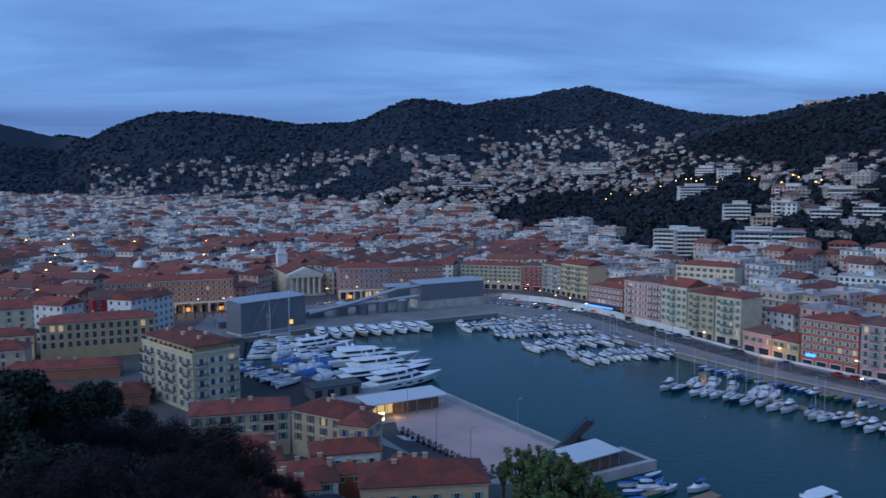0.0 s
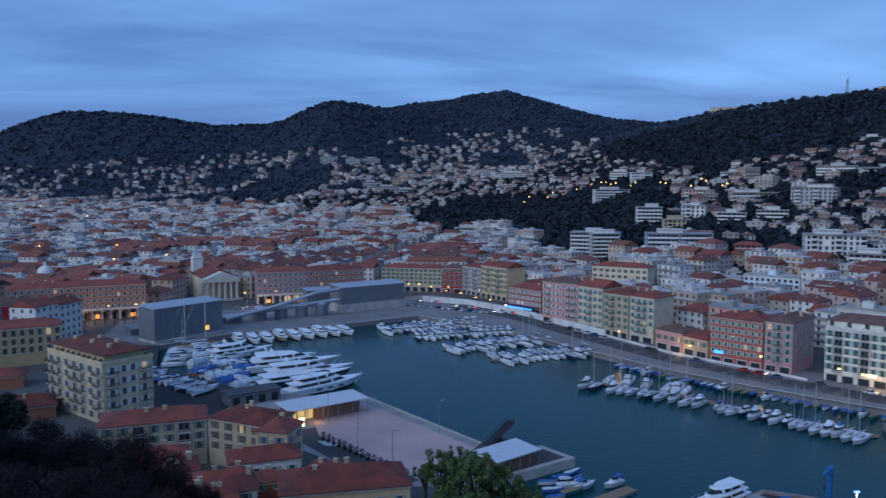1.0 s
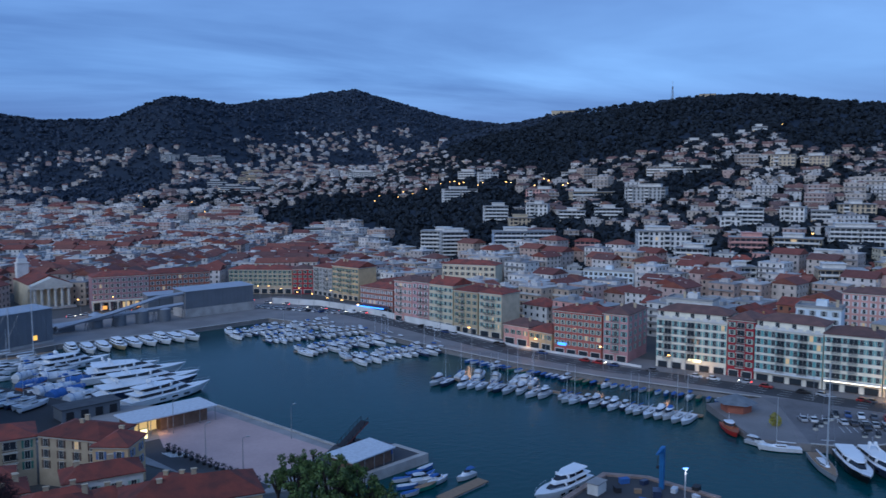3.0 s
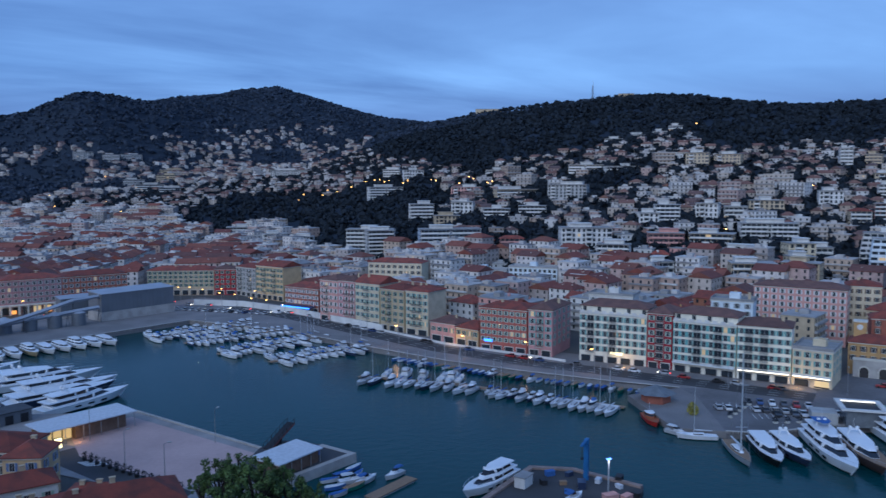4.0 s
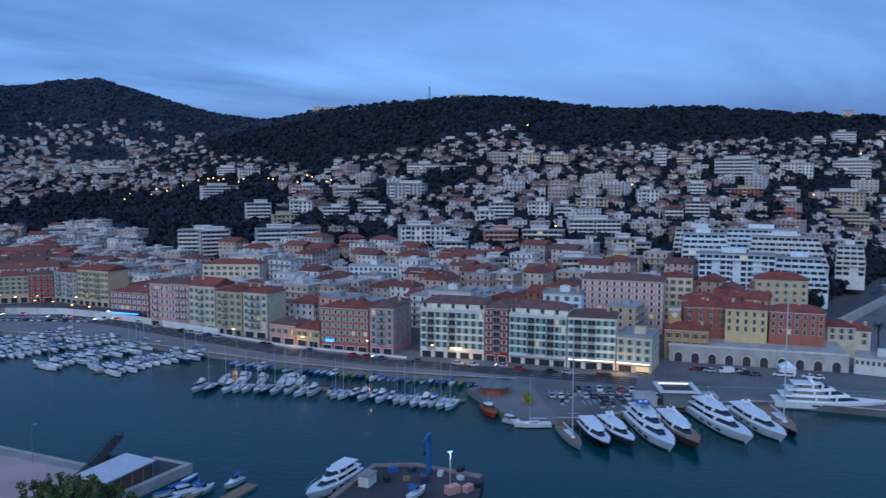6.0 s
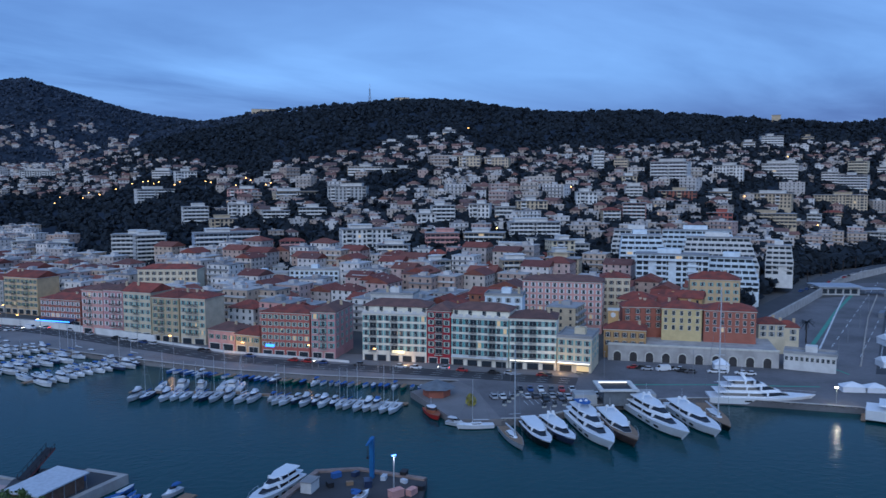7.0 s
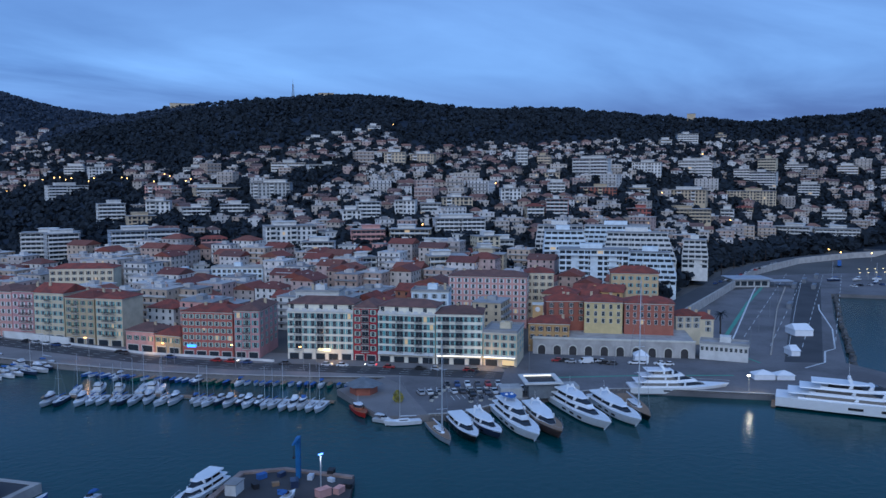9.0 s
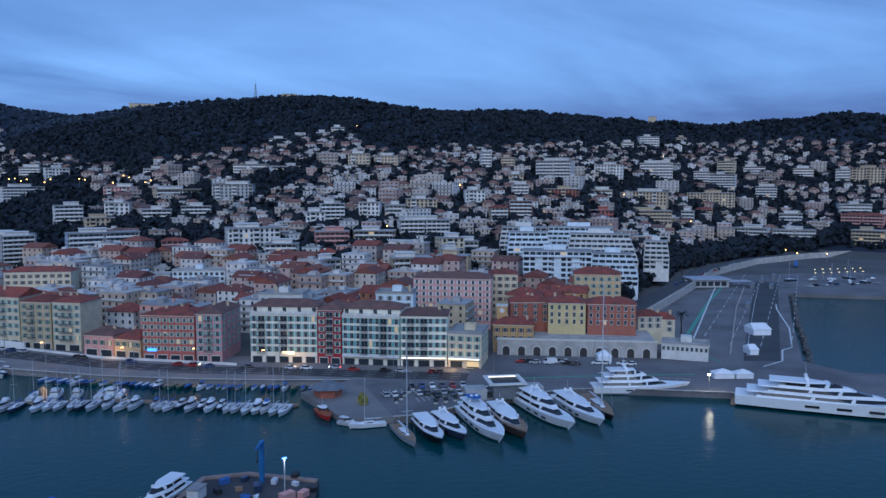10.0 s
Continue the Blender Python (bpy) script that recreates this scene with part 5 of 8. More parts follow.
def town():
    """Streets of close-built town houses on the flat land, and between the quay and the slope."""
    rng = random.Random(11)
    singles = 0
    ca, sa = math.cos(radians(17)), math.sin(radians(17))
    spots = []
    cell = 13.5
    for i in range(-122, 66):
        for j in range(0, 182):
            if i % 6 == 0 or j % 7 == 0:
                continue
            ux, uy = i * cell + rng.uniform(-1, 1), 90 + j * cell + rng.uniform(-1, 1)
            x, y = ux * ca + uy * sa, -ux * sa + uy * ca
            r, az = math.hypot(x, y), math.degrees(math.atan2(x, y))
            if not (-36 < az < 66 and 190 < r < 2350) or (az < 4 and r < 345):
                continue
            z = land(x, y)
            if z > 26 or (az > 10 and z > 16) or open_ground(x, y) or wooded(x, y) or (r < 200):
                continue
            spots.append((r, x, y, az, i // 6, j // 7))
    spots.sort()
    for r, x, y, az, bi, bj in spots:
        big = 1.1 if r > 1150 else 1.0
        if not is_free(x, y, 5.4):
            continue
        take(x, y, 4.0)
        w, d = rng.uniform(12.5, 16) * big, rng.uniform(12, 14) * big
        h = rng.choice((11, 13, 14, 14, 15, 16)) + rng.uniform(-1.2, 1.2) - (4 if az > 7 and r < 520 else 0)
        far = min(1, max(0, (r - 420) / 420))
        flat = rng.random() < (0.2 if az < 8 else 0.55) + 0.62 * far
        if r > 900 and rng.random() < 0.02:
            h += 8
            flat = True
        turned = (bi * 7 + bj * 3) % 3 == 0
        yaw = -17 + (90 if turned else 0) if az < 7 else rng.choice((-62, -62, 28))
        roof = "flat" if flat else rng.choice(("gable", "gable", "gable", "hip"))
        if az >= 7 and r < 520:
            w, d, h = rng.uniform(13, 16.5), rng.uniform(12, 14), rng.uniform(11, 17)
        if az < 7 and roof == "gable":
            w, d, h = 14.6 * big, 12.4 * big, 13.4 + (bi * 5 + bj * 3) % 4 + rng.uniform(-0.7, 0.7)
        if singles < 32 and r < 700:
            singles += 1
            villa(x, y, w, d, h, yaw, rng.choice(("cream", "beige", "pink", "white", "ochre", "grey", "white", "orange", "beige")), roof, group="town houses")
        else:
            villa(x, y, w, d, h, yaw, "white", roof, JOINED)


def hillside():
    rng = random.Random(23)
    singles = 0
    spots = []
    for _ in range(26000):
        az = rng.uniform(-24, 82)
        r = rng.uniform(330, 2700) if az < 22 else rng.uniform(350, 1250)
        spots.append((r, az))
    spots.sort()
    for r, az in spots:
        x, y = r * math.sin(radians(az)), r * math.cos(radians(az))
        z = land(x, y)
        if z < 6 or open_ground(x, y) or wooded(x, y):
            continue
        # hamlets with woods between them
        if az < 15 and r > 1350 and math.sin(x * 0.019 + 1.3) * math.sin(y * 0.012 + 0.4) + rng.uniform(-0.3, 0.3) < -0.28:
            continue
        top = np.interp(az, (-24, -12, -4, 2, 8, 14, 18, 24, 30, 36, 39, 40.5, 43, 56, 70, 82), (120, 140, 150, 170, 240, 230, 100, 80, 98, 116, 128, 100, 104, 112, 120, 105))
        if z > top or rng.random() < (0.12 if az < 14 else 0.25) + 0.6 * (max(0, z / top - 0.3)) + (0.1 if az < 0 else 0) + (0.2 if az < 14 and z > 170 else 0):
            continue
        if az > 16 and z < 84 and rng.random() < 0.2:
            w, d, h = rng.uniform(14, 24), rng.uniform(10, 13), rng.uniform(9, 15)
            flat = True
        elif z > 72 and r < 1300:
            w, d, h = rng.uniform(7, 11.5), rng.uniform(7, 9), rng.choice((5, 6, 7))
            flat = rng.random() < 0.64
        else:
            w, d, h = rng.uniform(7.5, 13), rng.uniform(7.5, 10), rng.choice((5.5, 6, 7, 9))
            flat = rng.random() < 0.64
        if r > 1300:
            w, h = w * 1.15, h * 1.1
        rad = max(w, d) * 0.56
        if not is_free(x, y, rad):
            continue
        take(x, y, rad * 0.9)
        yaw = -az + rng.uniform(-35, 35)
        roof = "flat" if flat else rng.choice(("hip", "hip", "gable"))
        if singles < 40 and r < 1000 and az > 12:
            singles += 1
            c = rng.choice(("white", "white", "cream", "beige", "pink", "white", "grey"))
            if w > 13.9:
                block(x, y, w, h, yaw, c, d, "white", solid=rng.random() < 0.5, roof="flat" if flat else "hip", group="smaller blocks on the hillside")
            else:
                villa(x, y, w, d, h, yaw, c, roof)
        else:
            villa(x, y, w, d, h, yaw, "white", roof, JOINED2)


town()
hillside()
M_TOWN = piece_colours("town_plaster", [(0.54, 0.46, 0.40), (0.66, 0.60, 0.56), (0.45, 0.32, 0.26), (0.52, 0.37, 0.33), (0.70, 0.66, 0.62), (0.42, 0.36, 0.33), (0.50, 0.38, 0.29)])
M_TOWN_ROOF = piece_colours("town_roof_tiles", [(0.22, 0.065, 0.048), (0.17, 0.06, 0.05), (0.25, 0.085, 0.06), (0.15, 0.07, 0.06), (0.20, 0.075, 0.055)], rough=0.95)
M_HILL_ROOF = piece_colours("hill_roof_tiles", [(0.20, 0.10, 0.08), (0.15, 0.09, 0.08), (0.23, 0.12, 0.09), (0.13, 0.085, 0.08)], rough=0.95)
M_TOWN_FLAT = piece_colours("town_flat_roofs", [(0.43, 0.41, 0.40), (0.56, 0.54, 0.52), (0.27, 0.26, 0.26), (0.48, 0.44, 0.41)])
M_HILL = piece_colours("hill_plaster", [(0.55, 0.51, 0.475), (0.46, 0.39, 0.33), (0.64, 0.61, 0.58), (0.39, 0.30, 0.24), (0.49, 0.42, 0.36), (0.43, 0.30, 0.26)])
for J, wall, tiles, lab in ((JOINED, M_TOWN, M_TOWN_ROOF, "close-built far town houses with red and pale roofs"), (JOINED2, M_HILL, M_HILL_ROOF, "scattered pale houses on the far slopes")):
    ob = thing("far_houses", None, [], lab, "houses", kind="stuff")
    part("walls", J["wall"], [wall], ob, kind="stuff")
    part("roofs", J["roof"], [tiles], ob, kind="stuff")
    part("flat_roofs", J["flat"], [M_TOWN_FLAT], ob, kind="stuff")
    part("glazing", J["glass"], [M_GLASS], ob, kind="stuff")
    part("lit_glazing", J["lit"], [M_LIT], ob, kind="stuff")

# ---------- woods on the hills ----------


def leaf_cloud(centres, sizes, n, rng, flat=0.75, leaf=0.32, thin=1.0):
    """Many crowns at once: n folded leaf sprays to a crown, spread through an uneven dome."""
    k = len(centres)
    v = rng.normal(size=(k, n, 3))
    v /= np.linalg.norm(v, axis=2, keepdims=True)
    v *= rng.uniform(0.5, 1.05, (k, n, 1))
    v[..., 2] *= flat
    c = centres[:, None, :] + v * sizes[:, None, None]
    a = rng.normal(size=(k, n, 3))
    a /= np.linalg.norm(a, axis=2, keepdims=True)
    b = np.cross(a, v)
    b /= np.linalg.norm(b, axis=2, keepdims=True) + 1e-6
    b = b * thin
    s = sizes[:, None, None] * leaf * rng.uniform(0.7, 1.4, (k, n, 1))
    q = np.stack([c - a * s - b * s * 0.6, c + a * s * 0.7 - b * s, c + a * s + b * s * 0.6, c - a * s * 0.8 + b * s], 2).reshape(-1, 3)
    f = np.arange(len(q)).reshape(-1, 4)
    return q, f


def cloud_mesh(name, q, f, mat):
    me = bpy.data.meshes.new(name)
    me.from_pydata(q.tolist(), [], f.tolist())
    me.materials.append(mat)
    me.update()
    return me


def woods():
    rng = np.random.default_rng(5)
    az = np.radians(np.concatenate([rng.uniform(12, 84, 15000), rng.uniform(-32, 26, 19000)]))
    r = np.concatenate([rng.uniform(400, 1330, 15000), 900 + 2500 * rng.uniform(0, 1, 19000) ** 1.3])
    x, y = r * np.sin(az), r * np.cos(az)
    z = height(x, y)
    keep = []
    for i in range(len(x)):
        if z[i] < 7 or open_ground(x[i], y[i]):
            continue
        if is_free(x[i], y[i], 0.6 if r[i] < 1300 else 3.2):
            keep.append(i)
    keep = np.array(keep)
    x, y, z, r = x[keep], y[keep], z[keep], r[keep]
    n_own = len(keep)
    side = [lerp((440, 252), (520, 281), f) for f in rng.uniform(0, 1, 110)] + [lerp((520, 281), (600, 294), f) for f in rng.uniform(0, 1, 110)] + [lerp((600, 294), (690, 281), f) for f in rng.uniform(0, 1, 110)] + [lerp((690, 281), (800, 240), f) for f in rng.uniform(0, 1, 130)] + [lerp((345, 212), (440, 256), f) for f in rng.uniform(0, 1, 90)]
    sx = np.array([c[0] for c in side]) + rng.uniform(-1, 1, len(side)) * 3 + rng.uniform(0, 14, len(side)) * 0.3
    sy = np.array([c[1] for c in side]) + rng.uniform(0, 34, len(side))
    gx, gy = [], []
    for cell in list(GRID.values()):
        for hx, hy, hr in cell:
            if land(hx, hy) > 9 and math.hypot(hx, hy) < 2900:
                for _ in range(5 if math.hypot(hx, hy) < 1300 else 1):
                    a = rng.uniform(0, 2 * math.pi)
                    dd = hr * rng.uniform(0.95, 1.5) + 1.2
                    gx.append(hx + dd * math.cos(a))
                    gy.append(hy + dd * math.sin(a))
    wedge = [(436, 246), (540, 280), (645, 292), (735, 279), (830, 242), (960, 330), (760, 400), (600, 360), (470, 290)]
    cand = [(rng.uniform(430, 960), rng.uniform(246, 400)) for _ in range(2400)]
    cand = [c for c in cand if inside(wedge, *c) and is_free(c[0], c[1], 1.0)]
    gx += [c[0] for c in cand]
    gy += [c[1] for c in cand]
    sx, sy = np.append(sx, gx), np.append(sy, gy)
    x, y, z, r = np.append(x, sx), np.append(y, sy), np.append(z, height(sx, sy) + np.where(np.arange(len(sx)) < len(side), 2.5, 0.4)), np.append(r, np.hypot(sx, sy))
    size = rng.uniform(2.0, 4.4, len(x)) * np.interp(r, (1000, 1500, 2500), (1.0, 1.35, 2.0)) * np.where((np.arange(len(x)) >= n_own) & (np.arange(len(x)) < n_own + len(side)), 1.4, 1.0) * np.where(np.arange(len(x)) >= n_own, np.interp(r, (1300, 1600), (1.0, 0.6)), 1.0)
    c = np.stack([x, y, z + size * 0.75], -1)
    # crowns beyond 1300 m take the leaf colour with haze painted in
    for pick, mat, lab in ((r <= 1300, M_LEAF, "dark evergreen woods and gardens on the slopes"), (r > 1300, M_LEAF_HAZE, "woods on the far hills, leaf colour paled and blued for haze")):
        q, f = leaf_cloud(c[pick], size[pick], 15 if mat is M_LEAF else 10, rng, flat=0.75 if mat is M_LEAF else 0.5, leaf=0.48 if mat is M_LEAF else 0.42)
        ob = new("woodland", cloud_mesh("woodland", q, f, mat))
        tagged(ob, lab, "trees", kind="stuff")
    # pines along the crest
    azr = np.radians(np.arange(13, 84, 0.16) + rng.uniform(-0.06, 0.06, len(np.arange(13, 84, 0.16))))
    rr = np.interp(np.degrees(azr), (-40, 10, 20, 35, 60, 80), (1500, 1500, 1500, 1300, 1250, 1300)) + rng.uniform(-25, 10, len(azr))
    x, y = rr * np.sin(azr), rr * np.cos(azr)
    s = rng.uniform(2.6, 6.0, len(x))
    c = np.stack([x, y, height(x, y) + rng.uniform(1.5, 6.5, len(x))], -1)
    q, f = leaf_cloud(c, s, 26, rng, flat=0.55, leaf=0.42)
    azr = np.radians(np.arange(-26, 17, 0.12))
    rr = np.interp(np.degrees(azr), FAR_DAZ, FAR_D) + rng.uniform(-60, 20, len(azr))
    x, y = rr * np.sin(azr), rr * np.cos(azr)
    c = np.stack([x, y, height(x, y) + rng.uniform(0, 6, len(x))], -1)
    q2, f2 = leaf_cloud(c, rng.uniform(5, 10, len(x)), 14, rng, flat=0.6, leaf=0.5)
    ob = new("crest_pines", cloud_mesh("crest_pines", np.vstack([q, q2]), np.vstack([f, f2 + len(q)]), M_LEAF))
    tagged(ob, "uneven line of pines along the crests", "trees", kind="stuff")


woods()


def hill_mast():
    a = radians(32.7)
    x, y = 1310 * math.sin(a), 1310 * math.cos(a)
    z = land(x, y)
    ob = thing("radio_mast", None, [], "tall lattice radio mast on the ridge", "mast", m=pose(x, y, z))
    b = Mesh()
    for s, t in ((-1, -1), (1, -1), (1, 1), (-1, 1)):
        b.tube((s * 2.2, t * 2.2, -2), (s * 0.4, t * 0.4, 28), 0.25, n=4)
    for k in range(8):
        z0, w = k * 3.5, 2.2 - 1.8 * k / 8
        b.tube((-w, -w, z0), (w * 0.85, -w * 0.85, z0 + 3.5), 0.15, n=4).tube((w, w, z0), (-w * 0.85, w * 0.85, z0 + 3.5), 0.15, n=4)
    part("lattice", b, [M_RAIL], ob)
    part("aerial", Mesh().tube((0, 0, 28), (0, 0, 36), 0.2, n=5), [M_RAIL], ob)


hill_mast()
for a, d, w, h, lab in ((25.6, 1430, 60, 9, "long pale fort on the ridge"), (35.0, 1285, 24, 9, "white villa on the ridge"), (60.7, 1235, 12, 14, "pale tower on the ridge")):
    x, y = d * math.sin(radians(a)), d * math.cos(radians(a))
    ob = thing("hilltop_building", None, [], lab, "building", m=pose(x, y, land(x, y), 0, 0, -a))
    part("wall", Mesh().box(-w / 2, 0, -8, w / 2, 10, h), [plaster("beige")], ob)
    part("roof", Mesh().box(-w / 2 - 0.4, -0.4, h, w / 2 + 0.4, 10.4, h + 0.5), [M_ROOF_FLAT], ob)

# ---------- boats ----------
M_TEAK = material("teak_deck", (0.28, 0.18, 0.11), 0.7, var=0.2, scale=1.5)
M_BOAT = material("weathered_white_gelcoat", (0.62, 0.63, 0.645), 0.35, var=0.15, scale=0.5, rand=0.32)
M_NAVY = material("navy_hull_paint", (0.03, 0.045, 0.09), 0.3, var=0.1)
M_BLACKHULL = material("black_hull_paint", (0.012, 0.012, 0.014), 0.3, var=0.1)
M_REDHULL = material("red_hull_paint", (0.42, 0.03, 0.025), 0.4, var=0.1)
M_GREY_HULL = material("grey_hull_paint", (0.32, 0.34, 0.36), 0.35, var=0.08)
M_CANVAS_BLUE = material("blue_canvas", (0.04, 0.13, 0.36), 0.85, var=0.2, scale=1.5)
M_CANVAS_PALE = material("pale_canvas", (0.55, 0.58, 0.62), 0.85, var=0.15, scale=1.2)
M_ALU = material("bright_mast_metal", (0.62, 0.64, 0.66), 0.35, metal=0.5, var=0.05)
M_TINT = material("tinted_boat_glass", (0.012, 0.014, 0.018), 0.1, var=0.1, spec=0.6)
M_ORANGE = material("orange_paint", (0.32, 0.09, 0.035), 0.6, var=0.15)


def hull_rings(L, B, F, full=0.5, rake=0.08, n=9):
    rings, deck = [], []
    for i in range(n):
        u = i / (n - 1)
        hb = B / 2 * (0.9 + 0.1 * min(1, u * 4)) * (1 - max(0, (u - full) / (1 - full)) ** 2.1) + 0.02
        zs = F * (1 + 0.32 * u * u)
        x = L * u
        lo = x - L * rake * u * u
        rings.append([(x, hb, zs), (lo, hb * 0.86, F * 0.2), (lo - 0.02, hb * 0.25, -0.35), (lo - 0.02, -hb * 0.25, -0.35), (lo, -hb * 0.86, F * 0.2), (x, -hb, zs)])
        deck.append((x, hb, zs))
    return rings, deck


def hull_mesh(L, B, F, full=0.5, rake=0.08):
    rings, deck = hull_rings(L, B, F, full, rake)
    h = Mesh().hull(rings)
    for q in range((len(rings) - 1) * 6):
        h.m[q] = 1 if q % 6 in (1, 2, 3) else 0      # dark bottom paint under the topsides, also standing in for the hull's shade
    return h, deck


def deck_mesh(deck, drop=0.12, inset=0.94):
    rings = []
    for k, (x, hb, z) in enumerate(deck):
        x = x - (0.15 if k == len(deck) - 1 else 0)
        rings.append([(x, -hb * inset, z - drop * 2), (x, hb * inset, z - drop * 2), (x, hb * inset, z + 0.03), (x, -hb * inset, z + 0.03)])
    return Mesh().hull(rings)


def tier(x0, x1, b, z0, z1, nose=0.3, back=0.04, taper=0.85):
    """A deckhouse: blunt astern, pointed and raked forward."""
    L = x1 - x0
    out = []
    for z, k, sh in ((z0, 1.0, 0), (z1, taper, 1)):
        xa, xb = x0 + sh * back * L, x1 - sh * nose * L
        out.append([(xa, -b * k, z), (xa + (xb - xa) * 0.62, -b * k, z), (xb, -b * k * 0.35, z), (xb, b * k * 0.35, z), (xa + (xb - xa) * 0.62, b * k, z), (xa, b * k, z)])
    return Mesh().hull(out)


def rail_mesh(deck, h=0.7, start=4):
    b = Mesh()
    for s in (-1, 1):
        for p, q in zip(deck[start:], deck[start + 1:]):
            b.tube((p[0], s * p[1] * 0.95, p[2] + h), (q[0], s * q[1] * 0.95, q[2] + h), 0.03, n=3)
            b.tube((p[0], s * p[1] * 0.95, p[2]), (p[0], s * p[1] * 0.95, p[2] + h), 0.025, n=3)
    return b


def small_boat(kind, L, hullm, topm, label):
    """motor: open launch with a cuddy; cruiser: cabin and flybridge; sail: coachroof, mast and furled sail; dinghy: small boat under a cover."""
    ob = thing({"motor": "motorboat", "cruiser": "cabin_cruiser", "sail": "sailing_boat", "dinghy": "dinghy"}[kind], None, [], label, "boat", "boats in the marina")
    B, F = L * (0.28 if kind != "sail" else 0.25), 0.75 + L * 0.045
    h, deck = hull_mesh(L, B, F)
    part("hull", h, [hullm, M_BLACKHULL], ob)
    part("deck", deck_mesh(deck), [M_BOAT if kind != "dinghy" else topm], ob)
    b = B / 2
    if kind == "motor":
        part("cuddy", tier(L * 0.38, L * 0.82, b * 0.72, F, F + 0.75, 0.35), [M_BOAT], ob)
        part("windscreen", tier(L * 0.36, L * 0.60, b * 0.66, F + 0.72, F + 1.2, 0.3), [M_TINT], ob)
        part("canopy", tier(L * 0.08, L * 0.48, b * 0.74, F + 1.22, F + 1.5, 0.1, 0.1), [topm], ob)
    elif kind == "cruiser":
        part("cabin", tier(L * 0.22, L * 0.80, b * 0.78, F, F + 1.0, 0.3), [M_BOAT], ob)
        part("window_band", tier(L * 0.24, L * 0.74, b * 0.73, F + 0.98, F + 1.5, 0.22), [M_TINT], ob)
        part("hardtop", tier(L * 0.20, L * 0.62, b * 0.74, F + 1.5, F + 1.75, 0.15), [M_BOAT], ob)
        part("flybridge", tier(L * 0.24, L * 0.46, b * 0.6, F + 1.75, F + 2.35, 0.3), [topm], ob)
    elif kind == "sail":
        part("coachroof", tier(L * 0.3, L * 0.74, b * 0.55, F, F + 0.55, 0.3), [M_BOAT], ob)
        part("windows", tier(L * 0.34, L * 0.66, b * 0.56, F + 0.2, F + 0.42, 0.1, taper=0.97), [M_TINT], ob)
        mast = part("mast", Mesh().tube((L * 0.56, 0, F), (L * 0.55, 0, F + L * 1.2), 0.09, 0.06, 5), [M_ALU], ob)
        part("spreader", Mesh().tube((L * 0.555, -0.9, F + L * 0.7), (L * 0.555, 0.9, F + L * 0.7), 0.04, n=3), [M_ALU], mast)
        part("furled_sail", Mesh().tube((L * 0.54, 0, F + 1.35), (L * 0.12, 0, F + 1.25), 0.2, 0.14, 6), [topm], ob)
        part("stay", Mesh().tube((L * 0.55, 0, F + L * 1.18), (L * 0.98, 0, F * 1.3), 0.03, n=3).tube((L * 0.55, 0, F + L * 1.18), (0.1, 0, F), 0.03, n=3), [M_RAIL], ob)
    else:
        part("cover", tier(L * 0.05, L * 0.9, b * 0.8, F, F + 0.35, 0.3, taper=0.3), [topm], ob)
    return ob


FLEET = {
    "motor": [small_boat("motor", 6.5, M_BOAT, M_CANVAS_BLUE, "white motor launch with a blue canopy"), small_boat("motor", 7.5, M_BOAT, M_CANVAS_PALE, "white motor launch with a pale canopy"),
              small_boat("motor", 7.0, M_NAVY, M_CANVAS_PALE, "dark blue motor launch with a pale canopy")],
    "cruiser": [small_boat("cruiser", 10.5, M_BOAT, M_BOAT, "white cabin cruiser with tinted windows"), small_boat("cruiser", 9.0, M_BOAT, M_CANVAS_BLUE, "white cabin cruiser with a blue bridge cover"),
                small_boat("cruiser", 11.5, M_BOAT, M_CANVAS_PALE, "white flybridge cruiser at its mooring"), small_boat("cruiser", 9.6, M_BOAT, M_CANVAS_PALE, "white cabin cruiser under a pale cover")],
    "sail": [small_boat("sail", 9.5, M_BOAT, M_CANVAS_BLUE, "white sailing boat with a blue sail cover"), small_boat("sail", 11.0, M_BOAT, M_CANVAS_PALE, "white sailing boat with furled sail"),
             small_boat("sail", 10.0, M_NAVY, M_CANVAS_BLUE, "navy sailing boat with a tall mast")],
    "dinghy": [small_boat("dinghy", 5.0, M_CANVAS_BLUE, M_CANVAS_PALE, "small blue fishing boat under a cover"), small_boat("dinghy", 4.6, M_BOAT, M_CANVAS_BLUE, "small white rowing boat with a blue cover"),
               small_boat("dinghy", 6.0, material("green_hull_paint", (0.02, 0.16, 0.11), 0.4, var=0.15), M_TEAK, "green fishing boat with a wooden deck"), small_boat("dinghy", 5.4, M_NAVY, M_CANVAS_BLUE, "small navy fishing boat under a blue cover")],
}
USED = set()
BR = random.Random(31)


def moor(kind, x, y, yaw):
    """One boat of the kind with its stern at x, y and its bow towards yaw; the first call for each model places the model itself."""
    ob = BR.choice(FLEET[kind])
    m = pose(x, y, 0.0, 0, 0, yaw)
    if ob.name not in USED:
        USED.add(ob.name)
        ob.matrix_world = m
        return ob
    return copy_thing(ob, m)


def pontoon(p, q, label, w=1.2):
    m, L = frame_of(p, q, 0)
    ob = thing("pontoon", None, [], label, "pontoon", "pontoons", m=m)
    n = max(1, int(L / 8))
    for i in range(n):
        part("deck_plank", Mesh().box(L * i / n + 0.05, -w, 0.35, L * (i + 1) / n - 0.05, w, 0.6), [M_TEAK], ob)
        part("float", Mesh().box(L * i / n + 1, -w + 0.1, -0.5, L * (i + 1) / n - 1, w - 0.1, 0.35), [M_GREY_HULL], ob)
    return ob


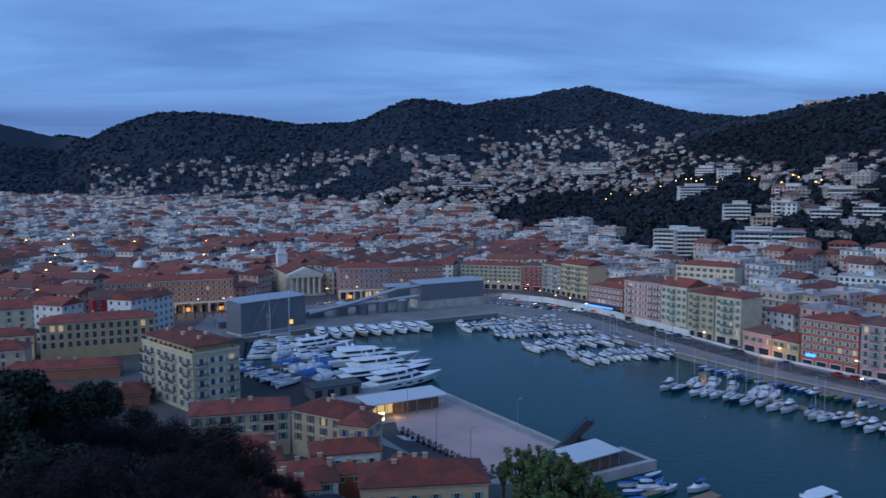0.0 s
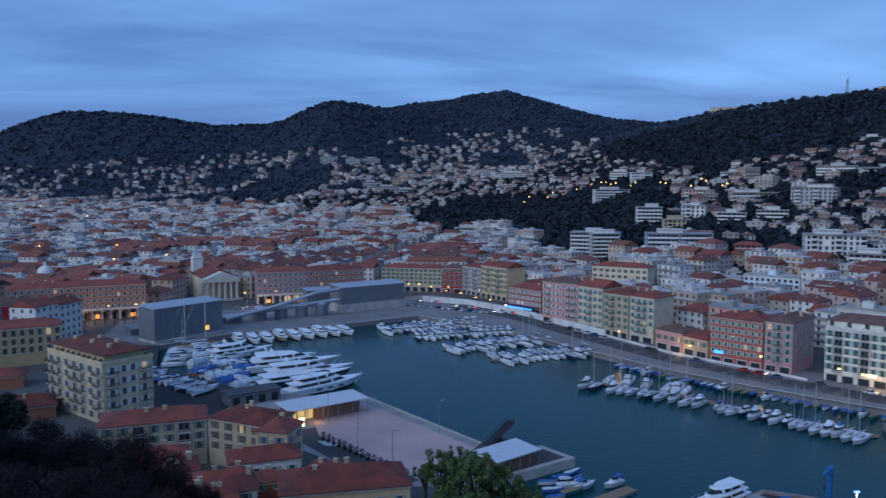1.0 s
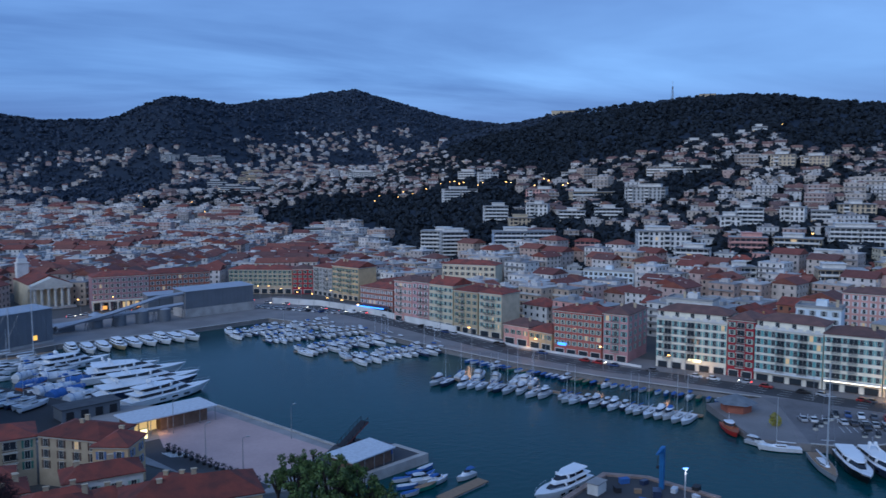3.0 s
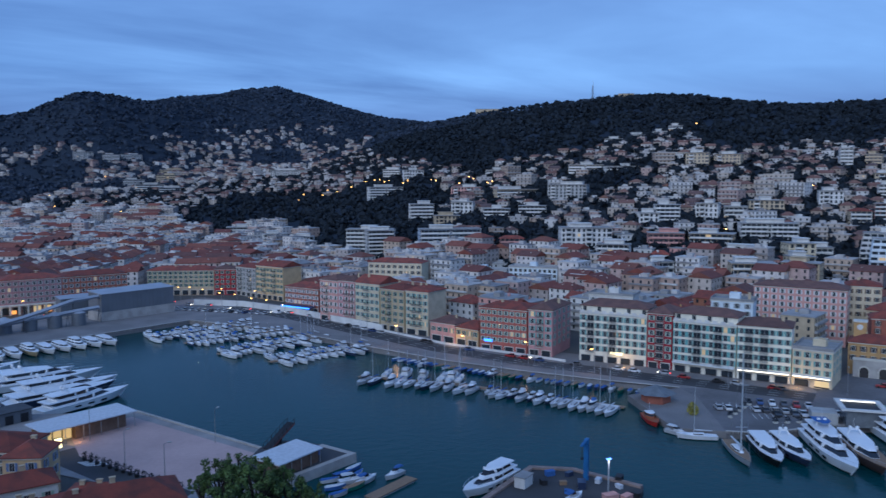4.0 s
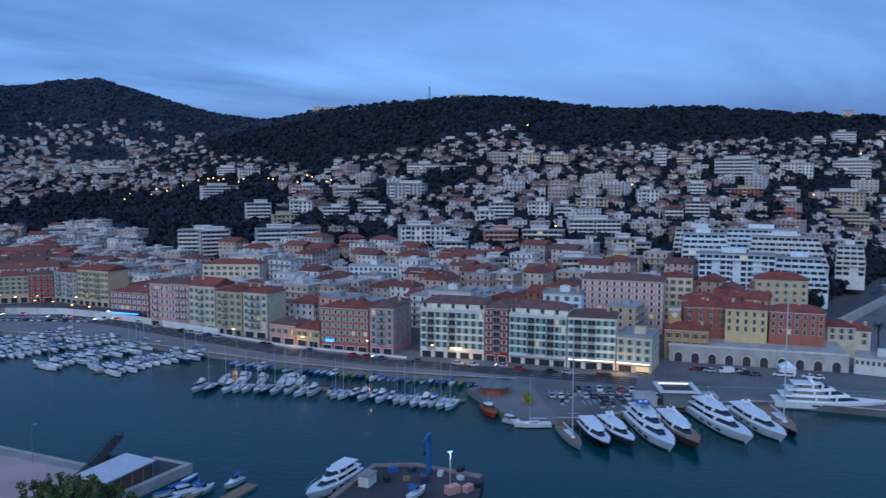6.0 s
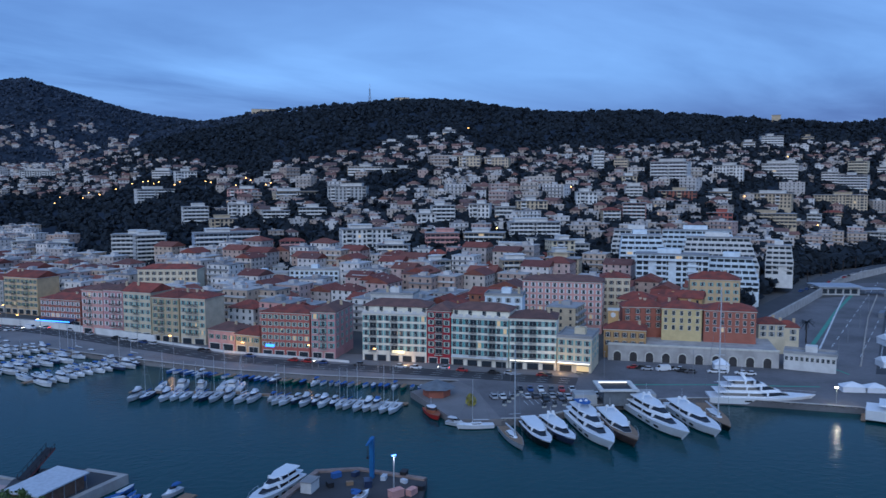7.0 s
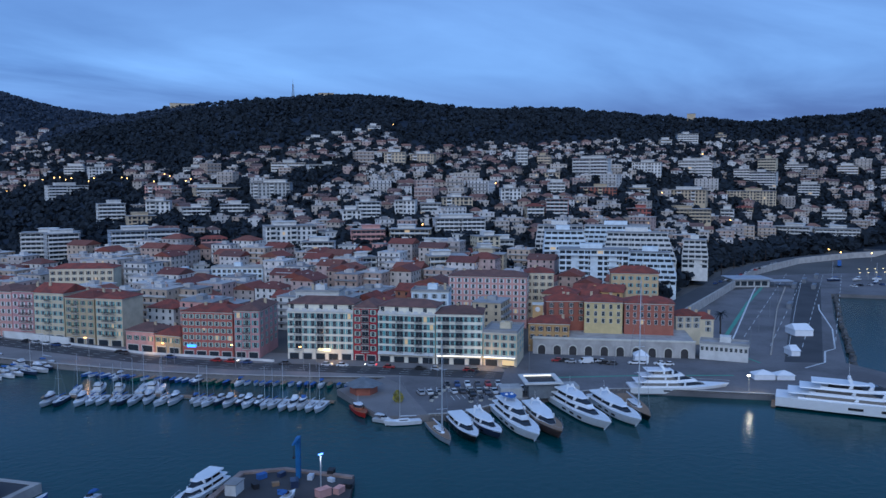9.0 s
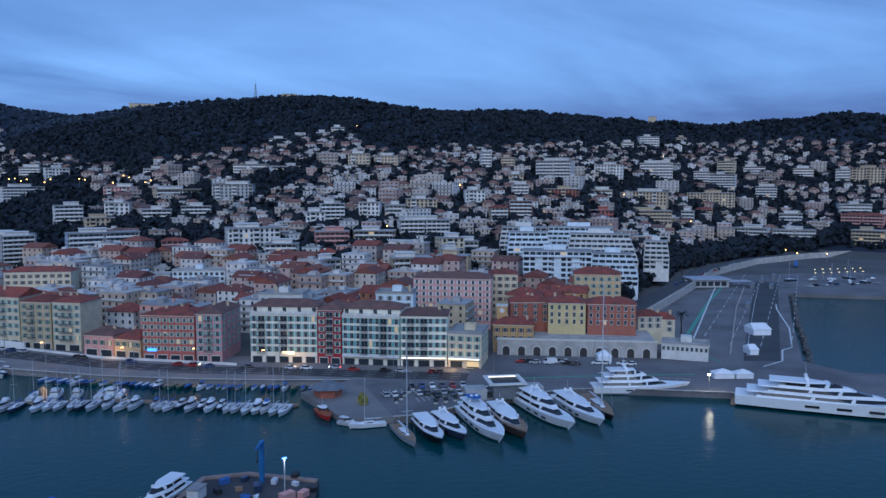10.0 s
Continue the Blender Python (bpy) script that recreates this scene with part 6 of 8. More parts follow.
def berths(p, q, sides, kinds, gap, label, skip=0.08, quay_skip=None):
    pontoon(p, q, label)
    d = Vector((q[0] - p[0], q[1] - p[1]))
    L = d.length
    yaw = math.degrees(math.atan2(d.y, d.x))
    nrm = Vector((-d.y, d.x)) / L
    for s in sides:
        a = gap * 0.6
        while a < L - 1:
            if BR.random() > (quay_skip if quay_skip is not None and s > 0 else skip):
                c = Vector(p) + d * (a / L) + nrm * s * 1.6
                moor(BR.choice(kinds), c.x, c.y, yaw + 90 * s + BR.uniform(-4, 4))
            a += gap * BR.uniform(0.88, 1.15)


MIX = ("motor", "cruiser", "motor", "motor", "sail", "motor", "motor")
berths((76, 268), (106, 243), (-1, 1), ("sail", "sail", "cruiser"), 3.4, "floating wooden pontoon with sailing boats", quay_skip=0.6)
berths((106, 242), (141, 199), (-1, 1), ("cruiser", "sail", "cruiser", "sail", "motor"), 3.1, "floating wooden pontoon with cruisers", quay_skip=0.8)
berths((97, 316), (50, 303), (-1, 1), MIX, 3.5, "pontoon reaching out from the marina quay")
berths((82, 342), (33, 325), (-1, 1), MIX, 3.4, "pontoon among moored cruisers")
berths((71, 364), (22, 353), (-1, 1), MIX, 3.3, "pontoon beside small cruisers")
berths((58, 384), (8, 369), (-1, 1), ("motor", "motor", "cruiser", "motor"), 3.2, "pontoon near the harbour head")
for line, gap in (([(98, 290), (112, 268), (130, 244), (150, 221), (160, 210)], 2.5),):
    for i in range(len(line) - 1):
        p, q = Vector(line[i]), Vector(line[i + 1])
        yaw = math.degrees(math.atan2(q.y - p.y, q.x - p.x)) - 90
        n = int((q - p).length / gap)
        for k in range(n):
            c = p.lerp(q, (k + 0.5) / n)
            moor("dinghy" if BR.random() < 0.9 else "motor", c.x, c.y, yaw + BR.uniform(-9, 9))
# fishing boats by the jetty
pontoon((48, 161.8), (60.7, 169.7), "old wooden landing by the jetty", 1.6)
for i in range(9):
    moor(BR.choice(("dinghy", "motor", "dinghy")), 40 + i % 3 * 3.8, 175 + i % 3 * 2.2 - i // 3 * 4.6, 20 + BR.uniform(-25, 25))
moor("motor", 60, 174, 210)
# covered and laid-up boats by the west quay
for i in range(26):
    f = i / 25
    c = lerp((-44, 266), (-80, 304), f) if i < 16 else lerp((-80, 304), (-84, 332), (i - 16) / 10)
    moor(BR.choice(("cruiser", "motor", "cruiser", "motor", "sail")), c[0] + 2.5, c[1] + 1.5, (42 if i < 16 else 10) + BR.uniform(-6, 6))
for i in range(30):
    c = lerp((-56, 296), (-74, 334), i / 30)
    moor(BR.choice(("cruiser", "cruiser", "motor")), c[0] + BR.uniform(-2, 9), c[1] + BR.uniform(-7, 7), 30 + BR.uniform(-12, 12))

for i in range(24):
    c = lerp((-85, 330), (-78, 300), i / 8) if i < 8 else lerp((-78, 300), (-40, 258), (i - 8) / 16)
    moor(BR.choice(("cruiser", "motor", "sail", "motor", "dinghy")), c[0] - 12.5, c[1] - 6 + BR.uniform(-1, 1), 42 + BR.uniform(-14, 14)).location.z = QUAY + 0.37


def yacht(bow, stern, decks, label, hullm=None, B=None, arch=True, top=None, sun=None, name="motor_yacht", wood=False, lean=1.0):
    """A large motor yacht: flared hull with a window strip, stepped deckhouses with dark glass bands, radar arch."""
    yaw = math.degrees(math.atan2(bow[1] - stern[1], bow[0] - stern[0]))
    L = math.hypot(bow[0] - stern[0], bow[1] - stern[1])
    B = B or min(9.5, 2.4 + L * 0.145)
    F = 1.1 + L * 0.042
    ob = thing(name, None, [], label, "yacht", "large yachts", m=pose(stern[0], stern[1], 0, 0, 0, yaw))
    h, deck = hull_mesh(L, B, F, 0.55, 0.12)
    part("hull", h, [hullm or M_WHITE, M_BLACKHULL], ob)
    part("deck", deck_mesh(deck), [M_TEAK if wood else M_WHITE], ob)
    b = B / 2
    for s in (-1, 1):
        for k in range(3):
            x = L * (0.32 + 0.14 * k)
            part("porthole", Mesh().box(x, s * b * 0.93 - 0.12, F * 0.52, x + L * 0.065, s * b * 0.93 + 0.12, F * 0.72), [M_TINT], ob)
    z, x0, x1, bb = F, L * 0.10, L * 0.80, b * 0.84
    for k in range(decks):
        hgt = (1.0 if L < 20 else 1.25) * lean
        part("deckhouse", tier(x0, x1, bb, z, z + hgt * 0.42, 0.08, 0.0, 0.98), [M_WHITE], ob)
        part("window_band", tier(x0 + L * 0.03, x1 - L * 0.05, bb * 0.95, z + hgt * 0.42, z + hgt * 1.2, 0.16, 0.02, 0.94), [M_TINT], ob)
        for f in (0.35, 0.6):
            xx = x0 + (x1 - x0) * f
            part("pillar", tier(xx, xx + L * 0.03, bb * 0.97, z + hgt * 0.5, z + hgt * 1.25, 0.0, 0.3, 0.96), [M_WHITE], ob)
        part("roof_deck", tier(x0 - L * 0.04, x1 - L * 0.12, bb, z + hgt * 1.2, z + hgt * 1.45, 0.06, -0.01, 0.95), [M_WHITE], ob)
        z, x0, x1, bb = z + hgt * 1.45, x0 + L * 0.05, x1 - L * 0.13, bb * 0.88
    if sun:
        part("sun_awning", tier(x0 - L * 0.02, x0 + L * 0.16, bb * 0.9, z + 1.3, z + 1.45, 0.1), [sun], ob)
        part("awning_post", Mesh().tube((x0 + 0.4, bb * 0.7, z), (x0 + 0.4, bb * 0.7, z + 1.3), 0.05, n=4).tube((x0 + 0.4, -bb * 0.7, z), (x0 + 0.4, -bb * 0.7, z + 1.3), 0.05, n=4), [M_ALU], ob)
    if arch:
        xa = x0 + L * 0.08
        a = part("radar_arch", Mesh().hull([[(xa, -bb * 0.8, z - 0.1), (xa + 0.9, -bb * 0.8, z - 0.1), (xa + 0.9, -bb * 0.8 + 0.3, z - 0.1), (xa, -bb * 0.8 + 0.3, z - 0.1)],
                                           [(xa - 0.8, -bb * 0.5, z + 1.0), (xa + 0.1, -bb * 0.5, z + 1.0), (xa + 0.1, -bb * 0.5 + 0.3, z + 1.25), (xa - 0.8, -bb * 0.5 + 0.3, z + 1.25)],
                                           [(xa - 0.8, bb * 0.5 - 0.3, z + 1.0), (xa + 0.1, bb * 0.5 - 0.3, z + 1.0), (xa + 0.1, bb * 0.5, z + 1.25), (xa - 0.8, bb * 0.5, z + 1.25)],
                                           [(xa, bb * 0.8 - 0.3, z - 0.1), (xa + 0.9, bb * 0.8 - 0.3, z - 0.1), (xa + 0.9, bb * 0.8, z - 0.1), (xa, bb * 0.8, z - 0.1)]]), [M_WHITE], ob)
        for s in (-1, 1):
            dome = Mesh().hull([[(xa - 0.35 + r * math.cos(t), s * bb * 0.35 + r * math.sin(t), z + 1.2 + q) for t in np.linspace(0, 5.5, 8)] for r, q in ((0.4, 0), (0.5, 0.3), (0.4, 0.6), (0.1, 0.75))])
            part("radar_dome", dome, [M_WHITE], a)
        part("aerial", Mesh().tube((xa - 0.3, 0, z + 1.1), (xa - 0.6, 0, z + 1.1 + L * 0.1), 0.06, 0.03, 4), [M_ALU], a)
    part("bow_rail", rail_mesh(deck, 0.85, 5), [M_ALU], ob)
    part("swim_platform", Mesh().box(-1.2, -b * 0.75, 0.15, 0.15, b * 0.75, 0.4), [M_TEAK], ob)
    return ob


yacht((152.2, 138.4), (160.0, 157.5), 1, "sleek white sports yacht with dark glass", M_NAVY)
yacht((156.7, 129.1), (172.2, 157.6), 2, "white flybridge yacht with a bright blue awning", sun=M_CANVAS_BLUE)
yacht((163.4, 126.8), (178.6, 151.6), 1, "brown classic motor yacht with dark wooden deckhouse", material("varnished_brown_hull", (0.09, 0.06, 0.055), 0.4), wood=True)
yacht((178.9, 121.9), (192.9, 152.2), 2, "long white motor yacht with fenders along its side")
yacht((187.7, 118.0), (202.6, 144.6), 1, "white open motor yacht with teak cockpit")
yacht((242.8, 119.8), (219, 143.0), 3, "three-deck white superyacht along the quay", B=8.5)
yacht((264, 46), (240.5, 103.5), 3, "very large white superyacht along the mole", B=11)
yacht((145.0, 140.5), (154.8, 159.6), 1, "old white and black trawler yacht", M_BLACKHULL, arch=False)
yacht((66.6, 153.2), (84.0, 163.4), 2, "white excursion boat with a row of dark windows", B=5.2, arch=False, lean=0.75)
yacht((-0.6, 276.0), (-26, 256.8), 2, "white motor yacht with its bow over the channel")
yacht((-4.5, 284.5), (-36.5, 268.0), 1, "low white sports yacht with a dark flank", M_NAVY)
yacht((-4.0, 291.5), (-36.5, 277.0), 2, "large white superyacht among others", B=8)
yacht((-9, 305.0), (-44, 292.5), 2, "white superyacht with a round deck hatch", B=8)
yacht((-19, 314), (-44, 309), 1, "low white motor yacht rafted beside others", B=5)
yacht((-38, 330), (-62, 313), 2, "pale motor yacht moored in the crowd")
for i in range(9):
    s = lerp((-58, 359.5), (-13, 378), i / 8)
    yacht((s[0] + 6.5 + i * 0.2, s[1] - 19), (s[0] + 0.5, s[1] - 2.2), 1 + (i % 3 == 0), "gold-beige motor yacht moored stern-to at the harbour head" if i == 3 else "white motor yacht moored stern-to at the harbour head",
          material("gold_hull", (0.45, 0.36, 0.22), 0.3) if i == 3 else None, B=4.6, arch=False, lean=0.7)


def covered_boat(x, y, yaw, L, label, hullm, cover):
    """A laid-up boat under an arched tarpaulin drawn over hoops, with seams and a rope round the skirt."""
    ob = thing("covered_boat", None, [], label, "boat", "laid-up boats under covers", m=pose(x, y, 0, 0, 0, yaw))
    B, F = L * 0.30, 1.0 + L * 0.05
    h, deck = hull_mesh(L, B, F)
    part("hull", h, [hullm, M_BLACKHULL], ob)
    rings = []
    for k in range(9):
        u = k / 8
        hb = B / 2 * 1.04 * (1 - max(0, u - 0.5) ** 2 * 2.6)
        top = (1.9 + 0.35 * (k % 2)) * (1 - 0.55 * u * u)
        rings.append([(L * (0.01 + 0.95 * u), hb * math.cos(a), F * (0.95 + 0.25 * u * u) + top * math.sin(a)) for a in np.linspace(0, math.pi, 9)])
    part("tarpaulin", Mesh().hull(rings), [cover], ob, "wrinkled tarpaulin cover")
    for k in (1, 3, 5, 7):
        seam = Mesh()
        for p, q in zip(rings[k], rings[k][1:]):
            seam.tube((p[0], p[1], p[2] + 0.04), (q[0], q[1], q[2] + 0.04), 0.09, n=4)
        part("seam", seam, [M_CANVAS_BLUE if k % 4 == 1 else M_RAIL], ob)


for i, (x, y, yaw, L) in enumerate(((-50, 272, 52, 15), (-44, 266, 47, 13), (-55, 279, 40, 14), (-62, 288, 55, 12), (-57, 300, 20, 13), (-66, 302, 60, 11), (-48, 291, 25, 14), (-68, 316, 15, 12), (-60, 322, 35, 12))):
    covered_boat(x, y, yaw, L, "laid-up boat under a %s tarpaulin" % ("pale" if i % 3 else "blue"), M_ORANGE if i == 3 else M_BOAT, M_CANVAS_PALE if i % 3 else M_CANVAS_BLUE)


def big_sail(bow, stern, mast_h, label, hullm):
    yaw = math.degrees(math.atan2(bow[1] - stern[1], bow[0] - stern[0]))
    L = math.hypot(bow[0] - stern[0], bow[1] - stern[1])
    ob = thing("sailing_yacht", None, [], label, "yacht", "large yachts", m=pose(stern[0], stern[1], 0, 0, 0, yaw))
    h, deck = hull_mesh(L, L * 0.22, 1.5, 0.4)
    part("hull", h, [hullm, M_BLACKHULL], ob)
    part("deck", deck_mesh(deck), [M_TEAK], ob)
    part("coachroof", tier(L * 0.3, L * 0.68, L * 0.06, 1.5, 2.2, 0.3), [M_WHITE], ob)
    part("windows", tier(L * 0.33, L * 0.62, L * 0.061, 1.8, 2.02, 0.1, taper=0.98), [M_TINT], ob)
    mast = part("mast", Mesh().tube((L * 0.58, 0, 1.4), (L * 0.575, 0, mast_h), 0.22, 0.14, 6), [M_ALU], ob)
    for f in (0.3, 0.5, 0.7):
        part("spreader", Mesh().tube((L * 0.577, -1.5, mast_h * f), (L * 0.577, 1.5, mast_h * f), 0.07, n=4), [M_ALU], mast)
    part("boom", Mesh().tube((L * 0.57, 0, 3.2), (L * 0.12, 0, 3.0), 0.32, 0.2, 6), [M_CANVAS_PALE], ob)
    part("stay", Mesh().tube((L * 0.575, 0, mast_h - 0.5), (L * 0.97, 0, 1.9), 0.05, n=3).tube((L * 0.575, 0, mast_h - 0.5), (0.2, 0, 1.6), 0.05, n=3), [M_RAIL], ob)


big_sail((139.2, 144.5), (147.2, 161.0), 27, "grey sailing yacht with a tall mast", M_GREY_HULL)
big_sail((195.5, 119.9), (212.0, 140.2), 40, "large dark sailing yacht with a very tall mast", M_BLACKHULL)
big_sail((-60, 347), (-79, 337), 30, "white sailing yacht with a tall white mast", M_WHITE)
big_sail((-72, 352), (-86, 344), 20, "small white sailing yacht by the shed", M_WHITE)
tug = thing("pilot_boat", None, [], "red and orange harbour pilot boat", "boat", m=pose(142, 190, 0, 0, 0, math.degrees(math.atan2(-16, -6))) @ Matrix.Scale(0.78, 4))
h, deck = hull_mesh(15, 4.8, 1.7)
part("hull", h, [M_REDHULL, M_BLACKHULL], tug)
part("deck", deck_mesh(deck), [M_ORANGE], tug)
part("wheelhouse", tier(4, 9, 1.7, 1.7, 3.6, 0.2), [M_ORANGE], tug)
part("window_band", tier(4.2, 8.6, 1.72, 2.7, 3.3, 0.1, taper=0.97), [M_TINT], tug)
part("roof", tier(3.8, 8.4, 1.7, 3.6, 3.8, 0.1), [M_WHITE], tug)
part("mast", Mesh().tube((5, 0, 3.8), (5, 0, 7), 0.08, n=4), [M_ALU], tug)
moor("sail", 147, 165, 150)
moor("motor", 138.5, 176, 290)

# ---------- plaza, jetty and pier ----------


def shelter():
    p0, p1 = (-21, 219.6), (0.9, 231.9)
    m, w = frame_of(p0, p1)
    ob = thing("ferry_shelter", None, [], "long pale flat-roofed shelter with lit glass front", "shelter", m=m)
    part("roof", Mesh().hull([[(-0.5, -1.0, 4.2), (w, -1.0, 4.2), (w, 9.5, 4.5), (-0.5, 9.5, 4.5)], [(-0.5, -1.0, 4.5), (w, -1.0, 4.5), (w, 9.5, 4.8), (-0.5, 9.5, 4.8)]]), [M_CANVAS_PALE], ob, "broad pale roof")
    part("back_wall", Mesh().box(0, 6.5, 0, w - 1, 6.9, 4.3), [material("brown_panel", (0.22, 0.14, 0.10))], ob)
    part("kiosk", Mesh().box(9, 1.5, 0, w - 2, 6.4, 3.6), [material("brown_panel", (0.22, 0.14, 0.10))], ob)
    for i in range(3):
        part("lit_bay", Mesh().box(1.2 + i * 2.6, 3.2, 0.2, 3.4 + i * 2.6, 3.3, 3.2), [glowing("shelter_light", (1.0, 0.72, 0.3), 0.5)], ob)
    for i in range(6):
        part("column", Mesh().tube((0.5 + i * (w - 1) / 5, -0.4, 0), (0.5 + i * (w - 1) / 5, -0.4, 4.2), 0.12, n=6), [M_RAIL], ob)
    sg = thing("advert_panel", None, [], "lit advertising panel on a short post", "sign", m=pose(-17.5, 215.5, QUAY, 0, 0, 25))
    part("post", Mesh().box(-0.2, -0.1, 0, 0.2, 0.1, 1.0), [M_IRON], sg)
    part("panel", Mesh().box(-1.0, -0.15, 1.0, 1.0, 0.15, 3.8), [M_IRON], sg)
    part("face", Mesh().box(-0.9, -0.2, 1.1, 0.9, -0.155, 3.7), [glowing("panel_light", (1.0, 0.85, 0.45), 2.0)], sg)


shelter()


def quay_store():
    m, w = frame_of((-41, 240.5), (-26.5, 248.5))
    ob = thing("quay_store", None, [], "low dark grey store with a flat roof behind the shelter", "store", m=m)
    part("wall", Mesh().box(0, 0, 0, w, 7, 3.4), [M_SHEET], ob)
    part("roof", Mesh().box(-0.4, -0.5, 3.4, w + 0.4, 7.4, 3.75), [material("dark_felt_roof", (0.075, 0.08, 0.09), 0.9, var=0.25, scale=0.4)], ob)
    for i in range(4):
        part("door", Mesh().box(1 + i * w / 4, -0.08, 0.1, 3.2 + i * w / 4, 0.02, 2.6), [M_IRON], ob)


quay_store()


def jetty():
    slab("jetty", [(30, 199), (36, 203), (45.2, 195.5), (51.5, 185.8), (35.6, 176.8), (27, 172), (22, 184)], -5, 2.3, M_ASPHALT, "grey jetty reaching into the harbour", "jetty")
    m = pose(34.2, 182.7, 2.3, 0, 0, 34.5) @ pose(-6.5, -3.6, 0)
    ob = thing("jetty_hall", None, [], "low wooden hall with a broad pale roof", "hall", m=m)
    part("wall", Mesh().box(0, 0, 0, 13, 7.2, 3.2), [material("brown_boards", (0.17, 0.10, 0.07), var=0.3, scale=1.2)], ob)
    part("roof", Mesh().hull([[(-0.8, -0.8, 3.2), (13.8, -0.8, 3.2), (13.8, 8.0, 3.2), (-0.8, 8.0, 3.2)], [(-0.8, -0.8, 3.5), (13.8, -0.8, 3.5), (13.8, 8.0, 4.0), (-0.8, 8.0, 4.0)]]), [M_CANVAS_PALE], ob, "broad pale roof")
    part("tarpaulin", Mesh().box(13.9, 3, 0, 17, 7, 2.2), [M_CANVAS_BLUE], ob)
    for i in range(5):
        part("post", Mesh().tube((i * 3.25, -0.6, 0), (i * 3.25, -0.6, 3.2), 0.1, n=5), [M_RAIL], ob)
    b = Mesh()
    ribbon(b, [(27.2, 172), (35.6, 176.7), (51.6, 185.8), (45.3, 195.6)], -0.1, 1.4, -1.0, 2.38)
    thing("quay_edge_jetty", b, [M_STONE], "pale concrete edge of the jetty", "quay", kind="structure")
    g = thing("gangway", None, [], "dark red steel gangway raised over the quay", "gangway")
    a, c = Vector((31.5, 197, 2.2)), Vector((39, 204, 6.2))
    part("beam", Mesh().tube(a + Vector((0.8, -0.8, 0)), c + Vector((0.8, -0.8, 0)), 0.25, n=4), [material("dark_red_steel", (0.10, 0.03, 0.03))], g)
    part("beam", Mesh().tube(a - Vector((0.8, -0.8, 0)), c - Vector((0.8, -0.8, 0)), 0.25, n=4), [material("dark_red_steel", (0.1, 0.03, 0.03))], g)
    part("walkway", Mesh().hull([[a + Vector((0.8, -0.8, 0)), a - Vector((0.8, -0.8, 0)), a + Vector((-0.8, 0.8, 0.3)), a + Vector((0.8, -0.8, 0.3))], [c + Vector((0.8, -0.8, 0)), c - Vector((0.8, -0.8, 0)), c + Vector((-0.8, 0.8, 0.3)), c + Vector((0.8, -0.8, 0.3))]]), [M_IRON], g)
    for f in np.linspace(0, 1, 7):
        p = a.lerp(c, f)
        for s in (-1, 1):
            q = p + Vector((0.8, -0.8, 0)) * s
            part("stanchion", Mesh().tube(q, q + Vector((0, 0, 1.3)), 0.08, n=4), [M_IRON], g)
    for s in (-1, 1):
        q = Vector((0.8, -0.8, 1.3)) if s > 0 else Vector((-0.8, 0.8, 1.3))
        part("handrail", Mesh().tube(a + q, c + q, 0.08, n=4), [M_IRON], g)
    part("support", Mesh().tube((35, 200, 1.5), (36.5, 201.6, 5), 0.3, n=5).tube((33, 197, 1.5), (36.5, 201.6, 5), 0.3, n=5), [M_IRON], g)


jetty()


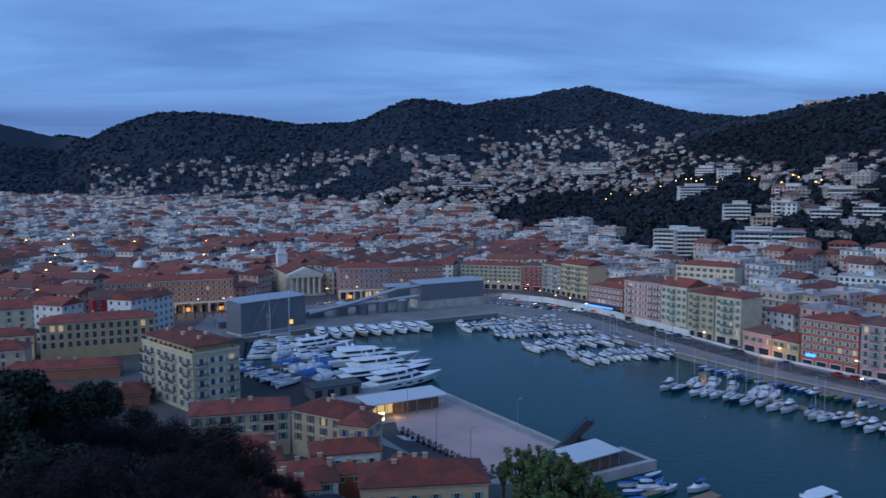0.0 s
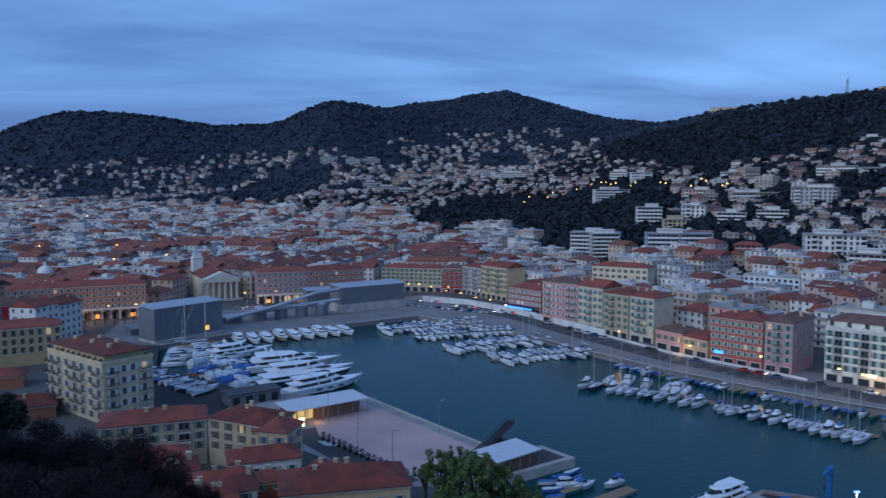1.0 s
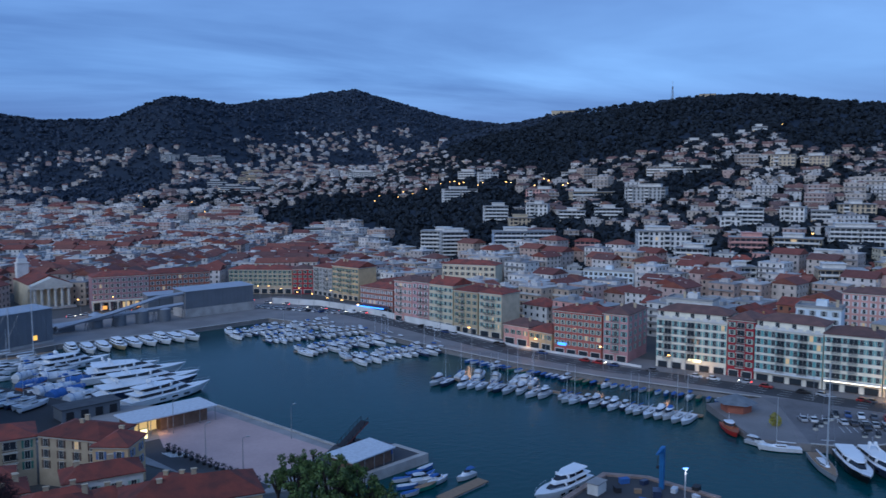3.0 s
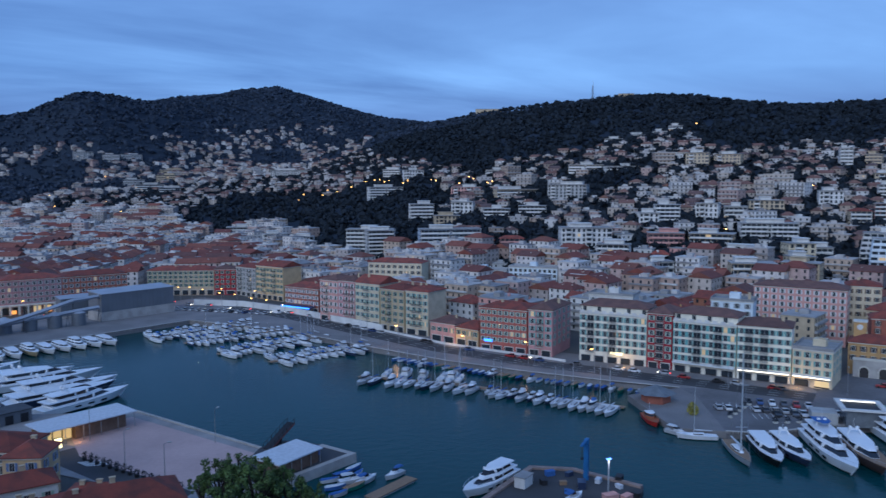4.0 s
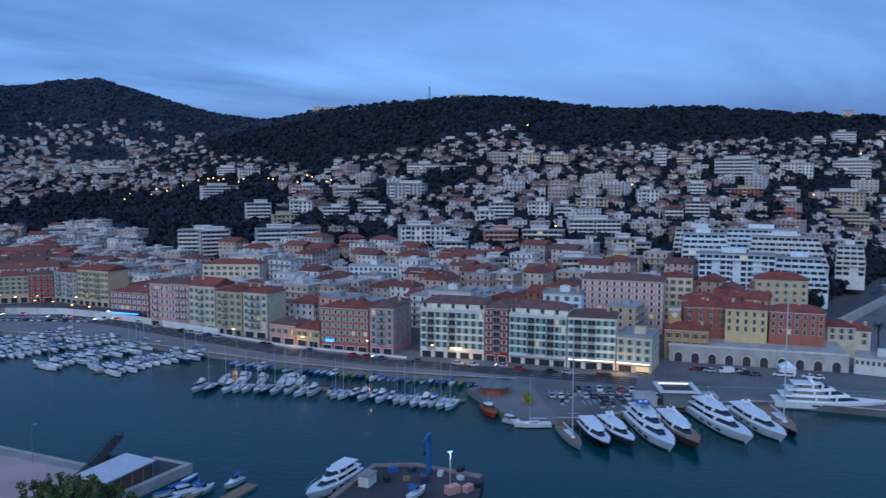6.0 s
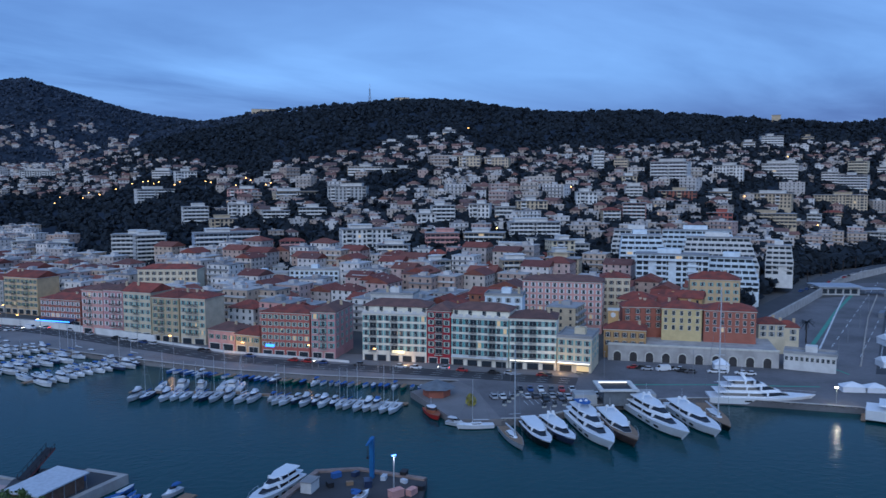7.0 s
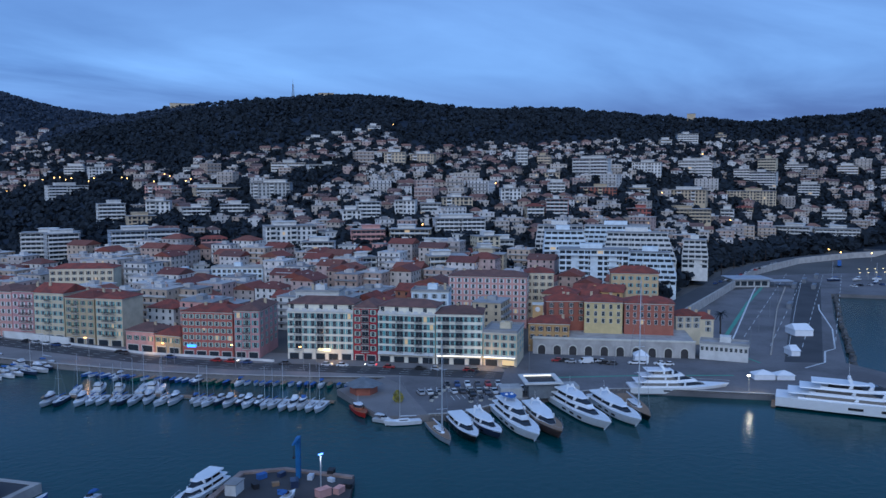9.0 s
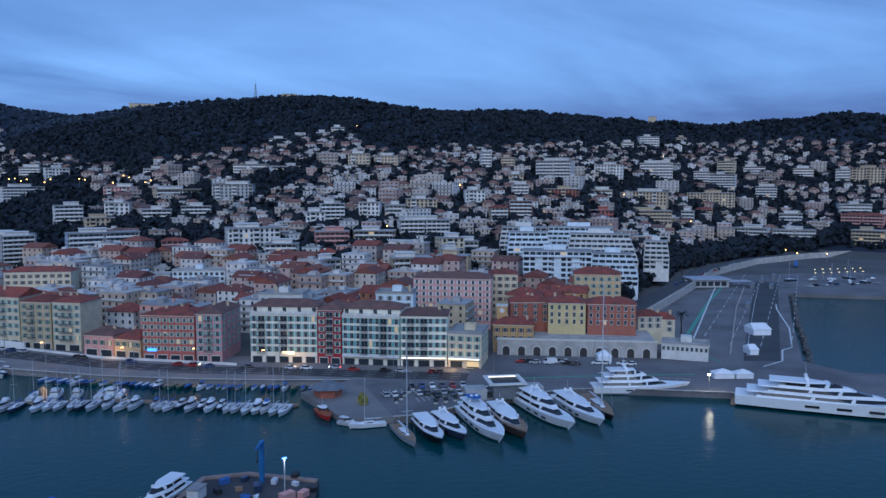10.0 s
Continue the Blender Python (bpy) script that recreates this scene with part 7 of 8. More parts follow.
def near_pier():
    slab("pier_near", [(88, 162.5), (97, 157.5), (106, 142), (97, 132), (60, 126), (58, 141)], -5, 1.6, M_ASPHALT, "concrete pier below the lookout", "pier")
    b = Mesh()
    ribbon(b, [(58.2, 141.2), (88, 162.3), (97, 157.3), (105.8, 142)], -1.3, 0.05, -1.0, 2.1)
    thing("quay_edge_pier", b, [material("brown_pink_kerb", (0.30, 0.22, 0.19), 0.9, var=0.3)], "worn brownish kerb along the pier", "quay", kind="structure")
    c = thing("crane", None, [], "blue harbour crane with a short jib", "crane", m=pose(96.4, 150.6, 1.6, 0, 0, 40))
    blue = material("blue_crane_paint", (0.02, 0.14, 0.34), 0.5)
    part("column", Mesh().box(-0.5, -0.5, 0, 0.5, 0.5, 9.5), [blue], c)
    part("jib", Mesh().hull([[(-4.0, -0.2, 8.9), (-4.0, 0.2, 8.9), (-4.0, 0.2, 9.2), (-4.0, -0.2, 9.2)], [(0.9, -0.4, 8.5), (0.9, 0.4, 8.5), (0.9, 0.4, 9.6), (0.9, -0.4, 9.6)]]), [blue], c)
    part("hook", Mesh().tube((-3.2, 0, 8.6), (-3.2, 0, 6.2), 0.08, n=4).box(-3.5, -0.2, 5.7, -2.9, 0.2, 6.2), [M_IRON], c)
    k = thing("kiosk", None, [], "small white cabin on the pier", "cabin", m=pose(80.5, 150.6, 1.6, 0, 0, 35))
    part("wall", Mesh().box(0, 0, 0, 4.0, 2.6, 2.4), [plaster("white")], k)
    part("roof", Mesh().box(-0.2, -0.2, 2.4, 4.2, 2.8, 2.6), [M_ROOF_FLAT], k)
    for i, (x, y, s, mm) in enumerate(((94.5, 138, 2.0, plaster("pink")), (98, 137, 1.6, plaster("pink")), (98, 148, 1.2, M_CANVAS_PALE), (93, 147, 1.8, M_NAVY), (86, 152, 1.3, M_IRON), (100.5, 143.5, 1.0, M_CANVAS_PALE), (101, 138, 1.2, M_IRON), (88.5, 145.5, 0.9, M_CANVAS_BLUE), (90, 150, 1.0, M_TEAK), (90, 156, 1.4, M_CANVAS_BLUE), (94, 154, 1.2, M_NAVY), (103, 147, 1.5, M_IRON))):
        s *= 0.78
        ob = thing("gear_crate", None, [], "crate of fishing gear on the pier", "crate", "crates on the pier", m=pose(x, y, 1.6, 0, 0, 20 * i))
        part("body", Mesh().box(-s, -s * 0.6, 0, s, s * 0.6, s), [mm], ob)
        part("lid", Mesh().box(-s * 1.04, -s * 0.64, s, s * 1.04, s * 0.64, s * 1.1), [mm], ob)
    moor("motor", 84, 139, 25).location.z = 1.97
    moor("dinghy", 99, 138, 160)


near_pier()


def club_house():
    ob = thing("club_house", None, [], "low hexagonal club house with a grey roof", "club house", m=pose(151, 197, QUAY, 0, 0, 20))
    ring = [(5.5 * math.cos(a), 5.5 * math.sin(a)) for a in np.linspace(0, 2 * math.pi, 7)[:-1]]
    part("wall", Mesh().prism([(x * 0.8, y * 0.8) for x, y in ring], 0, 2.8), [plaster("brick")], ob)
    part("roof", Mesh().hull([[(x * 1.15, y * 1.15, 2.8) for x, y in ring], [(x * 0.1, y * 0.1, 5.0) for x, y in ring]]), [material("slate_grey_roof", (0.16, 0.18, 0.2))], ob, "grey pyramid roof")
    slab("deck_club", [(147, 206), (168, 207), (166, 196), (150, 165), (139, 173)], -5, QUAY + 0.01, M_PAVE, "paved point beside the club house", "quay")
    hd = thing("hedge", None, [], "clipped yellow-green shrub on the point", "shrub", m=pose(152, 181, QUAY))
    part("leaves", leaf_clump(1.8, 160, 5, 1.1, 0.25), [material("yellow_leaves", (0.32, 0.28, 0.05), island=0.3)], hd, m=pose(0, 0, 1.6))


club_house()


def pavilion():
    c = (190, 156.5)
    ob = thing("pavilion", None, [], "square glass pavilion with a white lit roof frame", "pavilion", m=pose(c[0], c[1], QUAY, 0, 0, -38))
    part("wall", Mesh().box(-4.5, -4.5, 0, 4.5, 4.5, 4.6), [material("grey_glass_wall", (0.16, 0.18, 0.20), 0.2)], ob)
    for x0, y0, x1, y1 in ((-6, -6, 6, -4.6), (-6, 4.6, 6, 6), (-6, -4.6, -4.6, 4.6), (4.6, -4.6, 6, 4.6)):
        part("roof_edge", Mesh().box(x0, y0, 4.8, x1, y1, 5.3), [plaster("white")], ob)
    part("roof_light", Mesh().box(-4.4, -4.4, 4.62, 4.4, 4.4, 4.7), [M_IRON], ob)
    part("light_strip", Mesh().box(-4.55, -4.58, 4.85, 4.55, -4.5, 5.2).box(-4.55, 4.5, 4.85, 4.55, 4.58, 5.2), [glowing("pavilion_strip", (1.0, 0.95, 0.85), 1.5)], ob)
    part("annex", Mesh().box(-13, -3, 0, -6.2, 3, 3.0), [plaster("grey")], ob)
    part("annex", Mesh().box(6.2, -3, 0, 12, 3, 3.2), [plaster("grey")], ob)


pavilion()


def tent(x, y, w, d, h, yaw, label, ridge=True):
    ob = thing("marquee", None, [], label, "tent", "white tents", m=pose(x, y, QUAY, 0, 0, yaw))
    cv = material("white_tent_canvas", (0.75, 0.76, 0.78), 0.8, var=0.06)
    part("side", Mesh().box(-w / 2, -d / 2, 0, w / 2, d / 2, h * 0.55), [cv], ob)
    r = w * 0.42 if ridge else 0.15
    part("canopy", Mesh().hull([[(-w / 2 - 0.3, -d / 2 - 0.3, h * 0.55), (w / 2 + 0.3, -d / 2 - 0.3, h * 0.55), (w / 2 + 0.3, d / 2 + 0.3, h * 0.55), (-w / 2 - 0.3, d / 2 + 0.3, h * 0.55)],
                                [(-r, -0.15, h), (r, -0.15, h), (r, 0.15, h), (-r, 0.15, h)]]), [cv], ob)


tent(349, 141, 8, 9.5, 4.8, -42, "large white ridge tent on the apron")
tent(306, 126, 3.4, 6.5, 3.8, -42, "narrow white tent on the apron")
tent(253, 160, 5, 5, 4.5, -48, "small white peaked tent", False)
tent(261, 117, 7, 4, 3.2, -45, "low white peaked tent by the quay", False)
tent(266, 112, 6, 4, 3.0, -45, "low white peaked tent by the quay", False)

# apron lanes, the curving road up and its walls
b = Mesh()
for i in range(0, 7, 2):
    o = i * 6.0
    for k in range(16):
        ribbon(b, [(309 + o * 0.55 + k * 16.5, 149 - o * 0.85 + k * 5.8), (318 + o * 0.55 + k * 16.5, 152.2 - o * 0.85 + k * 5.8)], -0.12, 0.12, QUAY - 0.004, QUAY + 0.012)
for i in range(16):
    ribbon(b, [(163 + i * 1.6, 184 - i * 1.15), (167.5 + i * 1.6, 189 - i * 1.15)], -0.08, 0.08, QUAY - 0.004, QUAY + 0.014)
for i in range(12):
    ribbon(b, [(166 + i * 1.8, 170.5 - i * 0.55), (168.5 + i * 1.8, 175 - i * 0.55)], -0.08, 0.08, QUAY - 0.004, QUAY + 0.014)
ribbon(b, [(300.8, 125), (330, 137), (430, 176), (530, 214)], -0.1, 0.1, QUAY - 0.004, QUAY + 0.012)
ribbon(b, [(304, 150.5), (328.4, 160.3), (449.6, 209.8), (500, 230)], -0.35, 0.35, QUAY - 0.004, QUAY + 0.012)
ribbon(b, [(440, 168), (421.9, 160.5), (371.8, 135.4), (329.1, 118.4), (320.8, 119.2), (301.3, 111.8), (287.1, 113.3)], -0.3, 0.3, QUAY - 0.004, QUAY + 0.012)
thing("lane_marking", b, [M_PAINT], "white lane and parking lines on the asphalt", "road marking", kind="structure")
b = Mesh()
ribbon(b, [(300, 153), (420, 198), (520, 232)], -0.9, 0.9, QUAY - 0.004, QUAY + 0.01)
ribbon(b, [(204, 172), (232, 150), (258, 126)], -0.6, 0.6, QUAY - 0.004, QUAY + 0.01)
ribbon(b, [(283, 128), (290, 140), (300, 153)], -0.5, 0.5, QUAY - 0.004, QUAY + 0.01)
thing("cycle_lane", b, [M_GREEN_LANE], "worn green painted lane on the apron", "road marking", kind="structure")
slab("road_apron", [(291, 122.5), (300, 112), (536, 204), (526, 216)], 1.9, QUAY + 0.006, M_ASPHALT, "dark asphalt lane across the apron", "road")
b = Mesh()
ribbon(b, [(330, 192), (436, 222), (543, 254), (644, 264), (724, 251), (815, 220)], 0, 13, 1.0, 5.5)
thing("road_ramp", b, [M_ASPHALT], "asphalt road climbing round behind the terminal", "road", kind="structure")
b = Mesh()
ribbon(b, [(330, 190.5), (436, 220.5), (543, 252.5), (644, 262.5), (724, 249.5), (815, 218.5)], 0, 1.0, 1.0, 6.6)
thing("wall_ramp", b, [M_STONE], "pale curved retaining wall of the climbing road", "wall", kind="structure")
BARRIER = thing("road_barrier", None, [], "pale concrete barrier between the apron lanes", "barrier", "concrete lane barriers")
part("body", Mesh().hull([[(x, -0.32, 0), (x, 0.32, 0), (x, 0.2, 0.3), (x, 0.1, 0.95), (x, -0.1, 0.95), (x, -0.2, 0.3)] for x in (-1.9, 1.9)]), [M_STONE], BARRIER)
lane = [(298, 130.8), (304, 133.3), (410.3, 177.6), (462.1, 197.2), (500, 211.5)]
for a, c in zip(lane, lane[1:]):
    run = math.hypot(c[0] - a[0], c[1] - a[1])
    for k in range(int(run / 6.0)):
        q = lerp(a, c, (k + 0.5) * 6.0 / run)
        m = pose(q[0], q[1], QUAY, 0, 0, math.degrees(math.atan2(c[1] - a[1], c[0] - a[0])))
        if a == lane[0] and k == 0:
            BARRIER.matrix_world = m
        else:
            copy_thing(BARRIER, m)
th = thing("terminal_building", None, [], "long low grey terminal building", "building", m=pose(471, 233, QUAY, 0, 0, -42))
part("wall", Mesh().box(0, 0, 0, 24, 16, 5.0), [plaster("grey")], th)
part("roof", Mesh().box(-1, -2.5, 5.0, 25, 16.5, 5.6), [M_SHEET_TOP], th)
part("canopy", Mesh().box(24.4, 1, 3.4, 40, 9, 3.8), [M_SHEET_TOP], th)
for x, y in ((28, 1.5), (38, 1.5), (28, 8.5), (38, 8.5)):
    part("post", Mesh().tube((x, y, 0), (x, y, 3.4), 0.15, n=6), [M_RAIL], th)
for i in range(5):
    part("window", Mesh().box(1.5 + i * 4.4, -0.08, 1.0, 4.9 + i * 4.4, 0.02, 3.8), [M_GLASS], th)
b = Mesh()
rr = random.Random(9)
for i in range(150):
    c = lerp((305, 103), (405, 145), i / 75) if i < 75 else lerp((405, 145), (487, 177), (i - 75) / 75)
    s = rr.uniform(0.6, 1.0)
    mm = Matrix.Translation((c[0] + rr.uniform(0, 1.2), c[1] - rr.uniform(0, 1.2), rr.uniform(0.2, 1.6))) @ Euler((rr.uniform(0, 3), rr.uniform(0, 3), rr.uniform(0, 3))).to_matrix().to_4x4()
    b.box(-s, -s * 0.8, -s * 0.7, s, s * 0.8, s * 0.7, 0, mm)
thing("breakwater_rocks", b, [material("dark_rocks", (0.10, 0.10, 0.10), 0.9, var=0.3)], "rough dark boulders along the mole", "rocks", kind="stuff")

# ---------- cars ----------


def car(paint, label, van=False):
    ob = thing("van" if van else "car", None, [], label, "van" if van else "car", "parked cars")
    L, W = (5.2, 1.95) if van else (4.2, 1.75)
    prof = [(0, 0.3), (0, 1.0), (0.3, 2.1), (3.9, 2.15), (4.6, 1.2), (5.2, 1.0), (5.2, 0.3)] if van else [(0, 0.3), (0, 0.85), (0.5, 0.95), (2.9, 0.95), (4.0, 0.78), (4.2, 0.6), (4.2, 0.3)]
    part("body", Mesh().hull([[(x, s * W / 2, z) for x, z in prof] for s in (-1, 1)]), [paint], ob)
    if not van:
        cab = [(0.35, 0.95), (0.85, 1.42), (2.2, 1.45), (3.0, 0.95)]
        part("cabin_glass", Mesh().hull([[(x, s * W * 0.44, z) for x, z in cab] for s in (-1, 1)]), [M_TINT], ob)
        part("roof", Mesh().box(0.85, -W * 0.42, 1.43, 2.2, W * 0.42, 1.49), [paint], ob)
    else:
        part("windscreen", Mesh().hull([[(3.95, -0.85, 2.0), (4.55, -0.9, 1.25), (4.6, -0.9, 1.28), (4.0, -0.85, 2.04)], [(3.95, 0.85, 2.0), (4.55, 0.9, 1.25), (4.6, 0.9, 1.28), (4.0, 0.85, 2.04)]]), [M_TINT], ob)
    for x in (0.8, L - 0.85):
        for s in (-1, 1):
            part("wheel", WIN.setdefault("wheel", Mesh().tube((0, -0.1, 0), (0, 0.1, 0), 0.33, n=10).data("wheel", [M_IRON])), [], ob, m=pose(x, s * (W / 2 - 0.06), 0.33))
    return ob


PAINTS = [("white", (0.7, 0.7, 0.7)), ("silver", (0.4, 0.41, 0.43)), ("black", (0.02, 0.02, 0.022)), ("dark grey", (0.09, 0.09, 0.1)), ("red", (0.35, 0.03, 0.03)), ("blue", (0.04, 0.08, 0.2))]
PAINTS += [("pale grey", (0.55, 0.56, 0.58))]
CARS = [car(material("car_paint_" + n.replace(" ", "_"), c, 0.3, var=0.04, spec=0.6), "%s small car parked on the asphalt" % n) for n, c in PAINTS]
VAN = car(material("car_paint_white", (0.7, 0.7, 0.7)), "white delivery van on the quay", True)
CUSED = set()


def park(x, y, yaw, ob=None, z=QUAY + 0.02):
    ob = ob or CARS[BR.choice((0, 0, 1, 1, 2, 3, 4, 5, 6))]
    if ob.name not in CUSED:
        CUSED.add(ob.name)
        ob.matrix_world = pose(x, y, z, 0, 0, yaw)
    else:
        copy_thing(ob, pose(x, y, z, 0, 0, yaw))


for i in range(15):
    park(162 + i * 2.7 * 0.8, 181 - i * 2.7 * 0.55, 62 + BR.uniform(-3, 3)) if i not in (2, 3, 9) else None
for i in range(13):
    park(175 + i * 2.3, 172.5 - i * 1.0, 240 + BR.uniform(-3, 3)) if i not in (1, 6) else None
for i in range(6):
    park(177 + i * 2.6, 186 - i * 2.2, 232)
kerb = offset(ROWS, -4.2)
for i in range(1, len(kerb) - 1):
    p, q = Vector(kerb[i]), Vector(kerb[i + 1])
    yaw = math.degrees(math.atan2(q.y - p.y, q.x - p.x))
    n = int((q - p).length / 5.6)
    for k in range(n):
        if BR.random() < 0.5:
            c = p.lerp(q, (k + 0.5) / n)
            park(c.x, c.y, yaw + BR.choice((0, 180)))
for i in range(14):
    c = lerp((238, 184), (264, 152), i / 13)
    if i not in (3, 8, 11):
        park(c[0] - 5 - BR.random() * 5, c[1] - 4, 130 + BR.uniform(-8, 8), z=QUAY)
park(238, 171, 150, VAN, z=QUAY)
park(70, 408, -60, VAN)
for i in range(14):
    c = lerp((450, 233), (640, 268), i / 17)
    park(c[0], c[1] + 1, 12 + BR.uniform(-5, 5), z=5.5)
# the boat yard on the mole: truck, laid-up boats, strings of yard lamps
truck = thing("lorry", None, [], "blue box lorry parked on the mole", "lorry", m=pose(640, 230, QUAY, 0, 0, 20))
part("box", Mesh().box(0, -1.3, 1.0, 14, 1.3, 4.2), [M_CANVAS_BLUE], truck)
part("cab", Mesh().hull([[(14.2, -1.2, 0.6), (16.4, -1.2, 0.6), (16.2, -1.2, 2.2), (15.6, -1.2, 3.2), (14.2, -1.2, 3.2)], [(14.2, 1.2, 0.6), (16.4, 1.2, 0.6), (16.2, 1.2, 2.2), (15.6, 1.2, 3.2), (14.2, 1.2, 3.2)]]), [M_WHITE], truck)
for x in (1.5, 3.0, 11.5, 15.0):
    for s in (-1, 1):
        part("wheel", WIN.setdefault("wheel", Mesh().tube((0, -0.1, 0), (0, 0.1, 0), 0.33, n=10).data("wheel", [M_IRON])), [], truck, m=pose(x, s * 1.15, 0.5) @ Matrix.Scale(1.5, 4))
for i in range(9):
    park(528 + i * 7, 178 - i * 4.2 + BR.uniform(0, 6), 60 + BR.uniform(-30, 30), z=QUAY)
for i in range(10):
    moor(BR.choice(("cruiser", "motor", "sail")), 552 + i % 5 * 12, 176 - i % 5 * 9 + i // 5 * 22, BR.uniform(0, 180)).location.z = QUAY + 0.37
YARD = thing("yard_lamp", None, [], "pale yellow yard lamp on a post", "street lamp", "yard lamps on the mole", m=pose(566, 190, QUAY))
part("post", Mesh().tube((0, 0, 0), (0, 0, 5), 0.12, n=5), [M_RAIL], YARD)
part("lamp_head", Mesh().box(-0.35, -0.35, 5, 0.35, 0.35, 5.4), [glowing("yard_lamp_glow", (1.0, 0.8, 0.4), 1.6)], YARD)
for i in range(1, 14):
    f = i % 7
    copy_thing(YARD, pose(566 + f * 5.5 + i // 7 * 22, 190 - f * 3.4 + i // 7 * 8, QUAY))
for x, y in ((500, 206), (505, 196), (530, 212), (560, 216), (420, 175)):
    c = thing("container", None, [], "grey shipping container on the apron", "container", "containers", m=pose(x, y, QUAY, 0, 0, 18))
    part("body", Mesh().box(-6, -1.2, 0, 6, 1.2, 2.6), [M_SHEET], c)
    part("door", Mesh().box(6.0, -1.1, 0.1, 6.08, 1.1, 2.5), [M_SHEET_TOP], c)
LIT = car(material("car_paint_silver", (0.4, 0.41, 0.43)), "silver car with its lights on")
for s in (-0.55, 0.55):
    part("headlight", Mesh().box(4.18, s - 0.18, 0.55, 4.26, s + 0.18, 0.75), [glowing("headlight_glow", (1.0, 0.9, 0.7), 8.0)], LIT)
    part("tail_light", Mesh().box(-0.06, s - 0.2, 0.6, 0.02, s + 0.2, 0.85), [glowing("tail_light_glow", (1.0, 0.04, 0.02), 5.0)], LIT)
for i in range(9):
    c = lerp((12, 474), (84, 390), i / 8)
    park(c[0] + i % 2 * 3.2, c[1], -52 + 180 * (i % 2), LIT)
for i in range(6):
    c = lerp((-70, 432), (-20, 446), i / 5)
    park(c[0], c[1] + i % 2 * 3, 14 + 180 * (i % 2), LIT, z=QUAY)
park(140, 266, -55, LIT)
park(176, 222, 127, LIT)
for i in range(14):
    c = lerp((30, 440), (70, 408), i / 13)
    park(c[0] - 6, c[1] - 4, 40 + BR.uniform(-6, 6), z=QUAY)
for i in range(10):
    park(-105 + i * 2.6, 312 - i * 5.0, 45 + BR.uniform(-5, 5), z=QUAY)

# ---------- street lamps ----------


def lamp_proto(h, label, head):
    ob = thing("street_lamp", None, [], label, "street lamp", "street lamps")
    part("post", Mesh().tube((0, 0, -0.5), (0, 0, h), 0.12, 0.07, 6), [M_RAIL], ob)
    part("arm", Mesh().tube((0, 0, h), (1.1, 0, h + 0.3), 0.06, n=5), [M_RAIL], ob)
    part("lamp_head", Mesh().box(0.8, -0.2, h + 0.18, 1.6, 0.2, h + 0.36), [head], ob)
    return ob


M_DARKLAMP = material("unlit_lamp_glass", (0.4, 0.4, 0.38), 0.3)
LAMP_ON, LAMP_OFF = lamp_proto(8, "tall street lamp with a warm lit head", M_LAMP), lamp_proto(9, "tall grey street lamp, unlit", M_DARKLAMP)
LAMP_ON.matrix_world, LAMP_OFF.matrix_world = pose(-150, 388, QUAY), pose(6.5, 184.3, QUAY)
for x, y in ((-1.9, 197.4), (-10.4, 222), (20, 208), (124, 276), (140, 255), (158, 234), (182, 200), (210, 178), (236, 160), (300, 140), (340, 155), (380, 168), (430, 186), (98, 332), (84, 366)):
    copy_thing(LAMP_OFF, pose(x, y, QUAY, 0, 0, 40))
for x, y in ((-138, 392), (-124, 398), (-112, 402), (-100, 408), (-64, 438), (-48, 444), (2, 458), (28, 468), (50, 452), (66, 436), (34, 466), (40, 453), (47, 435), (54, 426), (60, 409), (66, 399), (71, 381), (-186, 356), (-176, 362)):
    copy_thing(LAMP_ON, pose(x, y, QUAY, 0, 0, 200))
HILL_LAMP = thing("road_lamp", None, [], "lit lamp beside a hill road", "street lamp", "hill road lamps", m=pose(0, 0, -50))
part("post", Mesh().tube((0, 0, -2), (0, 0, 7), 0.14, n=5), [M_RAIL], HILL_LAMP)
part("lamp_head", Mesh().hull([[(0.6 * math.cos(a) * r, 0.6 * math.sin(a) * r, 7 + z) for a in np.linspace(0, 5.5, 7)] for r, z in ((0.3, 0), (1, 0.4), (0.3, 0.9))]), [M_LAMP], HILL_LAMP)
lr = random.Random(4)
first = True
for i in range(62):
    az = 11 + i * 0.34 if i < 46 else 40 + (i - 46) * 2.2 + lr.uniform(-1, 1)
    r = (1040 - i * 6 + lr.uniform(-25, 25)) if i < 46 else lr.uniform(560, 980)
    if i < 46 and lr.random() < 0.35:
        continue
    x, y = r * math.sin(radians(az)), r * math.cos(radians(az))
    m = pose(x, y, land(x, y))
    if first:
        HILL_LAMP.matrix_world, first = m, False
    else:
        copy_thing(HILL_LAMP, m)
TALL = thing("street_lamp", None, [], "tall lit lamp over a town street", "street lamp", "town street lamps", m=pose(-210, 470, 1))
part("post", Mesh().tube((0, 0, -1), (0, 0, 15.5), 0.16, n=5), [M_RAIL], TALL)
part("lamp_head", Mesh().hull([[(0.5 * math.cos(a) * r, 0.5 * math.sin(a) * r, 15.5 + z) for a in np.linspace(0, 5.5, 7)] for r, z in ((0.3, 0), (1, 0.3), (0.3, 0.7))]), [M_LAMP], TALL)
for i in range(30):
    if i < 9:
        az, r = -27.5 + i * 0.28, 430 + i * 48
    elif i < 15:
        az, r = -17.2 + (i - 9) * 0.1, 470 + (i - 9) * 60
    else:
        az, r = lr.uniform(-29, 2), lr.uniform(520, 1500)
    x, y = r * math.sin(radians(az)), r * math.cos(radians(az))
    copy_thing(TALL, pose(x, y, land(x, y)))
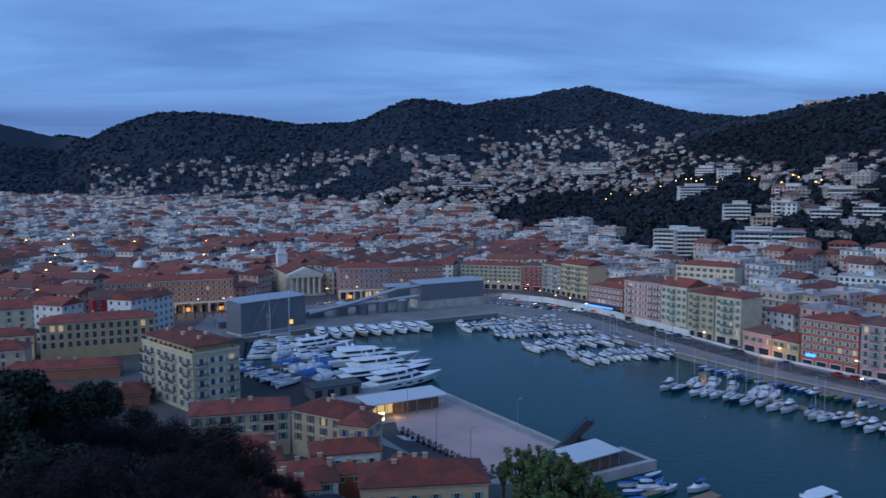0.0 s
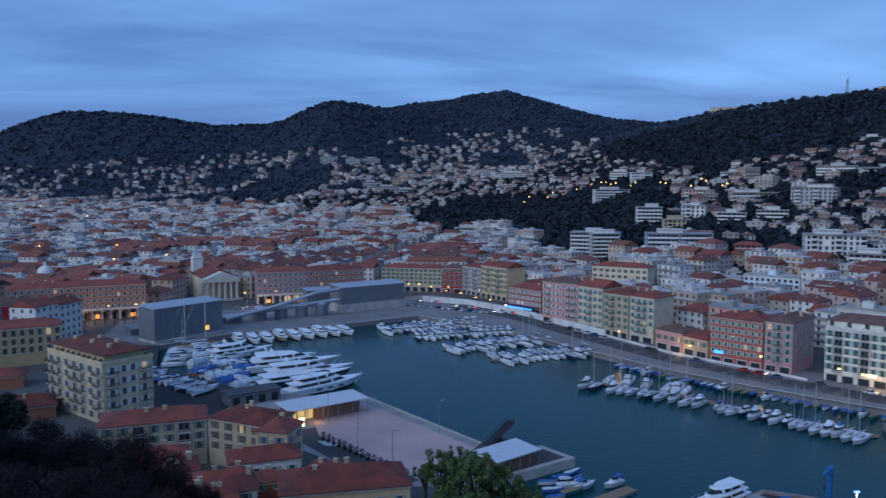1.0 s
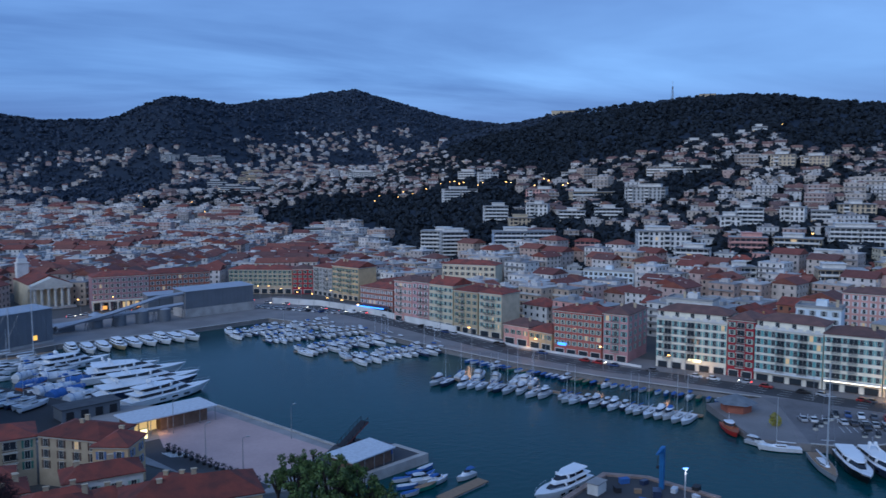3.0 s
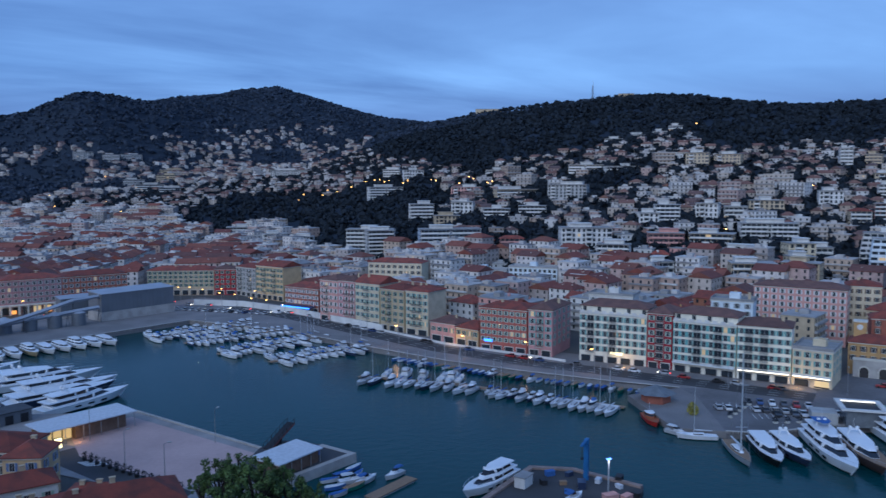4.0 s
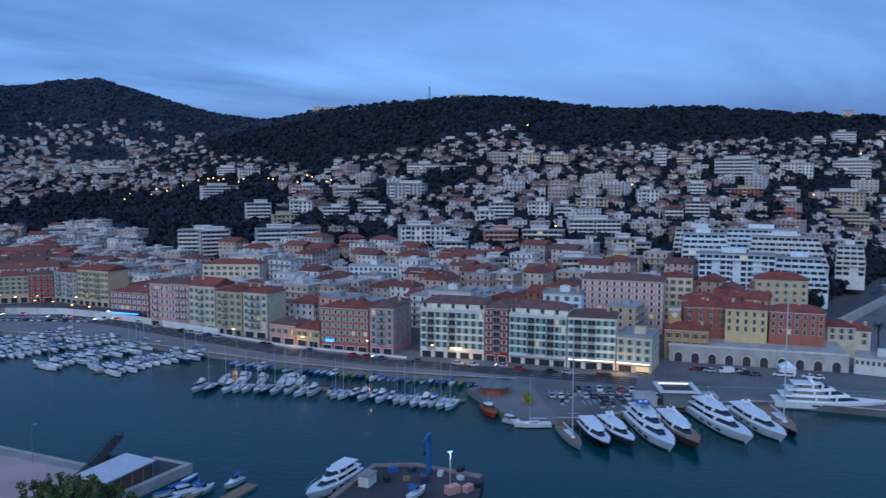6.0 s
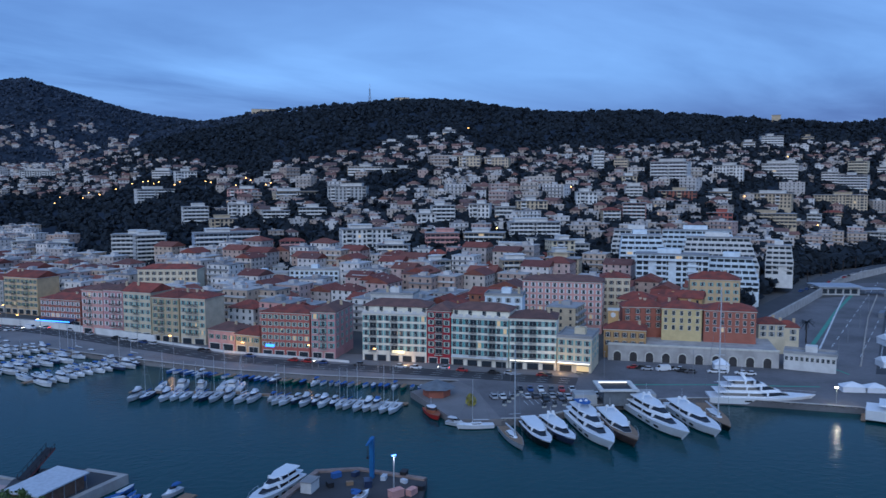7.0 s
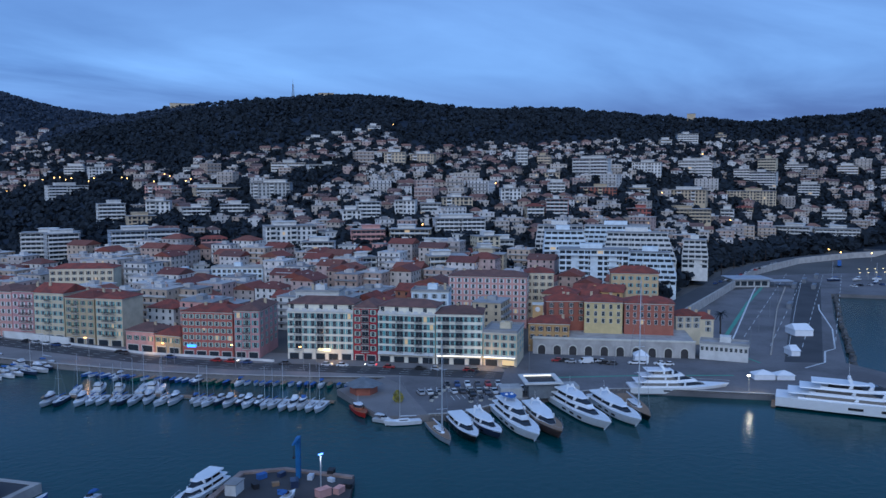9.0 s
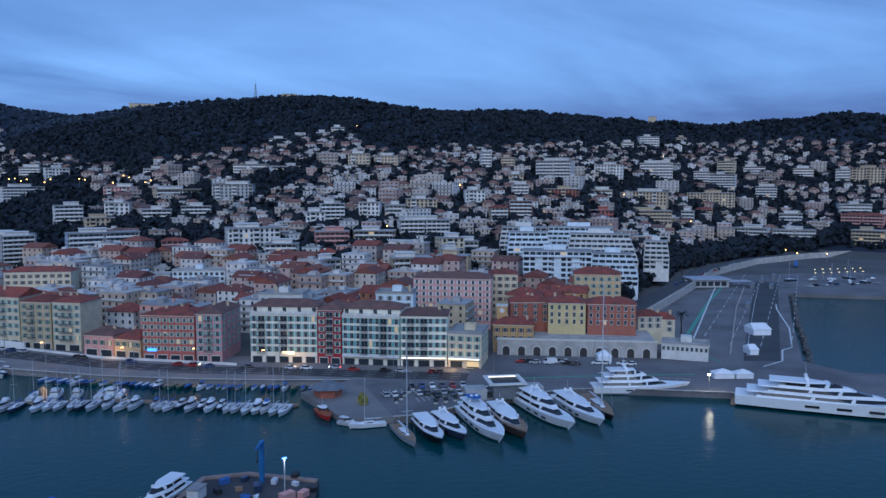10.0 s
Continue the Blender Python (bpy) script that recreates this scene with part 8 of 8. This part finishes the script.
for x, y, z, e in ((-132, 394, 8, 900), (-106, 404, 8, 900), (-56, 440, 8, 600), (40, 462, 8, 700), (124, 296, 5, 250), (168, 238, 4, 250), (203, 192, 4, 350), (-14, 222, 4, 120)):
    li = new("lamp_light", bpy.data.lights.new("lamp_light", "POINT"))
    li.data.energy, li.data.color, li.data.shadow_soft_size = e * 1.6, (1.0, 0.58, 0.22), 0.5
    li.location = (x, y, z)
for x, y in ((104, 306), (121, 276), (138, 256), (154, 236)):
    copy_thing(LAMP_ON, pose(x, y, QUAY, 0, 0, 150))
    li = new("lamp_light", bpy.data.lights.new("lamp_light", "POINT"))
    li.data.energy, li.data.color, li.data.shadow_soft_size, li.location = 420, (1.0, 0.55, 0.3), 0.4, (x - 1.2, y, QUAY + 7.6)
ql = thing("quay_light", None, [], "bright white quay lamp beside the superyacht", "street lamp", m=pose(242, 113, QUAY))
part("post", Mesh().tube((0, 0, 0), (0, 0, 5), 0.12, n=6), [M_RAIL], ql)
part("lamp_head", Mesh().box(-0.7, -0.3, 5, 0.3, 0.3, 5.3), [glowing("quay_lamp_glow", (1.0, 0.9, 0.7), 12.0)], ql)
li = new("lamp_light", bpy.data.lights.new("lamp_light", "POINT"))
li.data.energy, li.data.color, li.data.shadow_soft_size, li.location = 500, (1.0, 0.88, 0.65), 0.4, (240.6, 111.6, QUAY + 4.6)
nl = thing("pier_light", None, [], "pier lamp post with a blue-white light", "street lamp", m=pose(96.8, 142.2, 1.6))
part("post", Mesh().tube((0, 0, 0), (0, 0, 7.5), 0.16, n=6), [M_ALU], nl)
part("lamp_head", Mesh().box(-0.55, -0.2, 7.5, 0.55, 0.2, 7.75), [glowing("blue_white_light", (0.12, 0.32, 1.0), 2.5)], nl)
li = new("lamp_light", bpy.data.lights.new("lamp_light", "POINT"))
li.data.energy, li.data.color, li.data.shadow_soft_size, li.location = 260, (0.8, 0.85, 1.0), 0.4, (96.8, 141.2, 8.6)

# ---------- trees ----------


def tree(x, y, h, r, leaf, label, n=900, thin=1.0, name="tree", z=None, spread=0.85, size=0.13, seed=1, limbs=14, clump=(0.26, 0.46)):
    """Tapered trunk, limbs that fork, and a crown of many small leaf sprays in uneven clumps."""
    rng = np.random.default_rng(seed)
    zb = land(x, y) if z is None else z
    ob = thing(name, None, [], label, "tree", "trees", m=pose(x, y, zb))
    base = max(1.0, h - r * 1.7)
    part("trunk", Mesh().tube((0, 0, -1), (0.2, 0.1, base), 0.05 * r + 0.15, 0.035 * r + 0.08, 8), [M_BARK], ob)
    clumps = []
    for k in range(limbs):
        a = rng.uniform(0, 6.28)
        d = rng.uniform(0.25, 0.85) * r
        e = Vector((d * math.cos(a), d * math.sin(a), h - r * spread + rng.uniform(-0.35, 0.45) * r))
        if k % 2 == 0:
            part("limb", Mesh().tube((0.2, 0.1, base - 0.3), e, 0.028 * r + 0.05, 0.03, 5), [M_BARK], ob)
        clumps.append((e.x, e.y, e.z))
    clumps.append((0, 0, h - r * 0.75))
    c = np.array(clumps)
    q, f = leaf_cloud(c, rng.uniform(*clump, len(c)) * r, n // len(c), rng, flat=0.8, leaf=size, thin=thin)
    part("crown", cloud_mesh("crown", q, f, leaf), [], ob)
    return ob


for i, (a, el, rr, cr) in enumerate(((4.3, 19.9, 63, 1.0), (5.7, 18.9, 62, 1.7), (6.9, 18.7, 64, 1.6), (8.1, 19.0, 60, 1.9), (9.3, 19.5, 63, 1.6), (10.4, 20.0, 61, 1.8), (11.6, 20.8, 60, 1.5), (7.4, 21.2, 56, 2.2), (5.4, 21.8, 55, 2.0), (9.6, 21.8, 55, 2.2), (12.8, 21.8, 57, 1.5), (13.8, 22.6, 54, 1.2), (6.2, 20.4, 58, 1.6), (22.5, 24.0, 52, 1.0))):
    x, y = rr * math.sin(radians(a)), rr * math.cos(radians(a))
    tree(x, y, 70 - rr * math.tan(radians(el)) - land(x, y), cr * 1.25, M_LEAF_LIGHT, "feathery green tree below the lookout", 3000, seed=130 + i, size=0.17, limbs=40, spread=0.8, clump=(0.08, 0.20))
for i, (a, el, rr, cr) in enumerate(((-24.8, 12.9, 108, 4.0), (-29.8, 11.4, 100, 5.0), (-27.9, 13.6, 102, 3.6), (-29.0, 16.0, 86, 4.8), (-26.8, 17.0, 84, 4.6), (-31.5, 13.5, 92, 5.0), (-27.5, 20.5, 70, 4.6))):
    x, y = rr * math.sin(radians(a)), rr * math.cos(radians(a))
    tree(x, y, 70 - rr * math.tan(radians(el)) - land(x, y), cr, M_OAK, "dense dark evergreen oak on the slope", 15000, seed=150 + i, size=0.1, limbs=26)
tr = random.Random(77)
for i in range(34):
    az = -29 + (i % 17) * 1.2 + tr.uniform(-0.3, 0.3)
    rr = (98 if i < 17 else 76) + tr.uniform(-6, 6) - max(0, az + 15) * 1.2
    x, y = rr * math.sin(radians(az)), rr * math.cos(radians(az))
    crown_top = 70 - rr * math.tan(radians(np.interp(az, (-30, -24, -20, -16, -13, -10, -8), (15.0, 14.8, 15.2, 17.2, 19.2, 21.6, 24.0)) + (0 if i < 17 else 2.5)))
    h = crown_top - land(x, y)
    if h > 4:
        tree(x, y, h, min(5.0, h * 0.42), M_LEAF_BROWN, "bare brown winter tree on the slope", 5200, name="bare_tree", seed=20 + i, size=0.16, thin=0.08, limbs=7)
for i in range(15):
    c = lerp((-9.5, 208), (11, 178.5), i / 14)
    ob = thing("potted_shrub", None, [], "small dark shrub in a planter", "planter", "planters along the plaza", m=pose(c[0] - 1.6, c[1] - 1, QUAY))
    part("pot", Mesh().tube((0, 0, 0), (0, 0, 0.7), 0.45, 0.6, 8), [M_IRON], ob)
    part("leaves", leaf_clump(0.8, 70, i, 1.1, 0.25), [M_LEAF], ob, m=pose(0, 0, 1.4))
for i in range(14):
    c = lerp((168, 167), (197, 157), i / 9) if i < 9 else lerp((160, 176), (178, 186), (i - 9) / 5)
    ob = thing("potted_shrub", None, [], "round shrub beside the parking bays", "planter", "shrubs by the car park", m=pose(c[0], c[1] - 1.5, QUAY))
    part("pot", Mesh().box(-0.5, -0.5, 0, 0.5, 0.5, 0.5), [M_TRIM], ob)
    part("leaves", leaf_clump(0.9, 60, 50 + i, 1.0, 0.25), [M_LEAF], ob, m=pose(0, 0, 1.2))


def palm(x, y, h, seed):
    ob = thing("palm_tree", None, [], "palm tree with a ragged crown", "tree", "palms", m=pose(x, y, QUAY))
    part("trunk", Mesh().tube((0, 0, -0.3), (0, 0, h), 0.35, 0.25, 8), [M_BARK], ob)
    rng = random.Random(seed)
    b = Mesh()
    for i in range(22):
        a, up = rng.uniform(0, 6.28), rng.uniform(-0.2, 1.0)
        p = Vector((0, 0, h))
        d = Vector((math.cos(a), math.sin(a), up))
        for k in range(4):
            q = p + d * 0.85
            s = Vector((-math.sin(a), math.cos(a), 0)) * (0.42 - 0.08 * k)
            b.face([p - s, p + s, q + s * 0.8, q - s * 0.8])
            p, d = q, d + Vector((0, 0, -0.42))
    part("fronds", b, [M_LEAF], ob)


for i, (x, y, h) in enumerate(((324, 165, 9), (318, 176, 7), (560, 276, 10), (585, 281, 11), (610, 284, 10), (635, 286, 11), (660, 284, 10), (690, 280, 10), (525, 268, 9))):
    palm(x, y, h, i)
for i in range(26):
    c = lerp((322, 196), (440, 242), i / 25)
    tree(c[0] + BR.uniform(-2, 3), c[1] + BR.uniform(8, 16), BR.uniform(8, 13), BR.uniform(3, 4.6), M_LEAF, "dark evergreen tree beside the road", 420, seed=60 + i, size=0.24, z=QUAY, limbs=6)
for i in range(12):
    c = lerp((-150, 382), (-104, 398), i / 11)
    tree(c[0], c[1], BR.uniform(7, 9), 2.8, M_LEAF_BROWN, "bare plane tree on the harbour square", 500, name="bare_tree", seed=90 + i, size=0.22, z=QUAY, thin=0.12, limbs=6)
